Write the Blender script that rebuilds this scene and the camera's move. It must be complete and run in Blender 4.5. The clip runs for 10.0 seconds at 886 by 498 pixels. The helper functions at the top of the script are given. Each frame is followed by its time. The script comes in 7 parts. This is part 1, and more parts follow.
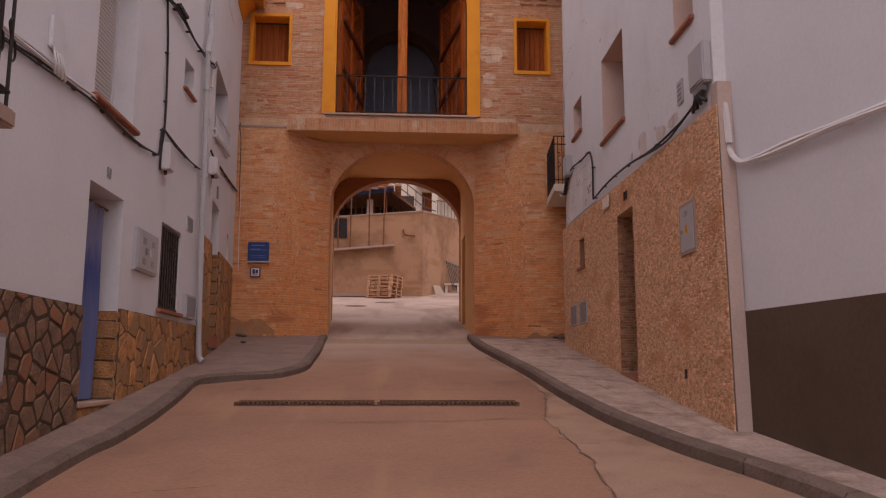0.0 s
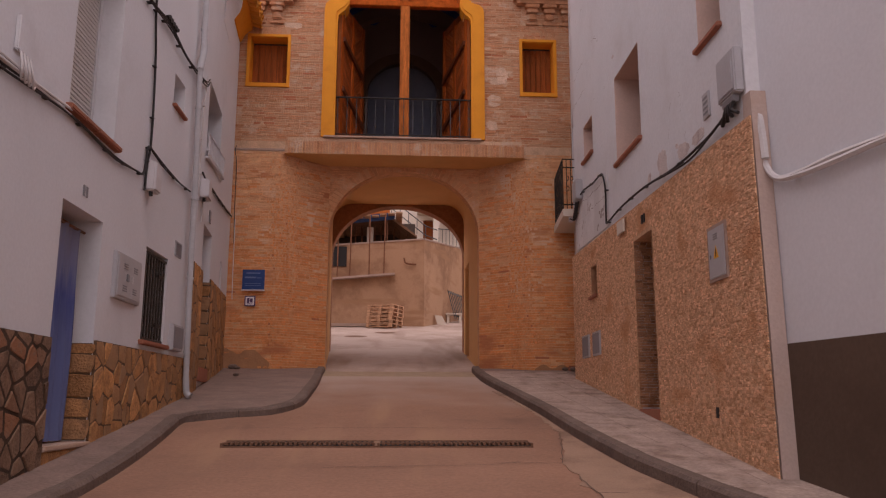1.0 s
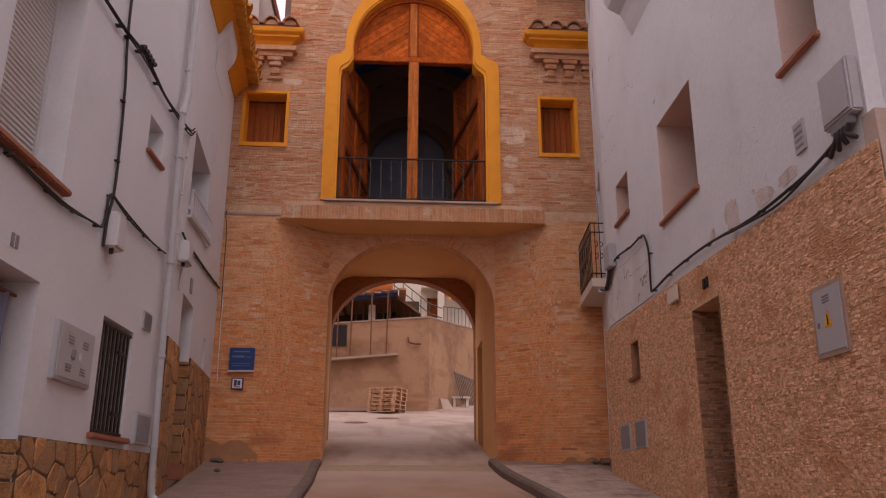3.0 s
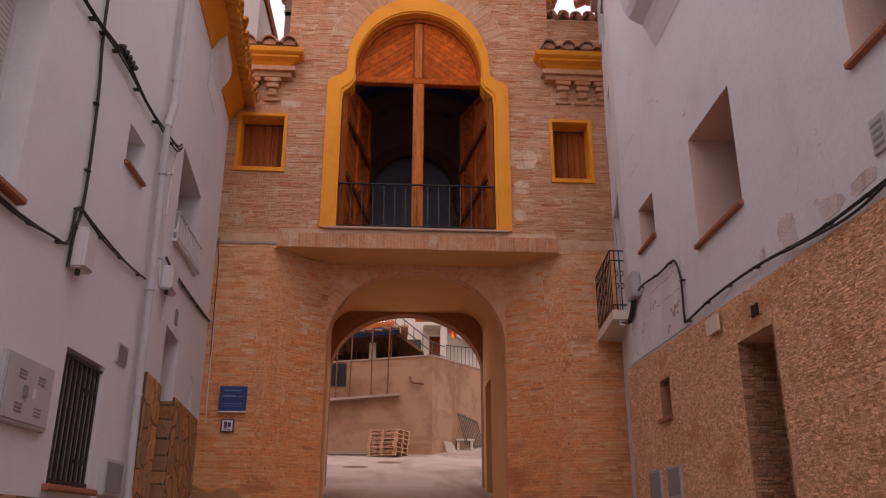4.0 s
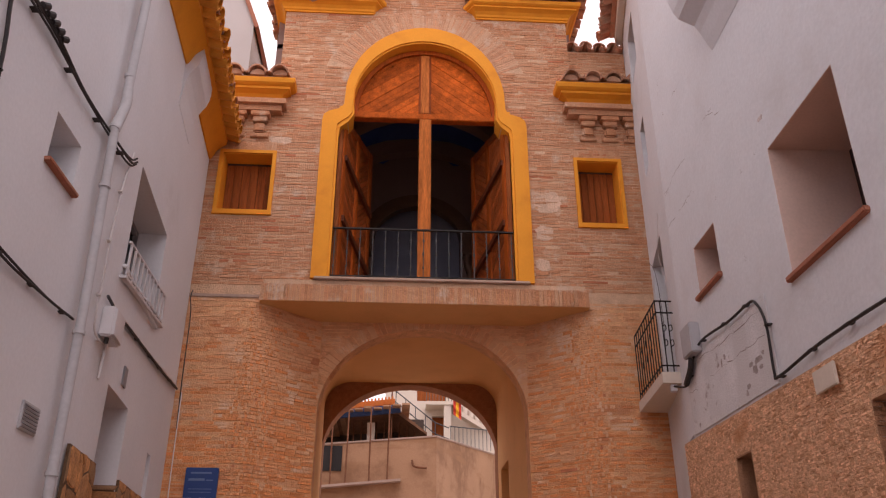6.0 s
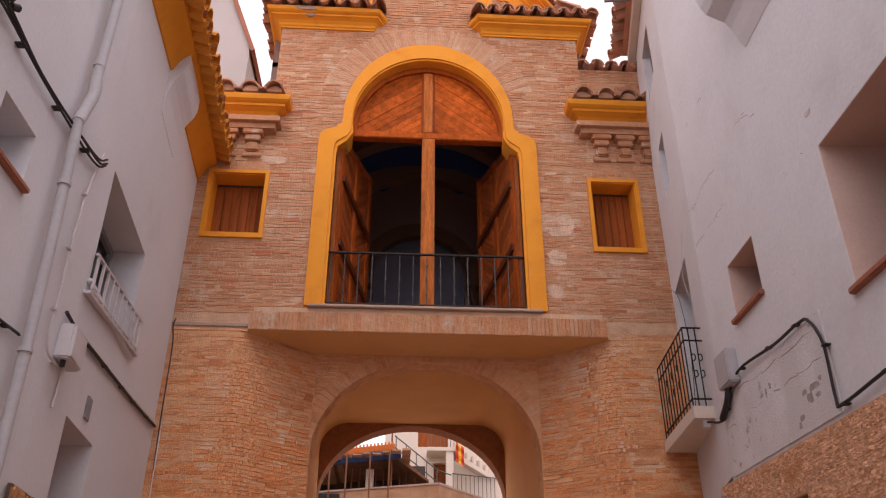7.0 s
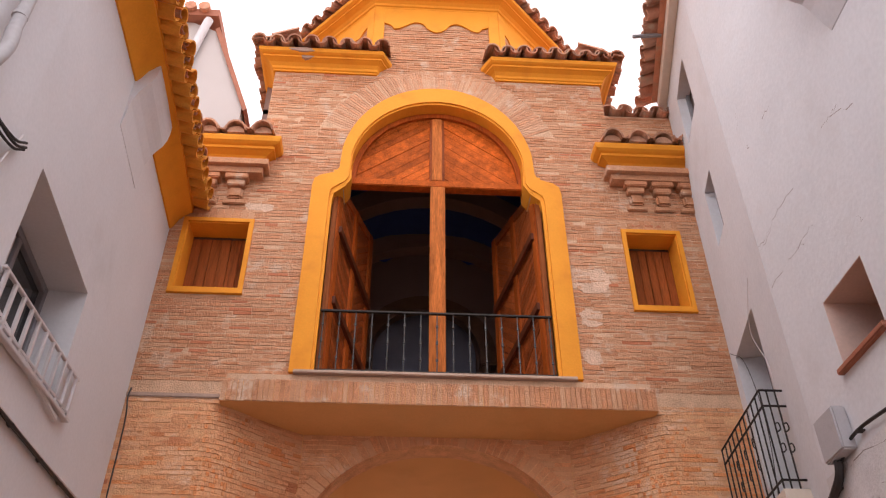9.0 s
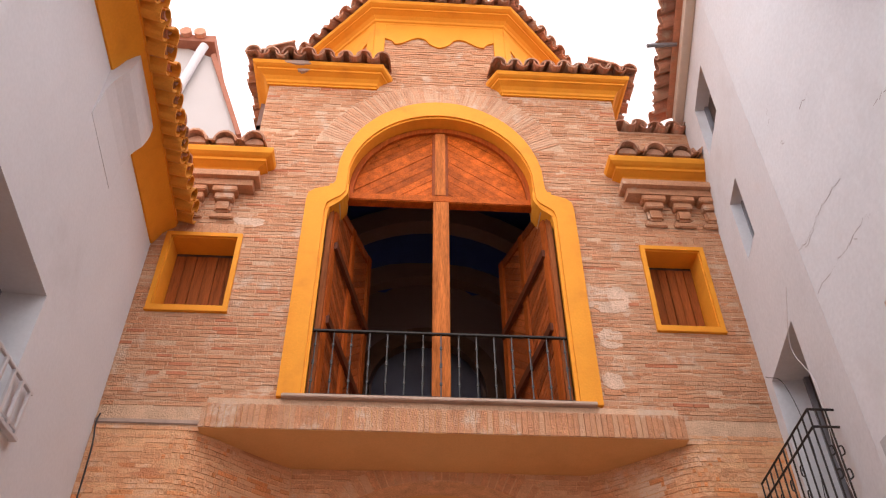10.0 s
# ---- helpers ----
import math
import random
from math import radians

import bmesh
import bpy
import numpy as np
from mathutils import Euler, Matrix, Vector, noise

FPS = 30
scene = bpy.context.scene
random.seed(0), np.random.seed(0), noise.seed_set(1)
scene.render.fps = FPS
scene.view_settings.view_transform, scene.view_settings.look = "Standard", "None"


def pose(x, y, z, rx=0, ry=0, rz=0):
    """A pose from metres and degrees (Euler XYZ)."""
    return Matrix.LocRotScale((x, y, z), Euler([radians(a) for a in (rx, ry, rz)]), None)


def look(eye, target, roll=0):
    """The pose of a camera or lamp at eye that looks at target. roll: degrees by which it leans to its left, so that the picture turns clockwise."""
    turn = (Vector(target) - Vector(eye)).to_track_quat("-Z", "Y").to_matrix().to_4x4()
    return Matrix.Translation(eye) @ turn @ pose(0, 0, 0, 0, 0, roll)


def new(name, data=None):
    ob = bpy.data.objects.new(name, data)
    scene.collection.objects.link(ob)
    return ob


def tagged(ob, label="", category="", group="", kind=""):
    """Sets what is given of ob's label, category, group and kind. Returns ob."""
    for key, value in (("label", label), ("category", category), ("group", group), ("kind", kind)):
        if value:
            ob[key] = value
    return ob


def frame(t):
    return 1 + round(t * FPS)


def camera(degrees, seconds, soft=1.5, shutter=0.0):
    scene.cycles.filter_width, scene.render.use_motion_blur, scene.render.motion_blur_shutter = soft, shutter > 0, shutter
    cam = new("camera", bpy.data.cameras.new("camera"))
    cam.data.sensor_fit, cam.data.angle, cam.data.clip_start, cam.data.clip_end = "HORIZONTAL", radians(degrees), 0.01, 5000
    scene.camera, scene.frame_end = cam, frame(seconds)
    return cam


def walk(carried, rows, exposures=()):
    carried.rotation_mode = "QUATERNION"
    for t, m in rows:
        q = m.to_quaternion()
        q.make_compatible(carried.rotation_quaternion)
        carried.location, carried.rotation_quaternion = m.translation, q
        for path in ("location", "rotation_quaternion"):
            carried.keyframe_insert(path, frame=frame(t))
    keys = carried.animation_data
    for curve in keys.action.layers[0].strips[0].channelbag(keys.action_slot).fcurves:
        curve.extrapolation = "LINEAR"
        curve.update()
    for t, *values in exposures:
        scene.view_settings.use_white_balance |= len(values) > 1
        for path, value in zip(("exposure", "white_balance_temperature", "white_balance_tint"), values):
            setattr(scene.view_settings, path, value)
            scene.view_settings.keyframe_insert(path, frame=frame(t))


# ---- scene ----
cam = camera(58.0, 10.0, soft=1.2)
METRES, EYE, TILT, LEAN, TURN = 9.3, 1.5, 0.0, 0.0, -3.6
ROWS = [
    (0.0, 0.0, 0.0, 0.0, -0.02, 8.63, -0.15),
    (0.5, -0.006, 0.0378, 0.003, -0.02, 9.64, -0.16),
    (1.0, -0.0068, 0.0753, 0.0076, -0.01, 10.76, -0.17),
    (1.5, -0.0118, 0.1155, 0.0143, -0.01, 12.23, -0.15),
    (2.0, -0.0187, 0.1571, 0.0192, -0.02, 13.65, -0.15),
    (2.5, -0.0251, 0.2049, 0.0239, -0.01, 15.14, -0.15),
    (4.0, -0.0451, 0.3597, 0.0426, -0.01, 19.47, -0.11),
    (4.5, -0.0517, 0.4141, 0.0496, -0.0, 20.98, -0.09),
    (5.0, -0.0553, 0.4669, 0.0568, -0.0, 22.42, -0.08),
    (5.5, -0.0601, 0.5233, 0.0642, -0.02, 23.94, -0.02),
    (7.0, -0.0714, 0.6807, 0.0842, 0.02, 28.78, 0.04),
    (7.5, -0.0764, 0.7326, 0.0923, 0.03, 30.86, 0.08),
    (8.0, -0.0826, 0.7831, 0.0993, 0.06, 32.85, 0.09),
    (8.5, -0.0842, 0.8357, 0.1069, 0.13, 34.97, 0.1),
    (9.0, -0.0885, 0.8853, 0.1131, 0.08, 36.96, 0.14),
    (9.5, -0.0904, 0.9364, 0.1171, 0.12, 38.97, 0.15),
    (10.0, -0.0935, 0.9866, 0.1253, 0.13, 41.05, 0.17),
]
EXPOSURES = [(0.0, 0.1, 6800, 33), (2.5, 0.15, 6800, 33), (4.0, 0.15, 6750, 33), (5.5, 0.47, 6700, 29), (8.0, 0.75, 6520, 26), (10.0, 1.25, 6450, 19)]
walk(cam, [(t, pose(0, 0, EYE, TILT, LEAN, TURN) @ pose(METRES * x, METRES * y, METRES * z, 90 + pitch, roll, yaw)) for t, x, y, z, yaw, pitch, roll in ROWS], EXPOSURES)

# ---- sky and sun: a bright overcast day ----
world = bpy.data.worlds.new("overcast_sky")
scene.world = world
world.use_nodes = True
wn, wk = world.node_tree.nodes, world.node_tree.links
sky = wn.new("ShaderNodeTexSky")
sky.sky_type, sky.sun_disc = "NISHITA", False
sky.sun_elevation, sky.sun_rotation = radians(58), radians(200)
veil = wn.new("ShaderNodeMix")
veil.data_type = "RGBA"
veil.inputs["Factor"].default_value = 0.85
veil.inputs["B"].default_value = (11.0, 10.7, 10.2, 1)
wk.new(sky.outputs["Color"], veil.inputs["A"])
wk.new(veil.outputs["Result"], wn["Background"].inputs["Color"])
wn["Background"].inputs["Strength"].default_value = 0.1
sun = new("sun", bpy.data.lights.new("sun", "SUN"))
sun.data.energy, sun.data.angle, sun.data.color = 0.6, radians(25), (1.0, 0.95, 0.88)
sun.matrix_world = look((0, 0, 60), (-4, 30, 0))


# ---- materials ----
def mat(name, base, rough=0.8, metal=0.0, grain=0.0, scale=6.0, fine=60.0, bump=0.15, rand=0.0, island=0.0, dark=None, dark_at=(0.55, 0.75), dark_scale=1.2, stretch=(1, 1, 1), tint=None, tint_power=1.8, spec=0.3, streak=None):
    """A surface with two scales of variation, a relief, and a random step from piece to piece."""
    m = bpy.data.materials.new(name)
    m.use_nodes = True
    n, k = m.node_tree.nodes, m.node_tree.links
    b = n["Principled BSDF"]
    b.inputs["Roughness"].default_value, b.inputs["Metallic"].default_value = rough, metal
    b.inputs["Specular IOR Level"].default_value = spec
    mp = n.new("ShaderNodeMapping")
    mp.inputs["Scale"].default_value = stretch
    geo = n.new("ShaderNodeNewGeometry")
    k.new(geo.outputs["Position"], mp.inputs["Vector"])
    big, small = n.new("ShaderNodeTexNoise"), n.new("ShaderNodeTexNoise")
    big.inputs["Scale"].default_value, big.inputs["Detail"].default_value = scale, 6
    small.inputs["Scale"].default_value, small.inputs["Detail"].default_value = fine, 4
    for t in (big, small):
        k.new(mp.outputs["Vector"], t.inputs["Vector"])
    add = n.new("ShaderNodeMath")
    add.operation = "ADD"
    k.new(big.outputs["Fac"], add.inputs[0]), k.new(small.outputs["Fac"], add.inputs[1])
    val = n.new("ShaderNodeMapRange")
    val.inputs["From Min"].default_value, val.inputs["From Max"].default_value = 0.6, 1.4
    val.inputs["To Min"].default_value, val.inputs["To Max"].default_value = 1 - grain, 1 + grain
    k.new(add.outputs[0], val.inputs["Value"])
    value = val.outputs["Result"]
    step = None
    if rand or island:
        info = n.new("ShaderNodeObjectInfo")
        source = info.outputs["Random"] if rand else geo.outputs["Random Per Island"]
        step = n.new("ShaderNodeMapRange")
        step.inputs["To Min"].default_value, step.inputs["To Max"].default_value = 1 - (rand or island), 1 + (rand or island)
        k.new(source, step.inputs["Value"])
        mul = n.new("ShaderNodeMath")
        mul.operation = "MULTIPLY"
        k.new(value, mul.inputs[0]), k.new(step.outputs["Result"], mul.inputs[1])
        value = mul.outputs[0]
    colour = n.new("ShaderNodeHueSaturation")
    colour.inputs["Color"].default_value = (*base, 1)
    k.new(value, colour.inputs["Value"])
    out = colour.outputs["Color"]
    if tint:
        mix = n.new("ShaderNodeMix")
        mix.data_type = "RGBA"
        mix.inputs["B"].default_value = (*tint, 1)
        wob = n.new("ShaderNodeMath")
        wob.operation = "FRACT"
        ten = n.new("ShaderNodeMath")
        ten.operation = "MULTIPLY"
        ten.inputs[1].default_value = 7.31
        k.new(source, ten.inputs[0]), k.new(ten.outputs[0], wob.inputs[0])
        soft = n.new("ShaderNodeMath")
        soft.operation = "POWER"
        soft.inputs[1].default_value = tint_power
        k.new(wob.outputs[0], soft.inputs[0])
        k.new(soft.outputs[0], mix.inputs["Factor"]), k.new(out, mix.inputs["A"])
        out = mix.outputs["Result"]
    if dark:
        st = n.new("ShaderNodeTexNoise")
        st.inputs["Scale"].default_value, st.inputs["Detail"].default_value, st.inputs["Roughness"].default_value = dark_scale, 8, 0.65
        k.new(geo.outputs["Position"], st.inputs["Vector"])
        ramp = n.new("ShaderNodeMapRange")
        ramp.interpolation_type = "SMOOTHSTEP"
        ramp.inputs["From Min"].default_value, ramp.inputs["From Max"].default_value = dark_at
        k.new(st.outputs["Fac"], ramp.inputs["Value"])
        mix = n.new("ShaderNodeMix")
        mix.data_type = "RGBA"
        mix.inputs["B"].default_value = (*dark, 1)
        k.new(ramp.outputs["Result"], mix.inputs["Factor"]), k.new(out, mix.inputs["A"])
        out = mix.outputs["Result"]
    if streak:
        sm, st, ramp, mix = n.new("ShaderNodeMapping"), n.new("ShaderNodeTexNoise"), n.new("ShaderNodeMapRange"), n.new("ShaderNodeMix")
        sm.inputs["Scale"].default_value = streak[1]
        st.inputs["Scale"].default_value, st.inputs["Detail"].default_value = 1.0, 7
        ramp.interpolation_type = "SMOOTHSTEP"
        ramp.inputs["From Min"].default_value, ramp.inputs["From Max"].default_value = streak[2]
        mix.data_type = "RGBA"
        mix.inputs["B"].default_value = (*streak[0], 1)
        k.new(geo.outputs["Position"], sm.inputs["Vector"]), k.new(sm.outputs["Vector"], st.inputs["Vector"])
        k.new(st.outputs["Fac"], ramp.inputs["Value"]), k.new(ramp.outputs["Result"], mix.inputs["Factor"]), k.new(out, mix.inputs["A"])
        out = mix.outputs["Result"]
    k.new(out, b.inputs["Base Color"])
    if bump:
        bu = n.new("ShaderNodeBump")
        bu.inputs["Strength"].default_value, bu.inputs["Distance"].default_value = bump, 0.02
        k.new(add.outputs[0], bu.inputs["Height"]), k.new(bu.outputs["Normal"], b.inputs["Normal"])
    return m


PLASTER = mat("white_plaster", (0.665, 0.675, 0.705), 0.85, grain=0.06, scale=1.0, fine=30, bump=0.05, dark=(0.53, 0.525, 0.54), dark_at=(0.55, 0.85), dark_scale=0.6)
WORN = mat("worn_plaster", (0.66, 0.67, 0.695), 0.88, grain=0.08, scale=1.6, fine=24, bump=0.12, dark=(0.58, 0.575, 0.585), dark_at=(0.5, 0.75), dark_scale=0.8)
PEELED = mat("peeled_plaster", (0.655, 0.65, 0.66), 0.9, grain=0.16, scale=3, fine=50, bump=0.35, dark=(0.33, 0.285, 0.275), dark_at=(0.58, 0.68), dark_scale=4.5, streak=((0.61, 0.60, 0.605), (2.0, 2.0, 0.6), (0.5, 0.62)))
BRICK = mat("pale_brick", (0.53, 0.245, 0.125), 0.92, grain=0.3, scale=13, fine=70, bump=0.8, island=0.1, tint=(0.58, 0.33, 0.195), dark=(0.63, 0.47, 0.35), dark_at=(0.55, 0.72), dark_scale=2.6)
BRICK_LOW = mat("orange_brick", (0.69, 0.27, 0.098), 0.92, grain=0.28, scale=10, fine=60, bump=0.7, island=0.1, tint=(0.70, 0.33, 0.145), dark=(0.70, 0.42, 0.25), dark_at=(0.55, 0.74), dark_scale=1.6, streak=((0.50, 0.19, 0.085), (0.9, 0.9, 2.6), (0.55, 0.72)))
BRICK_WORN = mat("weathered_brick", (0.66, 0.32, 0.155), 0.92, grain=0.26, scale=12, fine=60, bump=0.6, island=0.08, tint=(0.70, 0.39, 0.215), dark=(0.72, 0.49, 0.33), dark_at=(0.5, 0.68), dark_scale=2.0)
BRICK_ONE = mat("pale_brick_single", (0.53, 0.245, 0.125), 0.92, grain=0.3, scale=13, fine=70, bump=0.8, rand=0.1, tint=(0.58, 0.33, 0.195), dark=(0.63, 0.47, 0.35), dark_at=(0.55, 0.72), dark_scale=2.6)
BRICK_RED = mat("red_brick", (0.49, 0.175, 0.085), 0.88, grain=0.2, scale=9, fine=90, bump=0.5)
VOUSSOIR = mat("pale_arch_brick", (0.56, 0.285, 0.16), 0.9, grain=0.3, scale=11, fine=60, bump=0.7, island=0.1, tint=(0.61, 0.38, 0.245), dark=(0.63, 0.47, 0.35), dark_at=(0.55, 0.72), dark_scale=2.6)
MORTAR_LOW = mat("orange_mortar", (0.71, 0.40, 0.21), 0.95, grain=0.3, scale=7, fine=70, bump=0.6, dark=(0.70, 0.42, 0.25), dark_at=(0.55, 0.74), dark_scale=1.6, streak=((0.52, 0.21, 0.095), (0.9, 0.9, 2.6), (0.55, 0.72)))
MORTAR = mat("mortar", (0.61, 0.40, 0.26), 0.95, grain=0.28, scale=5, fine=80, bump=0.6, dark=(0.63, 0.47, 0.35), dark_at=(0.55, 0.72), dark_scale=2.6)
RENDERED = mat("ochre_render", (0.74, 0.42, 0.17), 0.9, grain=0.07, scale=2, fine=50, bump=0.2, dark=(0.66, 0.36, 0.14), dark_at=(0.5, 0.8))
ORANGE = mat("orange_paint", (0.78, 0.31, 0.025), 0.7, grain=0.07, scale=3, fine=40, bump=0.12, spec=0.2, dark=(0.66, 0.24, 0.022), dark_at=(0.5, 0.78), dark_scale=2.5)
ORANGE_TILE = mat("orange_painted_tile", (0.66, 0.27, 0.03), 0.7, grain=0.12, scale=6, fine=50, bump=0.25, rand=0.1)
TILE = mat("clay_tile", (0.48, 0.22, 0.135), 0.85, grain=0.35, scale=8, fine=70, bump=0.6, rand=0.35, tint=(0.60, 0.37, 0.26), tint_power=2.2, dark=(0.44, 0.32, 0.23), dark_at=(0.5, 0.7), dark_scale=7)
SILL = mat("clay_sill", (0.36, 0.14, 0.085), 0.75, grain=0.15, scale=7, bump=0.25)
WOOD = mat("varnished_wood", (0.33, 0.07, 0.01), 0.55, grain=0.4, scale=2.2, fine=14, bump=0.25, rand=0.25, stretch=(7, 7, 0.8), spec=0.12)
WOOD_PALE = mat("varnished_post", (0.47, 0.14, 0.032), 0.6, grain=0.6, scale=2.0, fine=12, bump=0.25, stretch=(9, 9, 0.8), spec=0.06)
WOOD_DIAG = mat("varnished_plank", (0.45, 0.095, 0.012), 0.5, grain=0.6, scale=2.4, fine=16, bump=0.3, rand=0.3, stretch=(4, 4, 4), spec=0.05)
WOOD_OLD = mat("brown_shutter_wood", (0.27, 0.075, 0.018), 0.65, grain=0.5, scale=2.2, fine=14, bump=0.35, rand=0.2, stretch=(8, 8, 0.6), spec=0.12)
IRON = mat("black_iron", (0.03, 0.026, 0.024), 0.5, 0.6, grain=0.2, bump=0.1)
GREY_IRON = mat("grey_iron", (0.10, 0.10, 0.10), 0.45, 0.6, grain=0.2, bump=0.1)
CABLE = mat("black_cable", (0.03, 0.027, 0.028), 0.6, grain=0.2, bump=0.1)
WHITE_METAL = mat("white_enamel", (0.60, 0.59, 0.61), 0.5, grain=0.05, bump=0.05)
WHITE_CABLE = mat("white_conduit", (0.62, 0.60, 0.60), 0.6, grain=0.1, bump=0.1)
PIPE = mat("painted_pipe", (0.46, 0.46, 0.48), 0.7, grain=0.1, scale=3, fine=30, bump=0.08, dark=(0.42, 0.41, 0.42), dark_at=(0.5, 0.75), dark_scale=2.5)
# Dark brown holds the shade of the rear wall's unlit face.
REAR_SHADED = mat("shaded_rear_brick", (0.34, 0.15, 0.075), 0.92, grain=0.3, scale=9, fine=50, bump=0.6)
STONE_BED = mat("dark_stone_mortar", (0.075, 0.048, 0.033), 0.95, grain=0.3, scale=9, fine=60, bump=0.6)
GREY_BOX = mat("grey_plastic", (0.43, 0.43, 0.45), 0.5, grain=0.06, bump=0.08, dark=(0.33, 0.32, 0.33), dark_at=(0.6, 0.85), dark_scale=3)
GREY_DARK = mat("dark_grey_cover", (0.23, 0.23, 0.25), 0.5, grain=0.1, bump=0.1)
BLUE = mat("blue_plaque", (0.02, 0.055, 0.19), 0.4, grain=0.08, bump=0.03)
LETTER = mat("pale_lettering", (0.13, 0.19, 0.34), 0.5)
WHITE = mat("white_plate", (0.72, 0.72, 0.74), 0.4, grain=0.04, bump=0.03)
PURPLE = mat("purple_print", (0.10, 0.06, 0.13), 0.5)
YELLOW = mat("warning_yellow", (0.80, 0.40, 0.02), 0.5)
# Printed marks, plus the painted shade of holes and the drain.
BLACK = mat("black_mark_and_shade", (0.02, 0.018, 0.018), 0.6)
STONE = mat("ochre_rubble_stone", (0.46, 0.225, 0.09), 0.88, grain=0.5, scale=8, fine=50, bump=0.9, rand=0.28, tint=(0.33, 0.20, 0.115), dark=(0.27, 0.145, 0.075), dark_at=(0.54, 0.7), dark_scale=7)
STONE_GREY = mat("brown_rubble_stone", (0.20, 0.125, 0.082), 0.85, grain=0.4, scale=9, fine=50, bump=1.0, rand=0.35, tint=(0.34, 0.155, 0.08), tint_power=3.0, dark=(0.27, 0.16, 0.105), dark_at=(0.5, 0.62), dark_scale=9)
JOINT = mat("dark_joint", (0.14, 0.085, 0.05), 0.95, grain=0.25, bump=0.4)
CHIP = mat("split_stone_chip", (0.80, 0.50, 0.31), 0.9, grain=0.3, scale=16, fine=90, bump=0.35, island=0.12, tint=(0.52, 0.28, 0.15), tint_power=2.2, streak=((0.60, 0.30, 0.15), (1.3, 1.3, 2.2), (0.54, 0.7)))
CHIP_BACK = mat("split_stone_bed", (0.62, 0.38, 0.23), 0.9, grain=0.3, scale=14, fine=80, bump=0.5)
# Brown strip stone, darker than the facing partly for the shade in recesses.
REVEAL_STONE = mat("shaded_strip_stone", (0.47, 0.25, 0.14), 0.88, grain=0.3, scale=14, fine=90, bump=0.5, island=0.12, tint=(0.24, 0.12, 0.065), tint_power=2.0)
BROWN = mat("brown_paint", (0.108, 0.071, 0.05), 0.75, grain=0.16, scale=1.2, fine=24, bump=0.12, dark=(0.085, 0.054, 0.038), dark_at=(0.48, 0.7), dark_scale=0.8)
ROAD = mat("dusty_concrete_road", (0.315, 0.175, 0.114), 0.85, grain=0.2, scale=1.6, fine=28, bump=0.3, dark=(0.215, 0.12, 0.082), dark_at=(0.46, 0.76), dark_scale=0.8, streak=((0.37, 0.215, 0.13), (1.5, 0.13, 1), (0.52, 0.72)))
PATCH = mat("bare_concrete_strip", (0.35, 0.225, 0.155), 0.88, grain=0.2, scale=2.5, fine=60, bump=0.35, dark=(0.23, 0.145, 0.10), dark_at=(0.46, 0.7), dark_scale=1.3)
CRACK = mat("road_crack", (0.13, 0.085, 0.065), 0.95, grain=0.2)
PALE_ROAD = mat("pale_concrete_yard", (0.48, 0.37, 0.31), 0.88, grain=0.1, scale=0.8, fine=40, bump=0.2, dark=(0.33, 0.235, 0.185), dark_at=(0.44, 0.7), dark_scale=0.5, streak=((0.30, 0.205, 0.155), (0.9, 0.12, 1), (0.5, 0.7)))
WALK = mat("concrete_pavement", (0.235, 0.165, 0.135), 0.88, grain=0.28, scale=3.5, fine=30, bump=0.45, dark=(0.19, 0.135, 0.11), dark_at=(0.48, 0.72), dark_scale=1.6)
SLAB = mat("paving_slab", (0.40, 0.305, 0.255), 0.88, grain=0.32, scale=5, fine=30, bump=0.5, rand=0.06, dark=(0.21, 0.145, 0.115), dark_at=(0.47, 0.7), dark_scale=2.2)
KERB = mat("kerb_concrete", (0.16, 0.115, 0.095), 0.88, grain=0.28, scale=5, fine=40, bump=0.5, rand=0.12, dark=(0.14, 0.10, 0.08), dark_at=(0.48, 0.7), dark_scale=3)
EARTH = mat("dry_earth", (0.34, 0.25, 0.17), 0.95, grain=0.25, scale=0.3, fine=6, bump=0.4)
GRATE = mat("rusty_grate", (0.20, 0.11, 0.07), 0.75, 0.3, grain=0.3, bump=0.3)
BACK_WALL = mat("tan_render", (0.42, 0.245, 0.145), 0.9, grain=0.1, scale=0.8, fine=20, bump=0.25, dark=(0.27, 0.145, 0.082), dark_at=(0.45, 0.64), dark_scale=0.6, streak=((0.34, 0.185, 0.10), (0.5, 0.5, 2.5), (0.52, 0.68)))
CONCRETE = mat("raw_concrete", (0.40, 0.29, 0.235), 0.9, grain=0.15, scale=1.5, fine=20, bump=0.3)
CREAM = mat("cream_house_paint", (0.66, 0.58, 0.49), 0.88, grain=0.06, scale=1, fine=20, bump=0.1)
PALLET_WOOD = mat("pallet_wood", (0.46, 0.26, 0.15), 0.85, grain=0.3, scale=3, fine=20, bump=0.3, rand=0.25)
# Plaster with the warm bounce inside window reveals put into its colour.
REVEAL_BOUNCE = mat("bounce_tinted_reveal", (0.66, 0.50, 0.43), 0.9, grain=0.08, scale=2.5, fine=40, bump=0.08)
BARE = mat("bare_flaked_plaster", (0.60, 0.53, 0.51), 0.95, grain=0.14, scale=6, fine=50, bump=0.4, dark=(0.44, 0.36, 0.34), dark_at=(0.5, 0.68), dark_scale=5)
# Warm plaster, darkened below the wall's white partly for the strip's shadow.
STRIP = mat("smooth_corner_plaster", (0.50, 0.395, 0.345), 0.9, grain=0.1, scale=3, fine=40, bump=0.12, dark=(0.48, 0.35, 0.28), dark_at=(0.5, 0.75), dark_scale=1.6)
TAN = mat("tan_plaster_edge", (0.50, 0.36, 0.28), 0.9, grain=0.12, scale=3, fine=40, bump=0.25, dark=(0.38, 0.26, 0.19), dark_at=(0.5, 0.75), dark_scale=2)
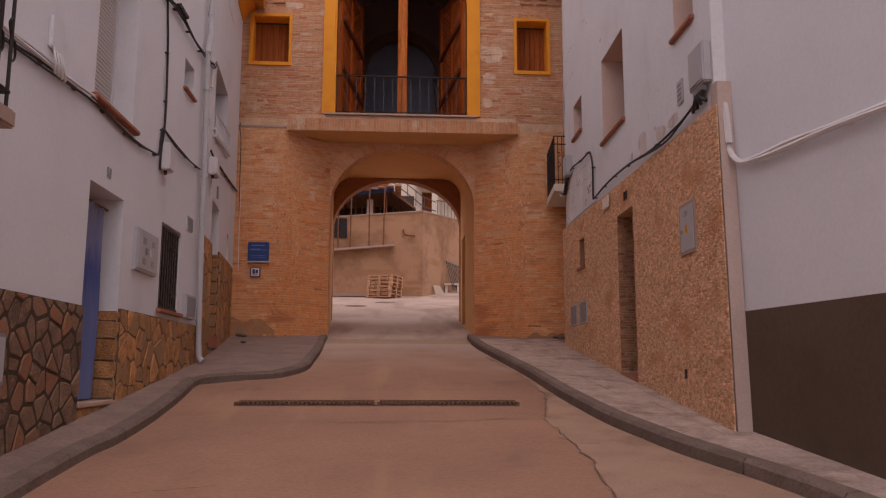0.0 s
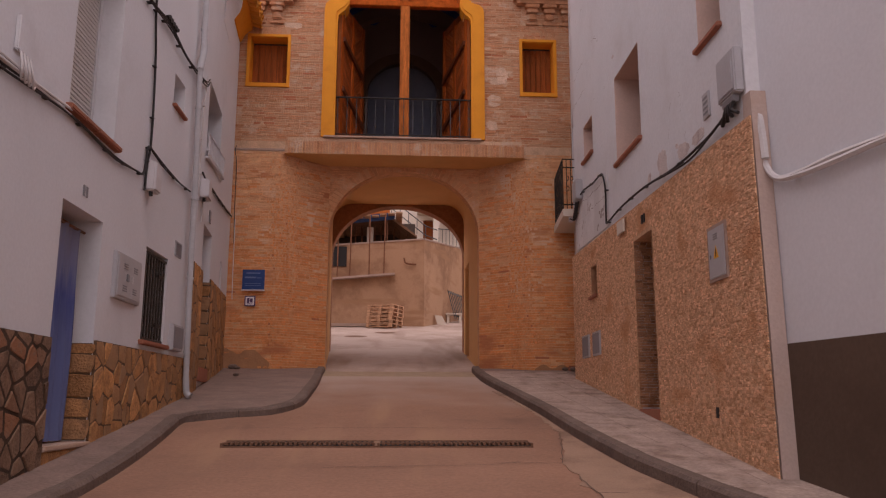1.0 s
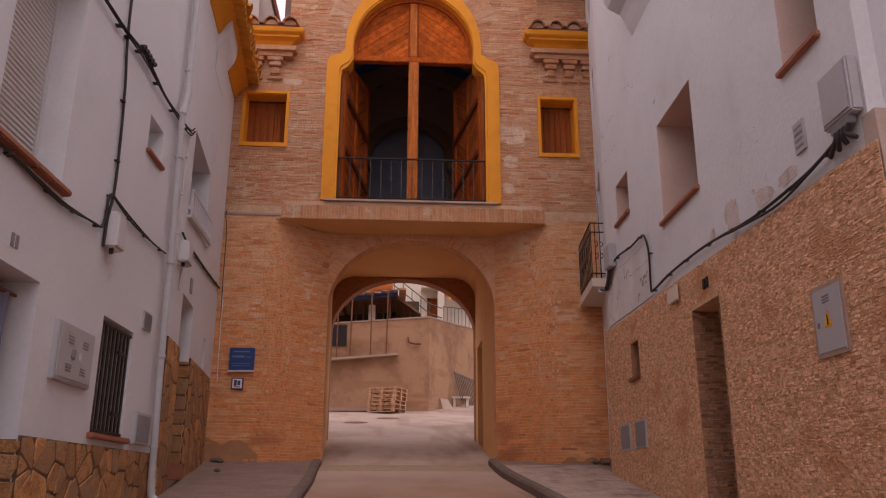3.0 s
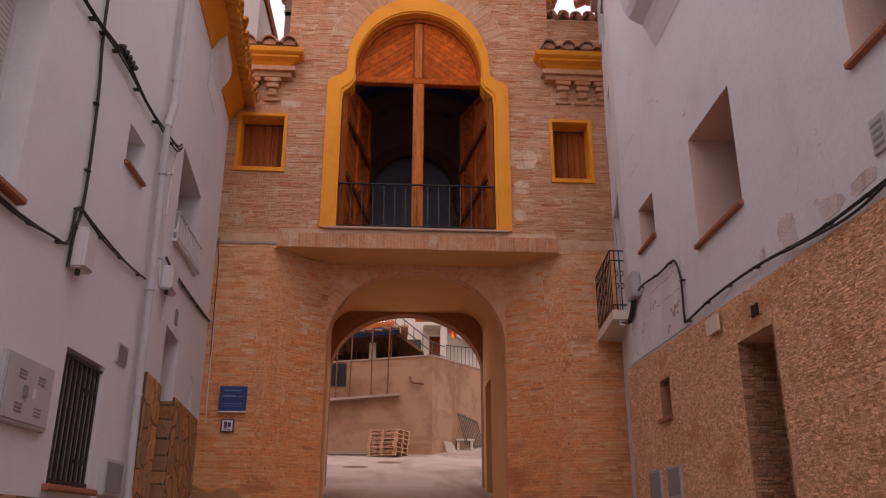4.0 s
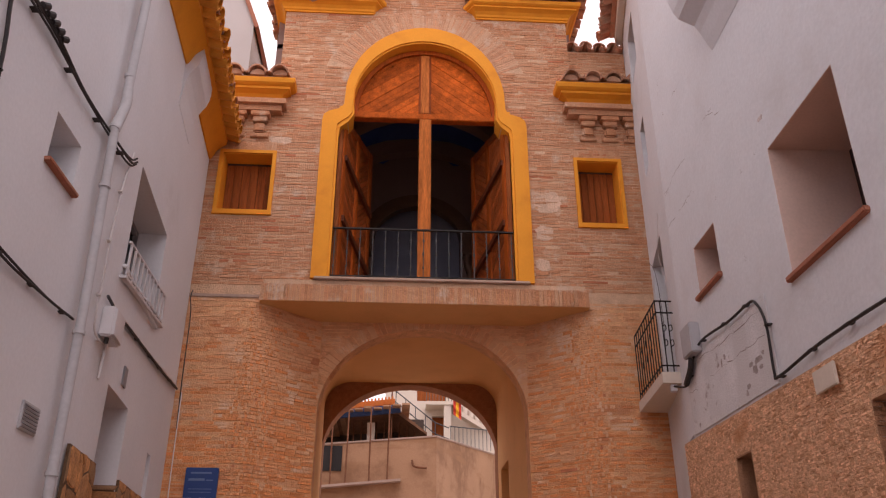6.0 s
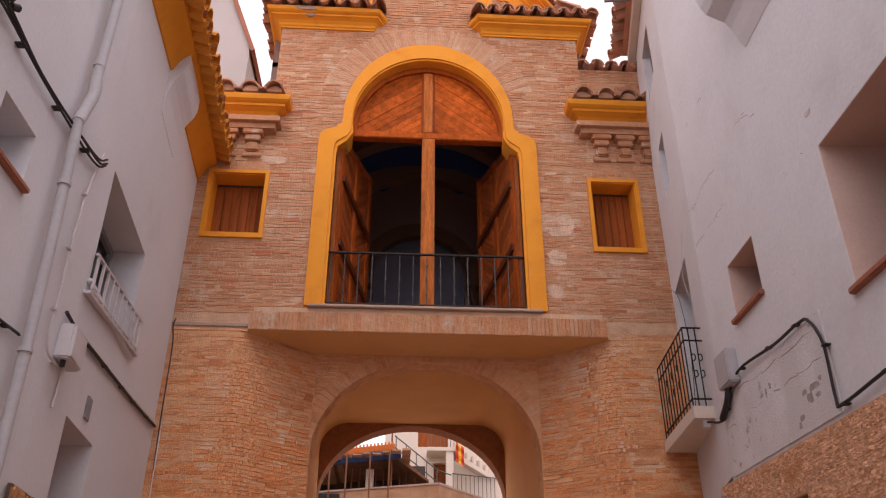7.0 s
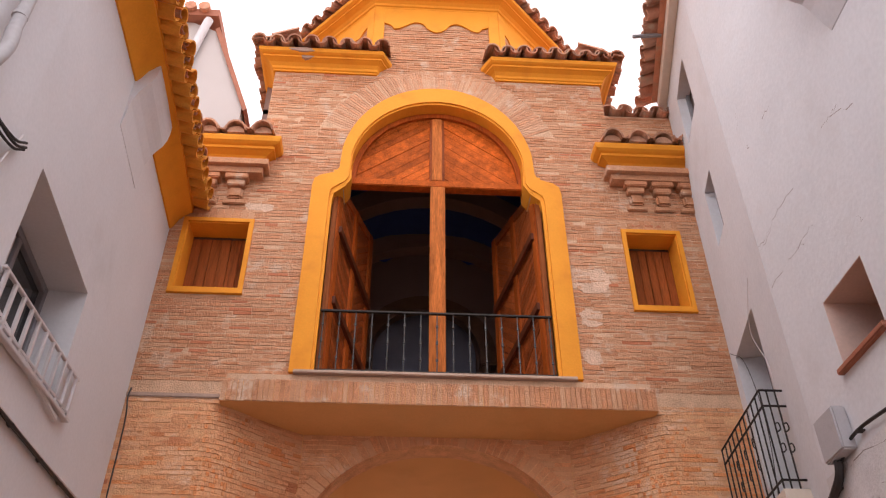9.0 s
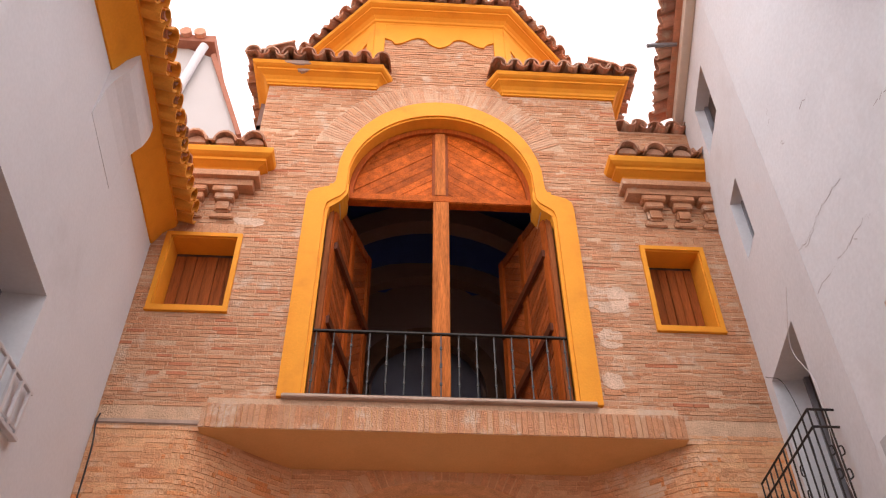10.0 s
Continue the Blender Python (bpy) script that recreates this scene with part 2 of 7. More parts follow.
WOOD_LEAF = mat("dark_varnished_plank", (0.32, 0.075, 0.018), 0.45, grain=0.5, scale=2.2, fine=14, bump=0.3, rand=0.3, stretch=(4, 4, 4), spec=0.2)
GABLE = mat("greyed_plaster", (0.50, 0.47, 0.46), 0.88, grain=0.06, scale=1.3, fine=45, bump=0.08)
PALE_LIME = mat("pale_lime_smear", (0.62, 0.43, 0.31), 0.95, grain=0.3, scale=6, fine=50, bump=0.7)
CEMENT = mat("brown_cement_patch", (0.40, 0.205, 0.105), 0.95, grain=0.2, scale=4, fine=60, bump=0.4)
HAIRLINE = mat("hairline_crack", (0.30, 0.26, 0.25), 0.95)
RUST = mat("rusty_steel", (0.20, 0.085, 0.045), 0.7, 0.4, grain=0.25, bump=0.2)
FORM_ORANGE = mat("orange_formwork", (0.60, 0.17, 0.03), 0.6, grain=0.15, bump=0.1)
SITE = mat("brown_shuttering", (0.20, 0.10, 0.055), 0.9, grain=0.4, scale=3, fine=20, bump=0.4)
FORM_BLUE = mat("blue_formwork", (0.03, 0.06, 0.16), 0.55, grain=0.2, bump=0.1)
RED = mat("red_paint", (0.38, 0.07, 0.04), 0.55, grain=0.12, bump=0.1)
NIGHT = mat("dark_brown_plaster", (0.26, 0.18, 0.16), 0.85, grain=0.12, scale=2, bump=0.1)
NICHE = mat("blue_grey_plaster", (0.22, 0.245, 0.33), 0.85, grain=0.25, scale=2, bump=0.1)
VAULT_BLUE = mat("deep_blue_vault", (0.06, 0.11, 0.36), 0.8, grain=0.15, bump=0.1)
RIBS = mat("grey_vault_band", (0.34, 0.23, 0.19), 0.85, grain=0.1, bump=0.1)
BRACE = mat("dark_brace_wood", (0.10, 0.024, 0.008), 0.5, grain=0.4, scale=3, fine=14, bump=0.2)
FILL = mat("tile_bedding", (0.55, 0.32, 0.21), 0.95, grain=0.25, scale=8, fine=60, bump=0.5)
WASH = mat("pinkish_clay_tile", (0.56, 0.31, 0.20), 0.88, grain=0.35, scale=8, fine=60, bump=0.5, rand=0.2, dark=(0.30, 0.14, 0.09), dark_at=(0.5, 0.68), dark_scale=6)
ALTAR = mat("carved_altar_wood", (0.15, 0.085, 0.055), 0.45, grain=0.3, bump=0.2)
# Dark wood, also the painted shade in openings and under the site slab.
WOOD_SHADE = mat("dark_wood_and_shade", (0.06, 0.04, 0.03), 0.5, grain=0.3, bump=0.2)
SHUTTER = mat("ivory_roller_slat", (0.55, 0.52, 0.50), 0.55, grain=0.05, bump=0.05)
FLOOR_IN = mat("clay_floor", (0.28, 0.15, 0.09), 0.7, grain=0.15, bump=0.1)
FLAG_RED = mat("red_cloth", (0.55, 0.05, 0.03), 0.8, grain=0.1)
FLAG_YELLOW = mat("yellow_cloth", (0.75, 0.42, 0.02), 0.8, grain=0.1)


def dusted(m, colour, y0, y1):
    """Pale dust spread over the surface from y0 on, thinning out unevenly."""
    n, k = m.node_tree.nodes, m.node_tree.links
    target = n["Principled BSDF"].inputs["Base Color"]
    old = target.links[0].from_socket
    geo, sep, noi, add, ramp, mix = (n.new("ShaderNode" + kind) for kind in ("NewGeometry", "SeparateXYZ", "TexNoise", "Math", "MapRange", "Mix"))
    noi.inputs["Scale"].default_value, noi.inputs["Detail"].default_value = 0.7, 7
    add.operation, mix.data_type, ramp.interpolation_type = "MULTIPLY_ADD", "RGBA", "SMOOTHSTEP"
    add.inputs[1].default_value = 7.0
    ramp.inputs["From Min"].default_value, ramp.inputs["From Max"].default_value = y0 + 3.5, y1 + 3.5
    mix.inputs["B"].default_value = (*colour, 1)
    k.new(geo.outputs["Position"], sep.inputs[0]), k.new(geo.outputs["Position"], noi.inputs["Vector"])
    k.new(noi.outputs["Fac"], add.inputs[0]), k.new(sep.outputs["Y"], add.inputs[2]), k.new(add.outputs[0], ramp.inputs["Value"])
    k.new(ramp.outputs["Result"], mix.inputs["Factor"]), k.new(old, mix.inputs["A"]), k.new(mix.outputs["Result"], target)


dusted(ROAD, (0.44, 0.33, 0.27), 11.5, 17.0)


def glass_mat():
    m = bpy.data.materials.new("window_glass")
    m.use_nodes = True
    b = m.node_tree.nodes["Principled BSDF"]
    b.inputs["Base Color"].default_value = (0.03, 0.035, 0.04, 1)
    b.inputs["Roughness"].default_value = 0.06
    return m


def curtain_mat():
    """Cloth dyed from grey-violet at the top to blue."""
    m = bpy.data.materials.new("dyed_curtain_cloth")
    m.use_nodes = True
    n, k = m.node_tree.nodes, m.node_tree.links
    geo, sep, noi = n.new("ShaderNodeNewGeometry"), n.new("ShaderNodeSeparateXYZ"), n.new("ShaderNodeTexNoise")
    noi.inputs["Scale"].default_value = 5
    k.new(geo.outputs["Position"], sep.inputs[0])
    mr = n.new("ShaderNodeMapRange")
    mr.inputs["From Min"].default_value, mr.inputs["From Max"].default_value = 1.2, 3.3
    k.new(sep.outputs["Z"], mr.inputs["Value"])
    ad = n.new("ShaderNodeMath")
    ad.operation = "MULTIPLY_ADD"
    ad.inputs[1].default_value, ad.inputs[2].default_value = 0.25, -0.12
    k.new(noi.outputs["Fac"], ad.inputs[0])
    sm = n.new("ShaderNodeMath")
    k.new(ad.outputs[0], sm.inputs[0]), k.new(mr.outputs["Result"], sm.inputs[1])
    ra = n.new("ShaderNodeValToRGB")
    e = ra.color_ramp.elements
    e[0].position, e[0].color = 0.0, (0.125, 0.155, 0.30, 1)
    e[1].position, e[1].color = 1.0, (0.20, 0.195, 0.26, 1)
    for p, c in ((0.42, (0.11, 0.14, 0.30, 1)), (0.62, (0.065, 0.085, 0.25, 1)), (0.75, (0.16, 0.17, 0.29, 1))):
        e.new(p).color = c
    k.new(sm.outputs[0], ra.inputs["Fac"]), k.new(ra.outputs["Color"], n["Principled BSDF"].inputs["Base Color"])
    n["Principled BSDF"].inputs["Roughness"].default_value = 0.9
    return m


GLASS, CURTAIN = glass_mat(), curtain_mat()
rng = random.Random(7)


# ---- building blocks ----
def origin(ob):
    v = Vector((0, 0, 0))
    while ob:
        v += ob.location
        ob = ob.parent
    return v


def thing(name, at, label, category, group="", kind=""):
    ob = new(name)
    ob.location, ob.empty_display_size = at, 0.2
    return tagged(ob, label, category, group, kind)


def link(name, bm, material, at=(0, 0, 0), smooth=False):
    bmesh.ops.recalc_face_normals(bm, faces=bm.faces)
    bmesh.ops.translate(bm, verts=bm.verts, vec=-Vector(at))
    me = bpy.data.meshes.new(name)
    bm.to_mesh(me)
    bm.free()
    me.materials.append(material)
    if smooth:
        me.shade_smooth()
        me.set_sharp_from_angle(angle=radians(40))
    return new(name, me)


def part(name, bm, material, parent, label="", smooth=False, kind=""):
    """One mesh under a thing or under a part; its points are given in the world."""
    ob = link(name, bm, material, origin(parent), smooth)
    ob.parent = parent
    return tagged(ob, label, "", "", kind)


def solo(name, bm, material, label, category, group="", kind="", smooth=False):
    """A thing that is one mesh, with its origin at its base."""
    lo = [min(v.co[i] for v in bm.verts) for i in range(3)]
    hi = [max(v.co[i] for v in bm.verts) for i in range(3)]
    at = Vector(((lo[0] + hi[0]) / 2, (lo[1] + hi[1]) / 2, lo[2]))
    ob = link(name, bm, material, at, smooth)
    ob.location = at
    return tagged(ob, label, category, group, kind)


def plane_frame(p0, p1, flip=1):
    """Places by (u along the wall, z up, o out of it)."""
    a, b = Vector((*p0, 0)), Vector((*p1, 0))
    d = (b - a).normalized()
    n = Vector((d.y, -d.x, 0)) * flip
    return lambda u, z, o=0.0: a + d * u + n * o + Vector((0, 0, z))


def box(fn, u0, u1, z0, z1, o0, o1, bevel=0.0, bm=None):
    bm = bm or bmesh.new()
    z0a, z0b = z0 if isinstance(z0, tuple) else (z0, z0)
    z1a, z1b = z1 if isinstance(z1, tuple) else (z1, z1)
    c = [(u0, z0a, o0), (u1, z0b, o0), (u1, z0b, o1), (u0, z0a, o1), (u0, z1a, o0), (u1, z1b, o0), (u1, z1b, o1), (u0, z1a, o1)]
    v = [bm.verts.new(fn(*p)) for p in c]
    fs = [bm.faces.new([v[i] for i in f]) for f in ((0, 1, 2, 3), (4, 5, 6, 7), (0, 1, 5, 4), (1, 2, 6, 5), (2, 3, 7, 6), (3, 0, 4, 7))]
    if bevel:
        bmesh.ops.bevel(bm, geom=list({e for f in fs for e in f.edges}), offset=bevel, segments=2, affect="EDGES")
    return bm


def xyz(x, z, y=0.0):
    return Vector((x, y, z))


def wbox(x0, x1, y0, y1, z0, z1, bevel=0.0, bm=None):
    return box(xyz, x0, x1, z0, z1, y0, y1, bevel, bm)


def level(f, u):
    return f(u) if callable(f) else f


def wall_mesh(fn, u0, u1, z0, z1, holes, thick, steps=28, bm=None):
    """A wall with openings right through it. A hole: (u0, u1, bottom, top), with numbers or functions of u."""
    bm = bm or bmesh.new()

    def quad(pts):
        v = [bm.verts.new(fn(*p)) for p in pts]
        bm.faces.new(v)

    us = {u0, u1}
    if callable(z1) or callable(z0):
        us |= {u0 + (u1 - u0) * i / steps for i in range(steps)}
    for a, b, lo, hi in holes:
        us |= {a, b}
        if callable(lo) or callable(hi):
            us |= {a + (b - a) * (1 - math.cos(math.pi * i / steps)) / 2 for i in range(steps)}
    us = sorted(us)
    for a, b in zip(us, us[1:]):
        if b - a < 1e-5:
            continue
        m, e = (a + b) / 2, 1e-6
        low = (level(z0, a), level(z0, b))
        for h in sorted([h for h in holes if h[0] < m < h[1]], key=lambda h: level(h[2], m)) + [None]:
            high = (level(h[2], a + e), level(h[2], b - e)) if h else (level(z1, a), level(z1, b))
            f = [(a, low[0]), (b, low[1]), (b, high[1]), (a, high[0])]
            for o in (0, -thick):
                quad([(*p, o) for p in f])
            for p, q in ((f[0], f[1]), (f[3], f[2])):
                quad([(*p, 0), (*q, 0), (*q, -thick), (*p, -thick)])
            if h:
                low = (level(h[3], a + e), level(h[3], b - e))
    for a, lo, hi in [(h[i], level(h[2], h[i]), level(h[3], h[i])) for h in holes for i in (0, 1)] + [(u, level(z0, u), level(z1, u)) for u in (u0, u1)]:
        if hi - lo > 1e-4:
            quad([(a, lo, 0), (a, hi, 0), (a, hi, -thick), (a, lo, -thick)])
    bmesh.ops.remove_doubles(bm, verts=bm.verts, dist=1e-5)
    return bm


def smooth_path(pts, n=6):
    pts = [Vector(p) for p in pts]
    ext = [pts[0] * 2 - pts[1]] + pts + [pts[-1] * 2 - pts[-2]]
    out = []
    for a, b, c, d in zip(ext, ext[1:], ext[2:], ext[3:]):
        for i in range(n):
            t = i / n
            out.append(0.5 * (2 * b + (c - a) * t + (2 * a - 5 * b + 4 * c - d) * t * t + (3 * b - a - 3 * c + d) * t ** 3))
    return out + [pts[-1]]


def tube(pts, r, seg=8, bm=None, bend=True):
    bm = bm or bmesh.new()
    pts = smooth_path(pts) if bend and len(pts) > 2 else [Vector(p) for p in pts]
    rings, side = [], None
    for i, p in enumerate(pts):
        d = (pts[min(i + 1, len(pts) - 1)] - pts[max(i - 1, 0)]).normalized()
        if side is None:
            side = d.cross(Vector((0, 0, 1)) if abs(d.z) < 0.9 else Vector((1, 0, 0))).normalized()
        side = (side - d * side.dot(d)).normalized()
        up = d.cross(side)
        rings.append([bm.verts.new(p + (side * math.cos(6.28319 * k / seg) + up * math.sin(6.28319 * k / seg)) * r) for k in range(seg)])
    for a, b in zip(rings, rings[1:]):
        for k in range(seg):
            bm.faces.new((a[k], a[(k + 1) % seg], b[(k + 1) % seg], b[k]))
    for ring in (rings[0], rings[-1]):
        bm.faces.new(ring)
    return bm


def prism(fn, poly, o0, o1, bm=None):
    """A flat outline in (u, z), drawn out from o0 to o1."""
    bm = bm or bmesh.new()
    a = [bm.verts.new(fn(u, z, o0)) for u, z in poly]
    b = [bm.verts.new(fn(u, z, o1)) for u, z in poly]
    bm.faces.new(a), bm.faces.new(b[::-1])
    for i in range(len(poly)):
        j = (i + 1) % len(poly)
        bm.faces.new((a[i], a[j], b[j], b[i]))
    return bm


def band(fn, outer, inner, o_front, o_outer, o_inner, bm=None):
    """A frame between two open outlines: its face, its outer edge and its reveal."""
    bm = bm or bmesh.new()
    rows = [[bm.verts.new(fn(*p, o)) for p in line] for line, o in ((outer, o_outer), (outer, o_front), (inner, o_front), (inner, o_inner))]
    for a, b in zip(rows, rows[1:]):
        for i in range(len(a) - 1):
            bm.faces.new((a[i], a[i + 1], b[i + 1], b[i]))
    for i in (0, -1):
        bm.faces.new([r[i] for r in rows])
    return bm


def sweep(profile, path, bm=None):
    """A moulding: (out, up) outline carried along (point, outward) corners."""
    bm = bm or bmesh.new()
    rings = [[bm.verts.new(Vector(p) + Vector(n) * o + Vector((0, 0, z))) for o, z in profile] for p, n in path]
    for a, b in zip(rings, rings[1:]):
        for i in range(len(profile)):
            j = (i + 1) % len(profile)
            bm.faces.new((a[i], a[j], b[j], b[i]))
    bm.faces.new(rings[0]), bm.faces.new(rings[-1][::-1])
    return bm


def data_boxes(name, boxes, material, parent, label="", bev=0.0):
    """Many small blocks in one mesh: each eight corners, front four first; the back stays open."""
    verts, faces = [], []
    for c in boxes:
        i = len(verts)
        verts += [tuple(p) for p in c]
        faces += [(i, i + 1, i + 2, i + 3), (i, i + 4, i + 5, i + 1), (i + 1, i + 5, i + 6, i + 2), (i + 2, i + 6, i + 7, i + 3), (i + 3, i + 7, i + 4, i)]
    me = bpy.data.meshes.new(name)
    o = origin(parent)
    me.from_pydata([(x - o.x, y - o.y, z - o.z) for x, y, z in verts], [], faces)
    me.materials.append(material)
    ob = new(name, me)
    ob.parent = parent
    return tagged(ob, label, "", "", "stuff")


def block(fn, u0, u1, z0, z1, front, back, jig=0.003):
    j = lambda: rng.uniform(-jig, jig)
    q = [(u0, z0), (u1, z0), (u1, z1), (u0, z1)]
    return [fn(u + j(), z + j(), front + j()) for u, z in q] + [fn(u, z, back) for u, z in q]


def ground_z(y):
    y = max(-40.0, min(y, 45.0))
    return 0.126 * y - 0.02 + 0.032 * max(0.0, y - 17.0)


# ---- wall lines of the street ----
YF = 16.43
L1 = plane_frame((-2.87, -3.0), (-2.87, 12.2))
L2 = plane_frame((-2.87, 12.2), (-3.27, 16.43))
R1 = plane_frame((3.02, 7.1), (3.22, 14.4), -1)
R2 = plane_frame((3.22, 14.4), (3.64, 16.43), -1)
R0 = plane_frame((4.30, -3.0), (3.14, 7.12), -1)
GF = plane_frame((0.0, YF), (1.0, YF))
# ---- ground, road, kerbs, pavements ----
def sheet(xs, ys, zf, thick=0.0):
    bm = bmesh.new()
    rows = [[bm.verts.new((x, y, zf(x, y))) for x in xs] for y in ys]
    for a, b in zip(rows, rows[1:]):
        for i in range(len(xs) - 1):
            bm.faces.new((a[i], a[i + 1], b[i + 1], b[i]))
    return bm


solo("ground", sheet([-900, -60, -15, 0, 15, 60, 900], [-900, -40, -20, 0, 10, 20, 30, 45, 100, 900], lambda x, y: ground_z(y) - 0.06),
     EARTH, "dry brown earth under the sloping street", "ground", kind="structure")

KERB_L = [(-2.42, -6.0), (-2.40, 3.0), (-2.38, 6.3), (-2.31, 7.1), (-2.30, 8.0), (-2.35, 9.05), (-2.42, 9.9), (-2.46, 10.35), (-2.42, 10.65), (-2.18, 10.9), (-1.75, 11.04), (-1.46, 11.3), (-1.25, 12.0), (-1.24, 13.0), (-1.27, 14.7), (-1.35, 16.3), (-1.37, 17.15)]
KERB_R = [(3.05, -6.0), (3.02, 3.0), (2.90, 4.8), (2.68, 5.8), (2.51, 6.3), (2.37, 6.75), (2.22, 7.45), (2.12, 8.0), (2.05, 8.75), (1.98, 9.7), (1.92, 11.2), (1.79, 12.95), (1.61, 15.3), (1.60, 17.15)]


def along(line, n):
    pts = smooth_path([(x, y, 0) for x, y in line], n)
    return [(p.x, p.y) for p in pts]


KERB_L, KERB_R = along(KERB_L, 5), along(KERB_R, 5)


def strip(left, right, zl, zr, drop):
    """A sloping slab between two lines of equal count."""
    bm = bmesh.new()
    top = [[bm.verts.new((x, y, ground_z(y) + h)) for x, y in line] for line, h in ((left, zl), (right, zr))]
    low = [[bm.verts.new((x, y, ground_z(y) - drop)) for x, y in line] for line in (left, right)]
    for i in range(len(left) - 1):
        bm.faces.new((top[0][i], top[1][i], top[1][i + 1], top[0][i + 1]))
        bm.faces.new((low[0][i], low[0][i + 1], low[1][i + 1], low[1][i]))
        for t, l in zip(top, low):
            bm.faces.new((t[i], t[i + 1], l[i + 1], l[i]))
    for i in (0, -1):
        bm.faces.new((top[0][i], top[1][i], low[1][i], low[0][i]))
    return bm


def x_at(line, y):
    for (x0, y0), (x1, y1) in zip(line, line[1:]):
        if y0 <= y <= y1:
            return x0 + (x1 - x0) * (y - y0) / (y1 - y0)
    return line[0][0] if y < line[0][1] else line[-1][0]


ys = [-6 + 0.5 * i for i in range(47)]
road = solo("road", strip([(x_at(KERB_L, y) - 0.05, y) for y in ys], [(x_at(KERB_R, y) + 0.05, y) for y in ys], 0.0, 0.0, 0.05), ROAD,
            "dusty reddish concrete street surface, worn in tracks", "road", kind="structure")
ys = [17.0 + 0.5 * i for i in range(37)]
solo("road", strip([(-1.62 if y < 21.5 else -12.0, y) for y in ys], [(1.82 if y < 21.5 else 9.0, y) for y in ys], 0.004, 0.004, 0.05), PALE_ROAD,
     "pale dusty concrete street rising beyond the archway", "road", kind="structure")
ys = [-6 + 0.5 * i for i in range(44)]
edge = lambda y: x_at(KERB_R, y) - 0.02
BROKEN = [(1.50, -6.0), (1.46, 4.8), (1.55, 6.1), (1.62, 6.45), (1.57, 6.7), (1.60, 7.05), (1.53, 7.35), (1.58, 7.65), (1.54, 8.15), (1.66, 8.6), (1.80, 9.4), (1.86, 9.8), (1.86, 11.2), (1.72, 12.9), (1.58, 14.0)]
ys = [-6 + 0.12 * i for i in range(166)]
solo("road", strip([(x_at(BROKEN, y) + 0.018 * math.sin(y * 23) + 0.014 * math.sin(y * 41), y) for y in ys], [(edge(y), y) for y in ys], 0.006, 0.006, 0.02), PATCH,
     "bare cracked concrete gutter strip along the kerb", "road", kind="structure")


def crack(pts, w=0.011):
    bm = bmesh.new()
    for (x0, y0), (x1, y1) in zip(pts, pts[1:]):
        n = 5
        for i in range(n):
            a, b = i / n, (i + 1) / n
            j0, j1 = (0.014 * math.sin(31 * (x0 + a) + 17 * (y0 + a)), 0.014 * math.sin(31 * (x0 + b) + 17 * (y0 + b)))
            p = [(x0 + (x1 - x0) * t + j, y0 + (y1 - y0) * t + j) for t, j in ((a, j0), (b, j1))]
            v = [bm.verts.new((x + dx, y + dy, ground_z(y + dy) + 0.0085)) for (x, y), dx, dy in ((p[0], -w / 2, -w / 2), (p[0], w / 2, w / 2), (p[1], w / 2, w / 2), (p[1], -w / 2, -w / 2))]
            bm.faces.new(v)
    return part("crack", bm, CRACK, road)


for line in ([(1.57, 7.62), (1.58, 7.05), (1.82, 7.04)], [(1.60, 7.05), (1.57, 6.7), (1.61, 6.45), (1.54, 6.1), (1.46, 4.8)], [(0.95, 8.18), (1.54, 8.16)], [(1.86, 9.8), (1.80, 9.4), (1.55, 8.16)], [(-1.95, 10.1), (0.2, 10.15), (1.75, 10.05)],
             [(-0.6, 8.0), (0.9, 8.1), (1.2, 8.25)], [(-1.7, 5.6), (-1.2, 5.75)], [(1.5, 10.9), (1.75, 11.3)]):
    crack(line)

# drain grating across the street
drain = thing("drain_grating", (-0.15, 9.12, ground_z(9.12)), "rusty iron drain grating set across the road", "drain")
# Black slab at road level paints the shade inside the drain channel.
part("channel", strip([(-1.70, y) for y in (8.98, 9.28)], [(1.41, y) for y in (8.98, 9.28)], 0.005, 0.005, 0.05), BLACK, drain, "black slab painting the channel's shade below the bars")
for i in range(5):
    xa = -1.70 + i * 0.7775
    part("frame_bar", wbox(xa - 0.012, xa + 0.012, 8.97, 9.29, ground_z(9.1) - 0.02, ground_z(9.1) + 0.026), GRATE, drain)
for y in (8.97, 9.29):
    part("edge_bar", wbox(-1.71, 1.42, y - 0.014, y + 0.014, ground_z(y) - 0.02, ground_z(y) + 0.014), GRATE, drain)
part("middle_bar", wbox(-1.70, 1.41, 9.123, 9.137, ground_z(9.13) - 0.01, ground_z(9.13) + 0.022), GRATE, drain)
part("gap_plate", wbox(-0.19, -0.13, 8.985, 9.275, ground_z(9.13) - 0.02, ground_z(9.13) + 0.03), PATCH, drain, "mortar between the two gratings")
bar = wbox(-0.013, 0.013, -0.155, 0.155, -0.012, 0.012)
bar_me = link("bar", bar, GRATE)
bar_me.parent, bar_me.location = drain, Vector((-1.676, 9.13, ground_z(9.13) + 0.012)) - drain.location
for i in range(1, 64):
    if i % 16:
        b = new("bar", bar_me.data)
        b.parent, b.location = drain, Vector((-1.70 + i * 0.0486, 9.13, ground_z(9.13) + 0.012)) - drain.location


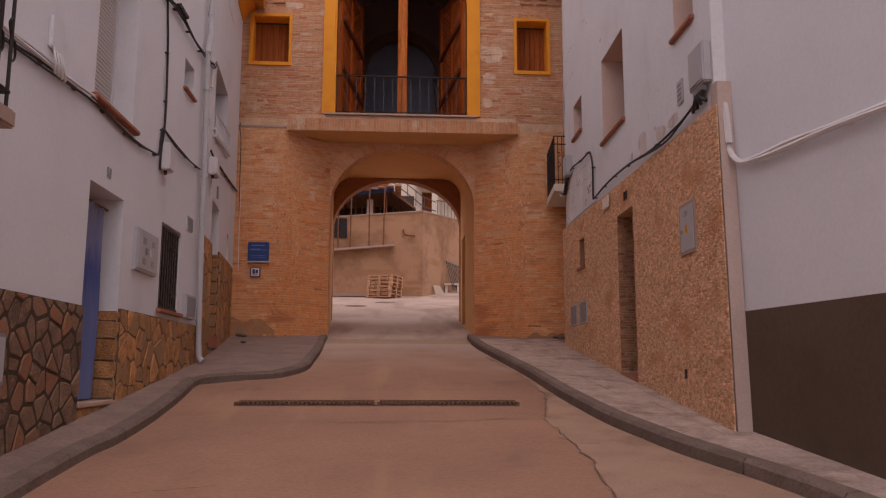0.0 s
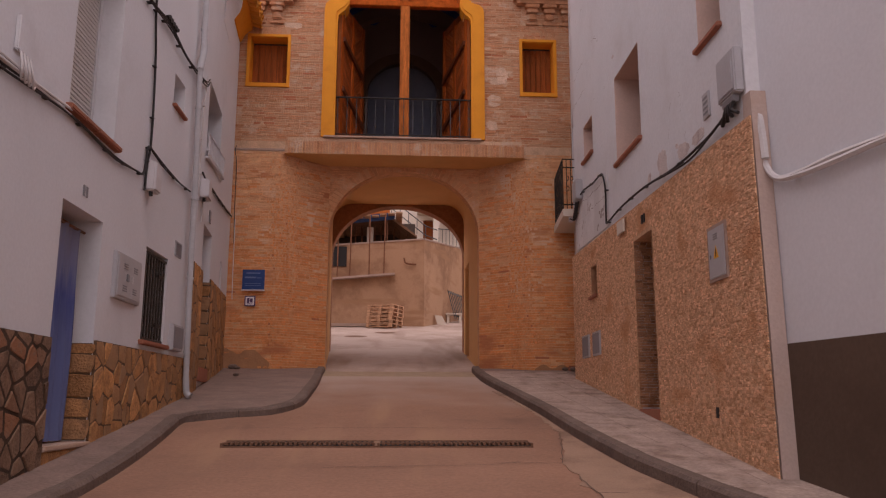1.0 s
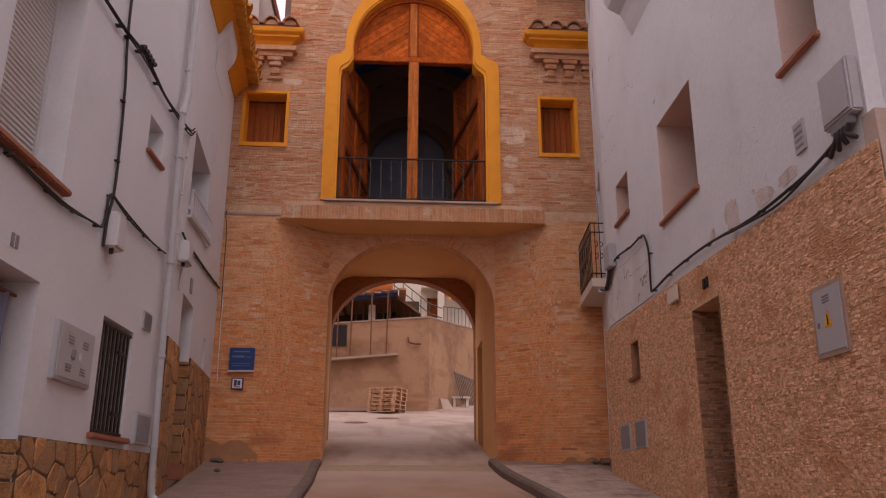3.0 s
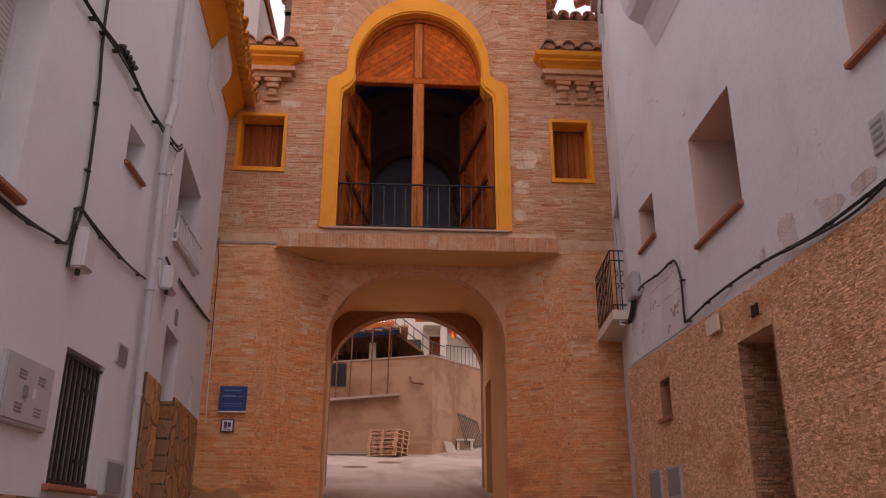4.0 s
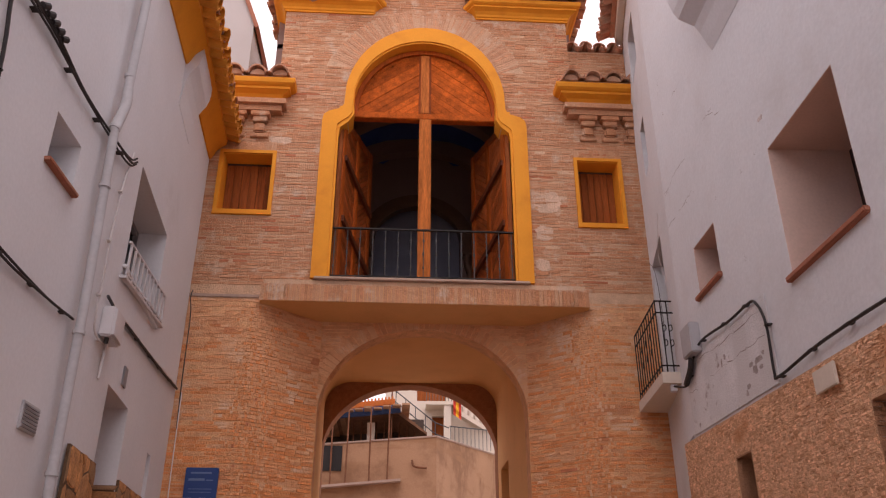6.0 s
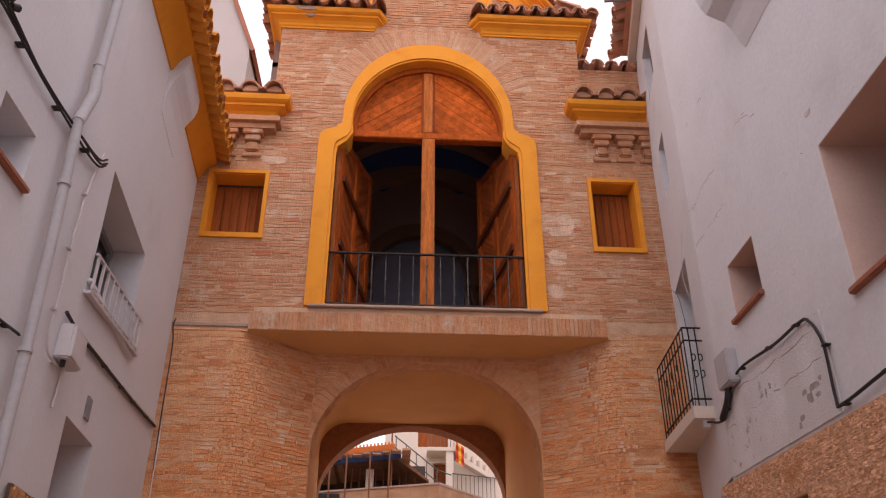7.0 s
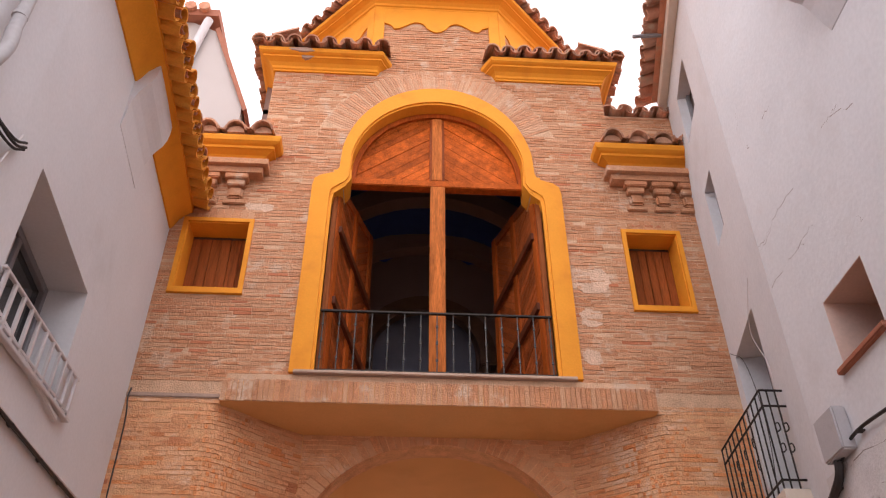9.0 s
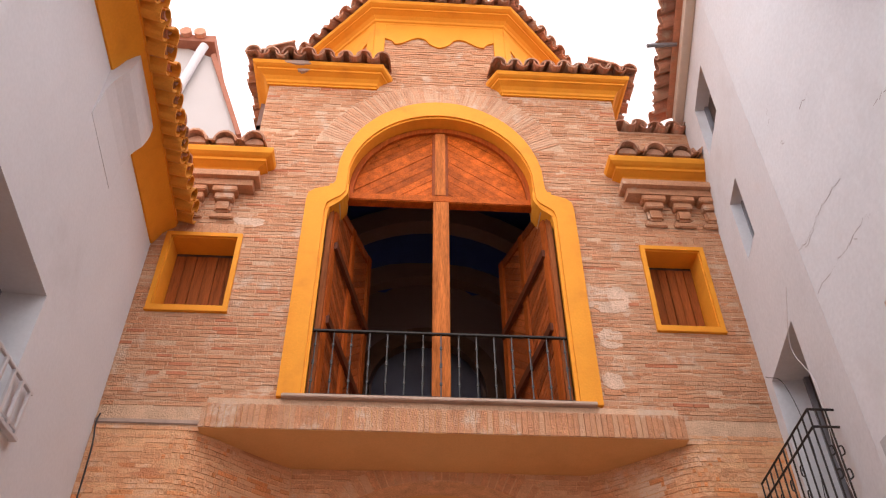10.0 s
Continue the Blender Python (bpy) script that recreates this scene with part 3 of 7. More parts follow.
def kerb_run(line, width, high, label):
    """Kerb stones end to end, each about a metre long."""
    side = 1 if line[0][0] > 0 else -1
    pts = along(line, 2)
    run = thing("kerb", (line[10][0], line[10][1], ground_z(line[10][1])), label, "kerb", kind="structure")
    acc, start = 0.0, 0
    for i in range(1, len(pts)):
        acc += math.dist(pts[i], pts[i - 1])
        if acc >= 0.95 or i == len(pts) - 1:
            seg = pts[start:i + 1]
            bm = bmesh.new()
            rings = []
            for k, (x, y) in enumerate(seg):
                a, b = seg[max(k - 1, 0)], seg[min(k + 1, len(seg) - 1)]
                dx, dy = b[0] - a[0], b[1] - a[1]
                q = math.hypot(dx, dy)
                n = Vector((dy / q, -dx / q, 0)) * side
                sh = 0.006 * (1 if k == 0 else -1 if k == len(seg) - 1 else 0)
                c = Vector((x + dx / q * sh, y + dy / q * sh, ground_z(y)))
                rings.append([bm.verts.new(c + n * o + Vector((0, 0, h))) for o, h in ((0, -0.05), (0.004, high - 0.03), (0.03, high), (width, high + 0.006), (width, -0.05))])
            for a, b in zip(rings, rings[1:]):
                for k in range(5):
                    bm.faces.new((a[k], a[(k + 1) % 5], b[(k + 1) % 5], b[k]))
            bm.faces.new(rings[0]), bm.faces.new(rings[-1][::-1])
            part("kerbstone", bm, KERB, run)
            acc, start = 0.0, i
    return run


kerb_run(KERB_L, 0.14, 0.10, "grey concrete kerb curving out to the archway")
kerb_run(KERB_R, 0.14, 0.122, "worn grey concrete kerb along the pavement")
ys = [-6 + 0.4 * i for i in range(58)]
solo("pavement", strip([(-3.5, y) for y in ys], [(x_at(KERB_L, y) - 0.13, y) for y in ys], 0.135, 0.102, 0.05), WALK, "grey trowelled concrete pavement beside the house", "pavement", kind="structure")
walk_right = solo("pavement", strip([(x_at(KERB_R, y) + 0.13, y) for y in ys], [(4.5, y) for y in ys], 0.112, 0.122, 0.05), WALK, "narrow pavement of worn concrete slabs", "pavement", kind="structure")


def paving():
    """Slabs of the pavement on the stone house's side."""
    y = 1.0
    while y < 16.0:
        ln = 0.58
        xs = [(x_at(KERB_R, q) + 0.145, 3.3 if q > 7.1 else 3.14 + (7.12 - q) * 0.115) for q in (y, y + ln)]
        n = max(1, round((xs[0][1] - xs[0][0]) / 0.42))
        for k in range(n):
            (a, b), (c, d) = [(p + (q - p) * k / n, p + (q - p) * (k + 1) / n) for p, q in xs]
            bm = bmesh.new()
            t = [bm.verts.new((x, q, ground_z(q) + 0.124 + 0.0015 * rng.random())) for x, q in ((a + 0.003, y + 0.003), (b - 0.003, y + 0.003), (d - 0.003, y + ln - 0.003), (c + 0.003, y + ln - 0.003))]
            l = [bm.verts.new((v.co.x, v.co.y, v.co.z - 0.03)) for v in t]
            bm.faces.new(t)
            for i in range(4):
                bm.faces.new((t[i], t[(i + 1) % 4], l[(i + 1) % 4], l[i]))
            part("paving_slab", bm, SLAB, walk_right)
        y += ln


paving()

# ---- the gate house ----
gate = thing("gate_house", (0.19, 18.9, 2.2), "brick gate chapel over an archway with orange mouldings", "gate house")
CX = 0.14


def door_top(u):
    d = abs(u - CX)
    return 10.06 + 1.32 * math.sqrt(max(0.0, 1 - (d / 1.2) ** 2)) + 0.012 if d < 1.195 else 9.64


def arch_top(u, c=0.19, r=1.58, s=5.0, rise=1.37):
    return s + rise * max(0.0, 1 - (abs(u - c) / r) ** 2.1) ** (1 / 2.1)


WIN_L, WIN_R = (-3.055, -2.275, 7.985, 9.005), (2.625, 3.305, 7.925, 9.065)
DOOR = (CX - 1.40, CX + 1.40, 6.86, door_top)
upper = part("wall", wall_mesh(GF, -2.2, 2.55, 6.5, 12.1, [DOOR], 0.45), MORTAR, gate, "mortar and brick front wall")
part("wall", wall_mesh(GF, -3.4, -2.2, 6.5, 10.3, [WIN_L], 0.45), MORTAR, gate)
part("wall", wall_mesh(GF, 2.55, 3.75, 6.5, 10.3, [WIN_R], 0.45), MORTAR, gate)
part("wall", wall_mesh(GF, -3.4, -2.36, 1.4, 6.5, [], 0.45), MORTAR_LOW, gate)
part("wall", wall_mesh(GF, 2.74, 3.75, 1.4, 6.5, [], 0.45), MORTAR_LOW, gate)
for x0, x1 in ((-2.31, -2.2), (2.55, 2.63)):
    part("wall", wbox(x0, x1, YF, YF + 0.45, 10.3, 12.1), MORTAR, gate)


def splay(side):
    """Curved cheek of the recess round the arch: plan points from the front to the arch."""
    a, c, b = ((-2.24, YF), (-1.60, 17.08), (-1.39, 17.2)) if side < 0 else ((2.62, YF), (1.98, 17.08), (1.77, 17.2))
    bend = [tuple((1 - t) ** 2 * a[i] + 2 * t * (1 - t) * c[i] + t * t * b[i] for i in (0, 1)) for t in [k / 10 for k in range(1, 11)]]
    end = -3.39 if side < 0 else 3.74
    return [(end, YF), (a[0] + side * 0.13, YF), (a[0] + side * 0.06, YF + 0.008), (a[0] + side * 0.005, YF + 0.035)] + bend


def curve_frame(pts):
    acc = [0.0]
    for p, q in zip(pts, pts[1:]):
        acc.append(acc[-1] + math.dist(p, q))

    def fn(u, z, o=0.0):
        i = max(j for j in range(len(pts) - 1) if acc[j] <= max(u, 0.0) + 1e-9)
        t = (u - acc[i]) / (acc[i + 1] - acc[i])
        p, q = Vector((*pts[i], 0)), Vector((*pts[i + 1], 0))
        d = (q - p).normalized()
        n = Vector((d.y, -d.x, 0))
        return p + (q - p) * t + n * o + Vector((0, 0, z))
    return fn, acc[-1]


SPL, LEN_L = curve_frame(splay(-1))
SPR, LEN_R = curve_frame(splay(1)[::-1])
for pts in (splay(-1)[1:], splay(1)[:0:-1]):
    bm = bmesh.new()
    cols = [[bm.verts.new((x, y + 0.004, z)) for z in (1.4, 6.55)] for x, y in pts]
    for a, b in zip(cols, cols[1:]):
        bm.faces.new((a[0], b[0], b[1], a[1]))
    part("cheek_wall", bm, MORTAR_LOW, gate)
AF = plane_frame((0, 17.2), (1, 17.2))
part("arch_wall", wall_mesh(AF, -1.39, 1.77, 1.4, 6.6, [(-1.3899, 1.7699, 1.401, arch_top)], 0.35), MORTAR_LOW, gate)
# passage
for x, xb, s in ((-1.39, -1.60, -1), (1.77, 1.79, 1)):
    pf = plane_frame((x, 17.2), (xb, 21.0), -s)
    hole = [(2.35, 3.38, 2.62, 4.85)] if s > 0 else []
    part("passage_wall", wall_mesh(pf, 0.0, 3.81, 1.4, 6.62, hole, 0.4), RENDERED, gate, "ochre plastered wall of the archway passage")
    if hole:
        d = part("door", box(pf, 2.33, 3.4, 2.6, 4.87, -0.3, -0.25), WOOD_OLD, gate, "dark recessed side door in the passage")
        part("threshold", box(pf, 2.33, 3.4, 2.5, 2.62, -0.38, 0.01), RENDERED, d)
    cove = bmesh.new()
    ring = []
    for k in range(9):
        a = math.pi / 2 * k / 8
        ring.append([cove.verts.new(pf(u, 6.1 + 0.5 * math.sin(a), 0.5 * (1 - math.cos(a)) + 0.002)) for u in (0.0, 3.81)])
    for a, b in zip(ring, ring[1:]):
        cove.faces.new((a[0], a[1], b[1], b[0]))
    part("cove", cove, RENDERED, gate, smooth=True)
part("passage_ceiling", wbox(-1.9, 2.1, 17.21, 21.2, 6.6, 6.8), RENDERED, gate, "smooth ochre ceiling of the passage")
BF = plane_frame((0, 21.0), (1, 21.0))
# Rear wall colour is darkened to paint the shade at the passage end.
part("back_wall", wall_mesh(BF, -3.4, 3.75, 1.4, 11.8, [(-1.60, 1.78, 1.401, lambda u: 5.22 + 1.34 * math.sqrt(max(0, 1 - ((u - 0.09) / 1.70) ** 2)))], 0.4), REAR_SHADED, gate, "rear wall with a low arch, coloured dark for its unlit face")
for x0, x1 in ((-3.4, -3.0), (3.35, 3.75)):
    part("side_wall", wbox(x0, x1, YF + 0.46, 21.0, 1.4, 10.3), MORTAR, gate)

# chapel behind the great door
part("chapel_floor", wbox(-2.4, 2.7, 16.9, 21.0, 6.81, 6.88), FLOOR_IN, gate)
for x0, x1 in ((-2.5, -2.2), (2.5, 2.8)):
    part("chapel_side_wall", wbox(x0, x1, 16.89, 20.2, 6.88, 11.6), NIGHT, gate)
CH = plane_frame((0, 20.2), (1, 20.2))
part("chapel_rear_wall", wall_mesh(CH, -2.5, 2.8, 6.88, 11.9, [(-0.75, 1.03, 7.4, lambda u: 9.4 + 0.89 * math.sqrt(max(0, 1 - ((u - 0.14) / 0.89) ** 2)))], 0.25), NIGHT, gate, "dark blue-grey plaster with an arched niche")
part("niche_back", wbox(-0.9, 1.2, 20.5, 20.6, 6.9, 10.5), NICHE, gate, "blue-grey back of the altar niche")
dome = bmesh.new()
bmesh.ops.create_uvsphere(dome, u_segments=32, v_segments=12, radius=2.35)
bmesh.ops.delete(dome, geom=[v for v in dome.verts if v.co.z < -0.01], context="VERTS")
bmesh.ops.transform(dome, matrix=Matrix.Translation((0.15, 18.65, 11.2)) @ Matrix.Diagonal((1, 0.7, 0.35, 1)), verts=dome.verts)
part("vault", dome, VAULT_BLUE, gate, "deep blue painted vault", smooth=True)
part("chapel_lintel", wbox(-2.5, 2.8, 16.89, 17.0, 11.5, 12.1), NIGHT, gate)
for y in (17.3, 18.7, 20.1):
    pf = plane_frame((0, y), (1, y))
    arc = lambda r: [(0.15 + r * math.cos(math.pi * k / 20), 9.5 + 0.95 * r * math.sin(math.pi * k / 20)) for k in range(21)]
    part("vault_rib", band(pf, arc(2.35), arc(2.0), 0.15, -0.15, -0.15), RIBS, gate, "grey painted band across the vault", smooth=True)
for x in (-0.9, 1.18):
    altar = tube([(x + 0.035 * math.cos(k * 0.9), 20.0 + 0.035 * math.sin(k * 0.9), 7.3 + 0.09 * k) for k in range(20)], 0.075, 10)
    wbox(x - 0.13, x + 0.13, 19.86, 20.14, 6.88, 7.32, 0.02, altar), wbox(x - 0.14, x + 0.14, 19.86, 20.14, 8.95, 9.15, 0.02, altar)
    part("twisted_column", altar, ALTAR, gate, "dark carved twisted altar column")
arc = lambda r: [(0.14 + r * math.cos(math.pi * k / 20), 9.15 + r * math.sin(math.pi * k / 20)) for k in range(21)]
part("altar_arch", band(CH, arc(1.2), arc(0.93), 0.2, 0, 0), ALTAR, gate, "dark carved arch over the altar")
part("altar_table", wbox(-0.75, 1.03, 19.5, 20.1, 6.88, 7.45, 0.02), ALTAR, gate)

# balcony slab: a flush course of bricks on end over the recess
SLABF = plane_frame((0, 16.33), (1, 16.33))
slab = part("balcony_slab", wbox(-2.24, 2.62, 16.345, 17.3, 6.47, 6.72), RENDERED, gate, "slab edge of upright bricks over a plastered soffit")
part("sill_board", wbox(CX - 1.62, CX + 1.6, 16.30, 16.95, 6.82, 6.86, 0.008), TAN, gate, "thin clay sill under the great door")
part("slab_top", wbox(-2.2, 2.58, 16.36, 16.9, 6.72, 6.814), MORTAR, gate)

# great orange door surround
def surround(jamb, arch, z_sh, z_c, rise, lip):
    half = [(jamb, 6.86), (jamb, z_sh - 0.22), (jamb - 0.02, z_sh - 0.1), (jamb - 0.10, z_sh - 0.03), (arch + 0.05, z_sh + 0.03), (arch, z_sh + 0.12 + lip)]
    half += [(arch * math.cos(t), z_c + rise * math.sin(t)) for t in [math.pi / 2 * k / 20 for k in range(2, 21)]]
    return [(CX + d, z) for d, z in half] + [(CX - d, z) for d, z in half[-2::-1]]


sur = part("door_surround", band(GF, surround(1.68, 1.34, 9.88, 10.11, 1.55, 0), surround(1.61, 1.28, 9.85, 10.10, 1.49, 0), 0.06, -0.02, 0.035), ORANGE, gate, "thick orange painted moulding round the great door")
part("inner_band", band(GF, surround(1.615, 1.285, 9.85, 10.10, 1.495, 0), surround(1.44, 1.205, 9.70, 10.05, 1.305, 0), 0.075, 0.03, 0.045), ORANGE, sur)
part("reveal", band(GF, surround(1.442, 1.207, 9.70, 10.05, 1.307, 0), surround(1.40, 1.19, 9.64, 10.03, 1.29, 0), 0.05, 0.03, -0.30), ORANGE, sur)
for s in (-1, 1):
    bm = bmesh.new()
    prof = [(0.0, 9.52), (0.06, 9.56), (0.12, 9.66), (0.2, 9.72), (0.24, 9.80), (0.24, 9.95), (0.0, 9.95)]
    prism(GF, [(CX + s * (1.41 - d), z) for d, z in prof], -0.10, 0.055, bm)
    part("shoulder_corbel", bm, ORANGE, sur)

# the great wooden door: fanlight panel, post, beam, open leaves
wood = part("great_door", box(GF, CX - 1.21, CX + 1.21, 9.86, 9.98, -0.26, -0.115, 0.012), WOOD_DIAG, gate, "varnished wooden double door, both leaves open inward")
half_arc = lambda r, n=24: [(CX + r * math.cos(math.pi * k / n), 9.97 + 1.116 * r * math.sin(math.pi * k / n)) for k in range(n + 1)]
part("arched_frame", band(GF, half_arc(1.205), half_arc(1.13), -0.125, -0.22, -0.22), WOOD, wood)
part("fanlight_backing", prism(GF, half_arc(1.19), -0.24, -0.205), WOOD_SHADE, wood)
part("post", box(GF, 0.05, 0.25, 6.87, 9.86, -0.26, -0.10, 0.01), WOOD_PALE, wood, "pale knotty pine centre post")
part("upper_post", box(GF, 0.07, 0.21, 9.98, 11.20, -0.22, -0.115, 0.01), WOOD_PALE, wood)
for s in (-1, 1):
    part("frame_post", box(GF, CX + s * 1.365 - 0.035, CX + s * 1.365 + 0.035, 6.87, 9.62, -0.16, -0.05, 0.008), WOOD_OLD, wood, "dark worn door frame post")
    part("inner_rail", box(GF, CX + s * 0.085 - 0.02, CX + s * 0.085 + 0.02, 9.98, 11.19, -0.20, -0.135, 0.006), WOOD, wood)


def clip_poly(poly, a, b, c):
    """The part of an outline where a*u + b*z <= c."""
    out = []
    for i, p in enumerate(poly):
        q = poly[(i + 1) % len(poly)]
        dp, dq = a * p[0] + b * p[1] - c, a * q[0] + b * q[1] - c
        if dp <= 0:
            out.append(p)
        if dp * dq < 0:
            t = dp / (dp - dq)
            out.append((p[0] + (q[0] - p[0]) * t, p[1] + (q[1] - p[1]) * t))
    return out


for s in (-1, 1):
    quarter = [(CX + s * 0.09, 9.98), (CX + s * 1.135, 9.98)] + [(CX + s * 1.135 * math.cos(t), 9.97 + 1.262 * math.sin(t)) for t in [math.pi / 2 * k / 14 for k in range(1, 14)]] + [(CX + s * 0.09, 11.22)]
    k = 0.74
    q = math.hypot(1, k)
    for i in range(-2, 20):
        c0 = (CX * s * k + 9.9 + i * 0.125)
        p = clip_poly(quarter, s * k / q, 1 / q, (c0 + 0.119) / q)
        p = clip_poly(p, -s * k / q, -1 / q, -c0 / q) if len(p) > 2 else []
        if len(p) > 2:
            part("plank", prism(GF, p, -0.22, -0.178 + 0.008 * rng.random()), WOOD_DIAG, wood)


def leaf(hx, hy, fx, fy, s):
    """One open leaf: boarded in herringbone with a frame and two braces."""
    lf = plane_frame((hx, hy), (fx, fy), -s)
    w = math.dist((hx, hy), (fx, fy))
    ob = part("leaf", box(lf, 0.0, w, 6.9, 9.86, -0.05, -0.02), WOOD_OLD, gate, "open door leaf with herringbone boards and iron-dark braces")
    for a, b in ((0.0, 0.11), (w / 2 - 0.05, w / 2 + 0.05), (w - 0.11, w)):
        part("stile", box(lf, a, b, 6.9, 9.86, -0.02, 0.035, 0.006), WOOD, ob)
    for z in (6.9, 9.72):
        part("rail", box(lf, 0.112, w - 0.112, z, z + 0.14, -0.02, 0.025, 0.006), WOOD_LEAF, ob)
    for half, d in ((0, 1), (1, -1)):
        u0, u1 = (0.11, w / 2 - 0.05) if half == 0 else (w / 2 + 0.05, w - 0.11)
        rect = [(u0, 7.04), (u1, 7.04), (u1, 9.72), (u0, 9.72)]
        q = math.hypot(1, 0.8)
        for i in range(-5, 34):
            c0 = 6.9 + i * 0.105 + (0.8 * d * u0 if d > 0 else 0.8 * d * u1)
            p = clip_poly(rect, 0.8 * d / q, 1 / q, (c0 + 0.092) / q)
            p = clip_poly(p, -0.8 * d / q, -1 / q, -c0 / q) if len(p) > 2 else []
            if len(p) > 2:
                part("plank", prism(lf, p, -0.02, 0.002 + 0.004 * rng.random()), WOOD_LEAF, ob)
    for z in (7.5, 8.6):
        bm = bmesh.new()
        prism(lf, [(0.05, z + 0.42), (0.05, z + 0.52), (w - 0.05, z + 0.05), (w - 0.05, z - 0.05)], 0.03, 0.075, bm)
        part("brace", bm, BRACE, ob)


leaf(CX - 1.34, 16.53, CX - 0.915, 17.76, -1)
leaf(CX + 1.34, 16.53, CX + 0.915, 17.76, 1)

# iron rail in the doorway
rail = thing("balcony_railing", (CX, 16.45, 6.86), "black wrought iron railing across the great door", "railing")
part("top_rail", box(GF, CX - 1.42, CX + 1.42, 7.72, 7.745, -0.04, 0.0, 0.004), IRON, rail)
part("bottom_rail", box(GF, CX - 1.42, CX + 1.42, 6.93, 6.945, -0.03, -0.01), IRON, rail)
for i in range(15):
    x = CX - 1.36 + i * 2.72 / 14
    b = tube([(x, YF + 0.02, 6.865), (x, YF + 0.02, 7.72)], 0.008, 6)
    for z in (7.1, 7.32, 7.34, 7.55):
        bmesh.ops.create_cone(b, cap_ends=True, segments=8, radius1=0.015, radius2=0.015, depth=0.03, matrix=Matrix.Translation((x, YF + 0.02, z)))
    part("baluster", b, GREY_IRON, rail)


def side_window(x0, x1, z0, z1):
    """A deep orange window frame with a boarded shutter."""
    w = part("window", wall_mesh(GF, x0 - 0.055, x1 + 0.055, z0 - 0.06, z1 + 0.055, [(x0, x1, z0, z1)], 0.04), ORANGE, gate, "deep orange-framed window with closed board shutter")
    w.location.y -= 0.033
    for a, b, c, d in ((x0 - 0.001, x0 + 0.012, z0, z1), (x1 - 0.012, x1 + 0.001, z0, z1), (x0, x1, z0 - 0.001, z0 + 0.012), (x0, x1, z1 - 0.012, z1 + 0.001)):
        part("lining", box(GF, a, b, c, d, -0.36, 0.0), ORANGE, w)
    part("sill", box(GF, x0 - 0.06, x1 + 0.06, z0 - 0.085, z0 - 0.058, -0.02, 0.045, 0.004), ORANGE, w)
    n = 6
    for i in range(n):
        a = x0 + 0.012 + (x1 - x0 - 0.024) * i / n
        part("board", box(GF, a + 0.003, a + (x1 - x0 - 0.024) / n - 0.003, z0 + 0.012, z1 - 0.05, -0.34, -0.305 + 0.004 * (i % 2), 0.004), WOOD_OLD, w)
    part("head_board", box(GF, x0 + 0.012, x1 - 0.012, z1 - 0.06, z1 - 0.012, -0.345, -0.31), WOOD_SHADE, w)
    part("shutter_backing", box(GF, x0, x1, z0, z1, -0.40, -0.36), WOOD_SHADE, w)


side_window(*WIN_L)
side_window(*WIN_R)


# barrel tiles
def tile_data(name, length, r0, r1, material, thick=0.016, concave=False):
    bm = bmesh.new()
    n = 7
    rings = []
    for y, r in ((0, r0), (length, r1)):
        for q in (r, r - thick):
            rings.append([bm.verts.new((q * math.cos(math.pi * k / n), y, (q * math.sin(math.pi * k / n)) * (-1 if concave else 1))) for k in range(n + 1)])
    a, b, c, d = rings
    for k in range(n):
        for p, q in ((a, c), (b, d), (a, b), (c, d)):
            bm.faces.new((p[k], p[k + 1], q[k + 1], q[k]))
    for k in (0, n):
        bm.faces.new((a[k], b[k], d[k], c[k]))
    bmesh.ops.recalc_face_normals(bm, faces=bm.faces)
    me = bpy.data.meshes.new(name)
    bm.to_mesh(me)
    bm.free()
    me.materials.append(material)
    return me


T_UP = tile_data("roof_tile", 0.42, 0.118, 0.098, TILE, 0.02)
T_DN = tile_data("roof_tile", 0.42, 0.09, 0.105, TILE, 0.02, concave=True)
W_UP = tile_data("roof_tile", 0.46, 0.15, 0.13, WASH, 0.025)
W_DN = tile_data("roof_tile", 0.40, 0.06, 0.06, WASH, 0.02, concave=True)
O_UP = tile_data("roof_tile", 0.42, 0.098, 0.082, ORANGE_TILE)
O_DN = tile_data("roof_tile", 0.42, 0.085, 0.098, ORANGE_TILE, concave=True)


def tile_row(a, b, back, rise, parent, rows=1, up=None, dn=None, pitch=0.25):
    """Tiles side by side on the line a to b, each running back and up from it."""
    up, dn = up or T_UP, dn or T_DN
    a, b, back = Vector(a), Vector(b), Vector(back).normalized()
    n = max(1, round((b - a).length / pitch))
    o = origin(parent)
    yaxis = (back + Vector((0, 0, rise))).normalized()
    xaxis = (b - a).normalized()
    zaxis = xaxis.cross(yaxis)
    if zaxis.z < 0:
        xaxis, zaxis = -xaxis, -zaxis
    rot = Matrix((xaxis, yaxis, zaxis)).transposed().to_4x4()
    for r in range(rows):
        for i in range(2 * n + 1):
            t = (i / 2) / n
            p = a + (b - a) * t + yaxis * (0.33 * r) + zaxis * (0.02 * r)
            ob = new("roof_tile", dn if i % 2 else up)
            tilt = Matrix.Rotation(rng.uniform(-0.09, 0.09), 4, "Z") @ Matrix.Rotation(rng.uniform(-0.06, 0.06), 4, "X")
            ob.parent = parent
            p2 = p + yaxis * rng.uniform(-0.04, 0.03) - (zaxis * (-0.005 if i % 2 == 0 else -0.075))
            ob.matrix_basis = Matrix.Translation(p2 - o) @ rot @ tilt


COVE = [(0.0, 0.0), (0.03, 0.0), (0.03, 0.03), (0.05, 0.045), (0.06, 0.085), (0.10, 0.13), (0.16, 0.16), (0.18, 0.165), (0.18, 0.2), (0.21, 0.21), (0.24, 0.23), (0.25, 0.27), (0.25, 0.30), (0.0, 0.30)]


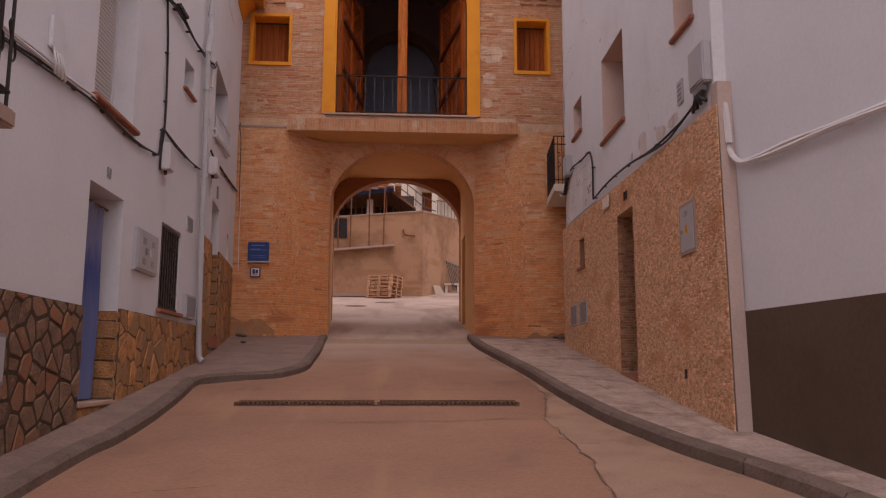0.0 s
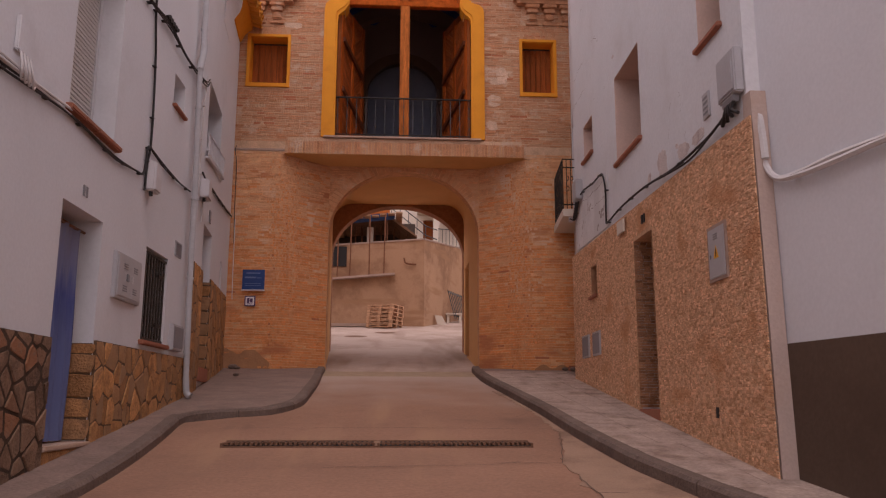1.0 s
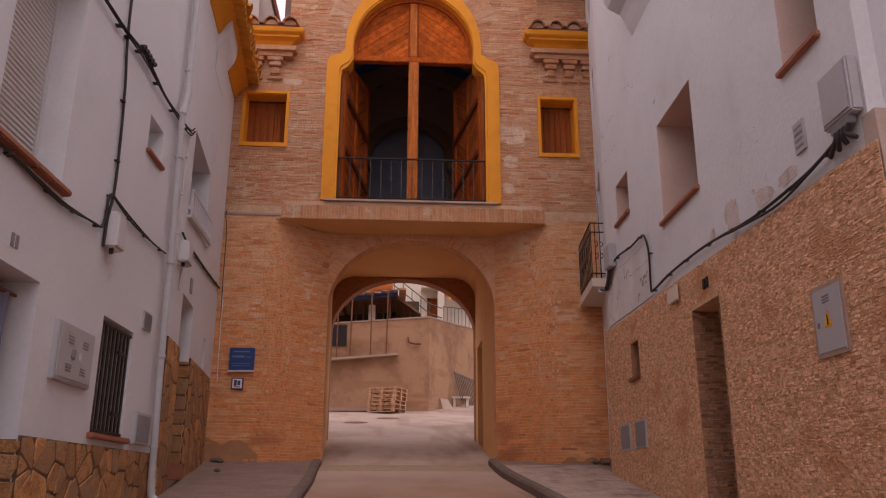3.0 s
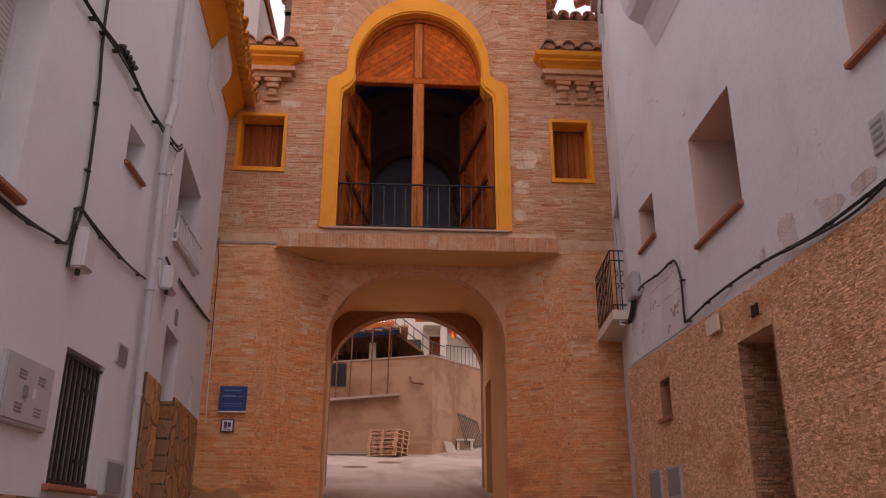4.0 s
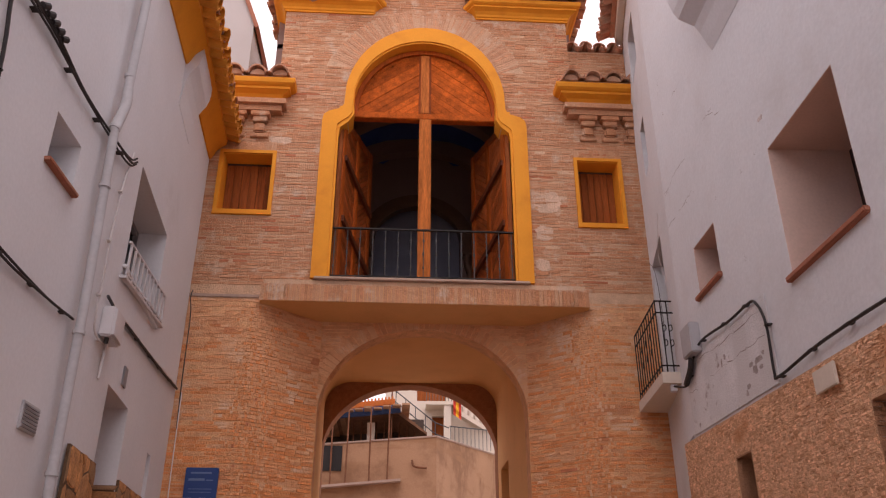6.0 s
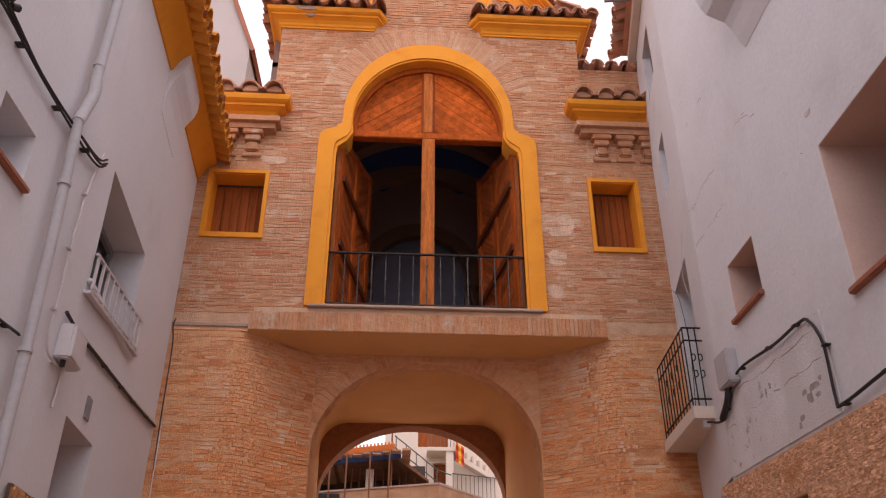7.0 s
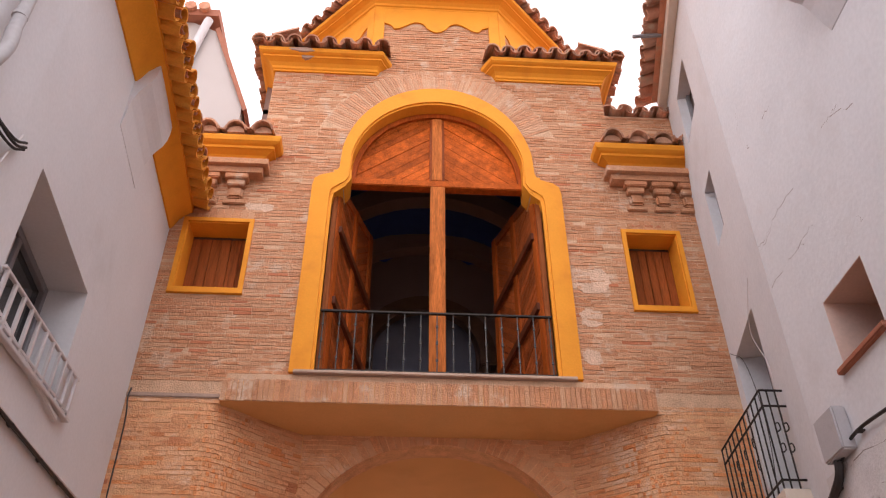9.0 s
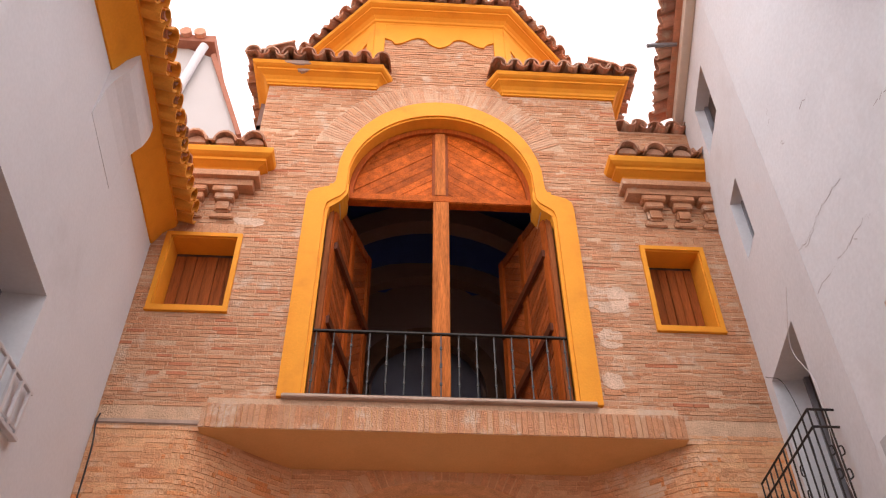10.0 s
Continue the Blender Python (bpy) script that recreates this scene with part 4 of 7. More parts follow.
def scaled(profile, so, sz):
    return [(o * so, z * sz) for o, z in profile]


# low cornices on the wings
def wing_cornice(x0, x1, z, open_left):
    """Corbelled brick, an orange cove and a little tile roof; the end towards the middle returns to the wall."""
    inner, outer = (x1, x0) if open_left else (x0, x1)
    s = 1 if open_left else -1
    path = [((outer, YF, z), (0, -1, 0)), ((inner, YF, z), (s, -1, 0)), ((inner, YF + 0.02, z), (s, 0, 0))]
    c = part("wing_cornice", sweep(scaled(COVE, 1.25, 1.2), path), ORANGE, gate, "orange plaster cove cornice over corbelled brick")
    for k, (o, h, dz) in enumerate(((0.24, 0.09, -0.092), (0.17, 0.095, -0.19), (0.05, 0.05, -0.36))):
        path = [((outer, YF, z + dz), (0, -1, 0)), ((inner - s * 0.06, YF, z + dz), (s, -1, 0)), ((inner - s * 0.06, YF + 0.02, z + dz), (s, 0, 0))]
        if k < 2:
            part("corbel_course", sweep([(0, 0), (o, 0), (o, h), (0, h)], path), BRICK, c)
    n = 3
    for i in range(n):
        xc = inner - s * (0.22 + i * 0.37)
        bm = bmesh.new()
        wbox(xc - 0.15, xc + 0.15, YF - 0.16, YF, z - 0.275, z - 0.19, 0.012, bm)
        wbox(xc - 0.115, xc + 0.115, YF - 0.12, YF, z - 0.37, z - 0.275, 0.012, bm)
        wbox(xc - 0.10, xc + 0.10, YF - 0.085, YF, z - 0.55, z - 0.37, 0.03, bm)
        wbox(xc - 0.14, xc + 0.14, YF - 0.05, YF, z - 0.63, z - 0.55, 0.012, bm)
        part("corbel", bm, BRICK, c)
    part("roof_bed", box(GF, min(x0, x1), max(x0, x1) + (0.05 if open_left else 0), z + 0.36, z + 0.405, -0.3, 0.27), FILL, c)
    tile_row((x0 + (0 if open_left else -0.06), YF - 0.36, z + 0.40), (x1 + (0.06 if open_left else 0), YF - 0.36, z + 0.40), (0, 1, 0), 0.35, c, rows=1, up=W_UP, dn=W_DN, pitch=0.33)
    a, b = x0 - (0 if open_left else 0.06), x1 + (0.06 if open_left else 0)
    n = round((b - a) / 0.33)
    for i in range(n + 1):
        u = a + (b - a) * i / n
        part("tile_bedding", prism(GF, [(u + 0.118 * math.cos(math.pi * k / 8), z + 0.40 + 0.112 * math.sin(math.pi * k / 8)) for k in range(9)], 0.1, 0.315), FILL, c)


wing_cornice(-3.35, -2.31, 9.93, True)
wing_cornice(2.63, 3.66, 10.07, False)

# upper cornices of the middle block, turning the corners
def top_cornice(x_in, x_out, z):
    s = 1 if x_out > x_in else -1
    path = [((x_in, YF + 0.02, z), (-s, 0, 0)), ((x_in, YF, z), (-s * 0.4, -1, 0)), ((x_out, YF, z), (s, -1, 0)), ((x_out, YF + 2.6, z), (s, 0, 0))]
    c = part("top_cornice", sweep(scaled(COVE, 1.0, 0.95), path), ORANGE, gate, "stepped orange plaster cornice with clay tiles above")
    part("roof_bed", wbox(min(x_in, x_out) - (0.22 if s < 0 else 0.1), max(x_in, x_out) + (0.22 if s > 0 else 0.1), YF - 0.22, YF + 2.6, z + 0.28, z + 0.32), TILE, c)
    tile_row((x_in - s * 0.08, YF - 0.33, z + 0.31), (x_out + s * 0.24, YF - 0.33, z + 0.31), (0, 1, 0), 0.4, c, rows=2)
    tile_row((x_out + s * 0.34, YF - 0.22, z + 0.31), (x_out + s * 0.34, YF + 2.5, z + 0.31), (-s, 0, 0), 0.4, c, rows=2)


Z_TOP = 11.94
top_cornice(-0.80, -2.31, Z_TOP)
top_cornice(1.04, 2.63, Z_TOP)
part("block_side", wbox(-2.31, -2.0, YF + 0.46, 20.9, 10.3, 12.2), MORTAR, gate)
part("block_side", wbox(2.33, 2.63, YF + 0.46, 20.9, 10.3, 12.2), MORTAR, gate)

# the eight-sided drum over the middle
XM, FACE = 0.12, 0.99
oct_pts = [(XM - FACE, YF), (XM + FACE, YF), (XM + FACE + 1.4, YF + 1.4), (XM + FACE + 1.4, YF + 3.4), (XM - FACE - 1.4, YF + 3.4), (XM - FACE - 1.4, YF + 1.4)]
DT = 13.62
for a, b in zip(oct_pts, oct_pts[1:] + oct_pts[:1]):
    f = plane_frame(a, b)
    w = math.dist(a, b)
    face = part("drum_face", box(f, 0, w, 12.0, DT, -0.3, -0.004), MORTAR, gate, "brick face of the eight-sided drum")
    for u0, u1 in ((-0.01, 0.15), (w - 0.15, w + 0.01)):
        part("corner_pilaster", box(f, u0, u1, 12.1, DT, -0.05, 0.035, 0.006), ORANGE, face, "orange corner strip")
    lobes = []
    for k in range(33):
        t = k / 32
        d = abs(t - 0.5) * 2
        z = 13.17 - 0.10 * math.cos(math.pi * d * 2.6) * (1 - 0.35 * d) + (0.07 if d > 0.86 else 0) - 0.13 * max(0, (d - 0.6)) - (0.05 if d < 0.22 else 0)
        lobes.append((0.15 + (w - 0.3) * t, z))
    part("lobed_frieze", prism(f, lobes + [(w - 0.15, DT), (0.15, DT)], 0.0, 0.03), ORANGE, face, "orange frieze with a lobed lower edge")
nrm = lambda a, b: Vector((b[1] - a[1], -(b[0] - a[0]), 0)).normalized()
ring = []
m = len(oct_pts)
for i in range(m + 1):
    p0, p1, p2 = oct_pts[(i - 1) % m], oct_pts[i % m], oct_pts[(i + 1) % m]
    n1, n2 = nrm(p0, p1), nrm(p1, p2)
    ring.append(((p1[0], p1[1], DT - 0.04), (n1 + n2) / (1 + n1.dot(n2))))
drumc = part("drum_cornice", sweep(scaled(COVE, 1.15, 0.9), ring), ORANGE, gate, "orange moulded cornice round the drum")
bm = bmesh.new()
apex = bm.verts.new((XM, YF + 1.7, 15.0))
base = [bm.verts.new(Vector(p) + Vector(n) * 0.25 + Vector((0, 0, 0.27))) for p, n in ring[:-1]]
for i in range(m):
    bm.faces.new((base[i], base[(i + 1) % m], apex))
bm.faces.new(base)
part("drum_roof", bm, TILE, gate, "low clay tile roof of the drum")
for i in range(m):
    (a, na), (b, nb) = ring[i], ring[i + 1]
    pa, pb = Vector(a) + Vector(na) * 0.36 + Vector((0, 0, 0.30)), Vector(b) + Vector(nb) * 0.36 + Vector((0, 0, 0.30))
    n = nrm(oct_pts[i], oct_pts[(i + 1) % m])
    if i in (0, 1, 5):
        tile_row(pa, pb, -n, 0.4, drumc, rows=2)

# set-back parapet beside the block
par = part("parapet", wbox(2.63, 3.75, YF + 0.12, YF + 0.5, 10.2, 11.42), MORTAR, gate, "brick parapet with ridge tiles")
tile_row((2.72, YF + 0.02, 11.44), (3.7, YF + 0.02, 11.44), (0, 1, 0), 0.0, par)
part("ledge", box(GF, -3.36, -2.26, 6.535, 6.585, 0.0, 0.02, 0.008), CONCRETE, gate, "grey mortar ledge")


# bricks
def lay(fn, u0, u1, z0, z1, cut, course=0.052, joint=0.013, face=0.005, back=-0.01):
    """Courses of long bricks. cut(z): the stretches of the course that openings take."""
    out = []
    z, row = z0, 0
    while z + course <= z1 + 1e-6:
        gaps = sorted(cut(z + course / 2))
        spans, a = [], u0
        for p, q in gaps:
            if p > a:
                spans.append((a, min(p, u1)))
            a = max(a, q)
        if a < u1:
            spans.append((a, u1))
        wave = 0.004 * math.sin(row * 1.7)
        for a, b in spans:
            u = a - (rng.uniform(0.05, 0.25) if row % 2 else 0.0)
            while u < b - 0.02:
                ln = rng.uniform(0.15, 0.29)
                p, q = max(u, a), min(u + ln, b)
                if b - q < 0.06:
                    q = b
                if q - p > 0.03:
                    out.append((p + joint * 0.3, q - joint * 0.3, z + wave + joint / 2 + rng.uniform(-0.006, 0.004), z + wave + course - joint / 2 + rng.uniform(-0.005, 0.005), face + rng.uniform(-0.003, 0.004) - (0.004 if rng.random() < 0.10 else 0.0)))
                u = q if q == b else u + ln
        z += course
        row += 1
    return out


def door_cut(z):
    cuts = []
    d = 0
    if 6.72 < z < 9.72:
        d = 1.66
    elif z < 9.95:
        d = 1.62 - (z - 9.72) * 0.9
    elif z < 12.3 and z > 9.95:
        k, q = max(0, (z - 10.12) / 2.0), max(0, (z - 10.11) / 1.55)
        d = 1.345 * math.sqrt(max(0, 1 - q * q)) if z < 10.78 else 1.79 * math.sqrt(max(0, 1 - k * k))
    if d > 0:
        cuts.append((CX - d, CX + d))
    for a, b, lo, hi in (WIN_L, WIN_R):
        if lo - 0.08 < z < hi + 0.055:
            cuts.append((a - 0.055, b + 0.055))
    return cuts


bricks = lay(GF, -3.38, 3.72, 6.74, 9.6, door_cut)
bricks += lay(GF, -2.31, 2.63, 9.6, Z_TOP, door_cut)
rest, singles = [], []
for b in bricks:
    (singles if b[1] < -1.5 and 7.2 < b[2] < 9.2 and len(singles) < 290 else rest).append(b)
reds = [block(GF, *b, -0.01, 0.004) for i, b in enumerate(rest) if i % 61 in (5, 6)]
joined = [block(GF, *b, -0.01, 0.004) for i, b in enumerate(rest) if i % 61 not in (5, 6)]
for x0, x1, z1 in ((-3.38, -2.31, 9.92), (2.63, 3.72, 10.06)):
    joined += [block(GF, *b, -0.01, 0.004) for b in lay(GF, x0, x1, 9.6, z1, lambda z: [])]
lower = []


def round_corner(bs, u0, u1):
    """Bricks that turn the rounded corner between u0 and u1, cut to follow it."""
    out = []
    for a, b, z0, z1, f in bs:
        n = max(1, round((b - a) / 0.035)) if b > u0 and a < u1 else 1
        out += [(a + (b - a) * i / n, a + (b - a) * (i + 1) / n, z0, z1, f + (0.002 if n > 1 else 0)) for i in range(n)]
    return out


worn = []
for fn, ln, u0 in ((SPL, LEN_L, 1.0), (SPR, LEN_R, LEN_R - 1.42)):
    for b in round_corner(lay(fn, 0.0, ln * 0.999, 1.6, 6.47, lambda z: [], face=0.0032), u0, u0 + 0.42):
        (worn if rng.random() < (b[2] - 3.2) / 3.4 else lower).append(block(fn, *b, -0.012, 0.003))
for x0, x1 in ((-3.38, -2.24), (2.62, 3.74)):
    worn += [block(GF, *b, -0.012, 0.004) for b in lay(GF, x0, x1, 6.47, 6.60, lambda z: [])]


def arch_cut(z):
    if z < 5.0:
        return [(-5, 5)]
    k = (z - 5.0) / (1.37 + 0.2)
    return [(0.19 - 1.78 * math.sqrt(1 - k * k), 0.19 + 1.78 * math.sqrt(1 - k * k))] if k < 1 else []


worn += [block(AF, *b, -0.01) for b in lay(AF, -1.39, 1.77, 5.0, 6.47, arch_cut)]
DFRONT = plane_frame(oct_pts[0], oct_pts[1])
joined += [block(DFRONT, *b, -0.01) for b in lay(DFRONT, 0.15, 2 * FACE - 0.15, Z_TOP - 0.02, 13.2, lambda z: [])]
for i in (1, 5):
    f = plane_frame(oct_pts[i], oct_pts[(i + 1) % 6])
    joined += [block(f, *b, -0.01) for b in lay(f, 0.15, math.dist(oct_pts[i], oct_pts[(i + 1) % 6]) - 0.15, 12.2, 13.2, lambda z: [])]
PARF = plane_frame((0, YF + 0.12), (1, YF + 0.12))
joined += [block(PARF, *b, -0.01) for b in lay(PARF, 2.64, 3.74, 10.2, 11.42, lambda z: [])]
# arch rings of bricks on edge
def arch_ring(fn, c, zc, rx, rz, depth, n, a0, a1, face=0.009):
    out = []
    for i in range(n):
        t0, t1 = (a0 + (a1 - a0) * (i + e) / n for e in (0.09, 0.91))
        dp = depth * rng.uniform(0.93, 1.0)
        q = [(c + rx * math.cos(t), zc + rz * math.sin(t)) for t in (t0, t1)]
        r = [(c + (rx + dp) * math.cos(t), zc + (rz + dp) * math.sin(t)) for t in (t1, t0)]
        j = rng.uniform(-0.004, 0.004)
        out.append([fn(u, z, face + j) for u, z in q + r] + [fn(u, z, -0.01) for u, z in q + r])
    return out


data_boxes("brickwork", arch_ring(GF, CX, 10.12, 1.34, 1.55, 0.45, 92, 0.42, math.pi - 0.42, 0.006), VOUSSOIR, gate, "pale bricks on edge fanned over the door")
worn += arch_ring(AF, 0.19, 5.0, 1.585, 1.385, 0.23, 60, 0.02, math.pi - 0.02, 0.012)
for a, b, lo, hi in (WIN_L, WIN_R):
    n = 9
    joined += [block(GF, a - 0.05 + (b - a + 0.1) * (i + 0.1) / n, a - 0.05 + (b - a + 0.1) * (i + 0.9) / n, hi + 0.065, hi + 0.225, 0.008, -0.01) for i in range(n)]
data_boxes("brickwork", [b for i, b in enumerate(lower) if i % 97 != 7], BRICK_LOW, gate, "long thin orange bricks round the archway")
data_boxes("brickwork", [b for i, b in enumerate(lower) if i % 97 == 7], BRICK_RED, gate, "scattered darker red bricks round the archway")
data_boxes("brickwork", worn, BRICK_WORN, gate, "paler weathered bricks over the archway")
data_boxes("brickwork", reds, BRICK_RED, gate, "scattered darker red bricks")
data_boxes("brickwork", joined, BRICK, gate, "long thin hand-made bricks in pale mortar")
for i in range(84):
    a = -2.24 + 4.86 * i / 84
    bm = bmesh.new()
    c = block(SLABF, a + 0.003, a + 4.86 / 84 - 0.003, 6.475, 6.735 + rng.uniform(-0.004, 0.004), rng.uniform(-0.004, 0.004), -0.03, 0.002)
    v = [bm.verts.new(p) for p in c]
    for f in ((0, 1, 2, 3), (0, 4, 5, 1), (1, 5, 6, 2), (2, 6, 7, 3), (3, 7, 4, 0), (4, 5, 6, 7)):
        bm.faces.new([v[k] for k in f])
    part("brick", bm, BRICK_ONE, slab)
unit = bmesh.new()
bmesh.ops.create_cube(unit, size=1.0)
bmesh.ops.bevel(unit, geom=unit.edges[:], offset=0.04, segments=1, affect="EDGES")
unit_me = bpy.data.meshes.new("brick")
unit.to_mesh(unit_me)
unit.free()
unit_me.materials.append(BRICK_ONE)
red_me = unit_me.copy()
red_me.materials[0] = BRICK_RED
o = origin(upper)
for a, b, z0, z1, f in singles:
    red = rng.random() < (0.13 if a < -2.2 and 7.35 < z0 < 7.8 else 0.015)
    ob = new("brick", red_me if red else unit_me)
    ob.parent = upper
    ob.location = GF((a + b) / 2, (z0 + z1) / 2, (f - 0.02) / 2) - o
    ob.scale = (b - a, f + 0.02, z1 - z0)


def blotch(fn, u, z, ru, rz, o, material, label, seed, owner=None):
    """A ragged smear of plaster lying on a wall."""
    r = random.Random(seed)
    k, w = [], 0.9
    for _ in range(40):
        w = min(1.15, max(0.7, w + r.uniform(-0.14, 0.14)))
        k.append(w)
    poly = [(u + ru * k[i] * math.copysign(abs(math.cos(6.28319 * i / 40)) ** 0.7, math.cos(6.28319 * i / 40)), z + rz * k[i] * math.copysign(abs(math.sin(6.28319 * i / 40)) ** 0.7, math.sin(6.28319 * i / 40))) for i in range(40)]
    part("plaster_smear", prism(fn, poly, -0.004, o), material, owner or gate, label)


for i, (u, z, ru, rz) in enumerate(((2.08, 8.30, 0.2, 0.16), (2.02, 7.72, 0.14, 0.15), (-2.2, 9.28, 0.15, 0.09), (1.98, 7.2, 0.1, 0.09))):
    blotch(GF, u, z, ru * 1.15, rz * 1.15, 0.0065, PALE_LIME, "pale lime mortar smear on the bricks", i)
blotch(GF, -1.92, Z_TOP + 0.245, 0.17, 0.045, 0.2525, CONCRETE, "grey worn patch on the painted cornice", 11)
blotch(GF, -1.84, Z_TOP + 0.17, 0.11, 0.035, 0.183, CONCRETE, "grey worn patch on the painted cornice", 12)
for u0, u1, z1, seed in ((-3.36, -2.38, 2.50, 3), (2.78, 3.6, 2.24, 4)):
    r = random.Random(seed)
    top = [(u1 + (u0 - u1) * k / 14, z1 + 0.05 * math.sin(k * 0.9 + seed) + r.uniform(-0.02, 0.02) - 0.22 * max(0.0, 1 - k / 4) ** 2) for k in range(15)]
    part("plaster_smear", prism(GF, [(u0, 1.9), (u1, 1.9)] + top, -0.004, 0.0085), CEMENT, gate, "brown cement patch at the foot of the wall")
# ---- houses ----
h_left = thing("white_house", (-4.5, 4.6, 0.6), "white plastered house with a rubble stone base", "house")
h_left2 = thing("white_house", (-4.9, 14.3, 1.8), "white plastered house with an orange painted tile eave", "house")
h_right = thing("stone_clad_house", (4.6, 10.7, 1.4), "white worn house clad below in split stone", "house")
h_near = thing("white_house", (5.2, 2.0, 0.3), "white plastered house with a dark brown painted base", "house")

part("wall", wall_mesh(L1, 0.0, 15.2, -1.0, 9.6, [(10.58, 11.55, 1.17, 3.28), (12.97, 13.88, 2.24, 3.32), (10.52, 11.66, 4.10, 5.95), (13.63, 14.14, 5.32, 5.73)], 0.4), PLASTER, h_left, "smooth white plaster wall")
part("wall", wall_mesh(L2, 0.0, 4.26, 1.0, 8.9, [(0.50, 2.15, 5.36, 6.50), (0.72, 1.68, 2.02, 4.24), (3.02, 3.24, 3.55, 4.05)], 0.45), PLASTER, h_left2, "smooth white plaster wall")
part("wall", wall_mesh(R1, 0.0, 7.3, 0.2, 11.8, [(2.84, 3.63, 1.45, 3.64), (3.16, 4.40, 4.90, 6.18), (5.87, 6.55, 5.58, 6.18), (0.45, 1.05, 5.10, 6.5), (5.80, 6.20, 3.22, 3.70)], 0.5), WORN, h_right, "cracked and stained white plaster wall")
part("wall", wall_mesh(R2, 0.0, 2.2, 1.0, 11.8, [(0.75, 1.85, 5.12, 7.1), (0.9, 1.35, 8.35, 9.2), (0.75, 1.5, 10.2, 11.1), (0.12, 0.9, 2.0, 4.2)], 0.45), WORN, h_right)
part("wall", wall_mesh(R0, 0.0, 10.19, -1.5, 10.5, [], 0.4), PLASTER, h_near, "smooth white plaster wall")
part("end_wall", wbox(3.02, 3.5, 7.1, 7.3, 0.2, 11.8), WORN, h_right)
part("painted_base", box(R0, -0.01, 10.17, -1.0, 2.03, 0.0, 0.012), BROWN, h_near, "dark brown painted base")
# closing walls behind, unseen
for x0, x1, y0, y1, z1, h in ((-9.0, -3.3, -3.0, -2.8, 9.5, h_left), (-9.0, -8.8, -3.0, 20.0, 8.5, h_left), (9.0, 9.2, -3.0, 21.0, 11, h_right), (4.4, 9.0, -3.2, -3.0, 10, h_near)):
    part("outer_wall", wbox(x0, x1, y0, y1, -0.8, z1), PLASTER, h)
part("roof", wbox(-8.9, -3.28, -3.0, 12.1, 9.4, 9.6), TILE, h_left)
part("roof", wbox(-8.9, -3.75, 12.2, 16.4, 8.7, 8.9), TILE, h_left2)
part("roof", wbox(3.7, 9.0, 7.2, 20.0, 11.6, 11.8), TILE, h_right)
part("roof", wbox(4.5, 9.0, -3.0, 7.1, 10.3, 10.5), TILE, h_near)


# ---- beyond the archway ----
yard = thing("retaining_wall", (-2.0, 31.2, 4.2), "tan rendered retaining wall stained with damp", "wall")
RW = plane_frame((-12.0, 31.0), (1.15, 31.0))
part("wall", wall_mesh(RW, 0.0, 13.15, 2.5, lambda u: 6.6 + 0.083 * u, [], 0.5), BACK_WALL, yard)
RX = plane_frame((1.15, 31.0), (5.5, 41.5))
part("wall", wall_mesh(RX, 0.0, 11.4, 2.5, lambda u: 7.69 + 0.10 * u, [], 0.5), BACK_WALL, yard)
part("coping", box(RW, 0.0, 13.15, (6.6, 7.69), (6.66, 7.75), -0.52, 0.03, 0.01), CONCRETE, yard)
part("coping", box(RX, 0.0, 11.4, (7.69, 8.83), (7.75, 8.89), -0.52, 0.03, 0.01), CONCRETE, yard)
part("ledge", box(RW, 4.0, 12.03, (5.55, 6.27), (5.63, 6.35), 0.0, 0.28, 0.01), CONCRETE, yard, "concrete ledge along the wall")


# ---- left houses: openings, stone base, fixtures ----
def voronoi(u0, u1, z0, z1, size, seed, squash=1.0, gap=0.007):
    """Irregular stones filling a rectangle: outlines in (u, z)."""
    r = random.Random(seed)
    nu, nz = max(1, round((u1 - u0) / size)), max(1, round((z1 - z0) / (size * squash)))
    pts = []
    for i in range(-1, nu + 1):
        for j in range(-1, nz + 1):
            pts.append((u0 + (i + 0.5 + r.uniform(-0.6, 0.6) + 0.25 * (j % 2)) * (u1 - u0) / nu, z0 + (j + 0.5 + r.uniform(-0.6, 0.6)) * (z1 - z0) / nz))
    cells = []
    for p in pts:
        poly = [(u0, z0), (u1, z0), (u1, z1), (u0, z1)]
        for q in pts:
            d = (q[0] - p[0], q[1] - p[1])
            l = math.hypot(*d)
            if 0 < l < 3.5 * size * max(1, squash) and poly:
                poly = clip_poly(poly, d[0] / l, d[1] / l, (d[0] * (p[0] + q[0]) + d[1] * (p[1] + q[1])) / (2 * l) - r.uniform(0.6, 1.4) * gap)
        if len(poly) > 2:
            area = 0.5 * abs(sum(a[0] * b[1] - b[0] * a[1] for a, b in zip(poly, poly[1:] + poly[:1])))
            if area > 0.002:
                cells.append(poly)
    return cells


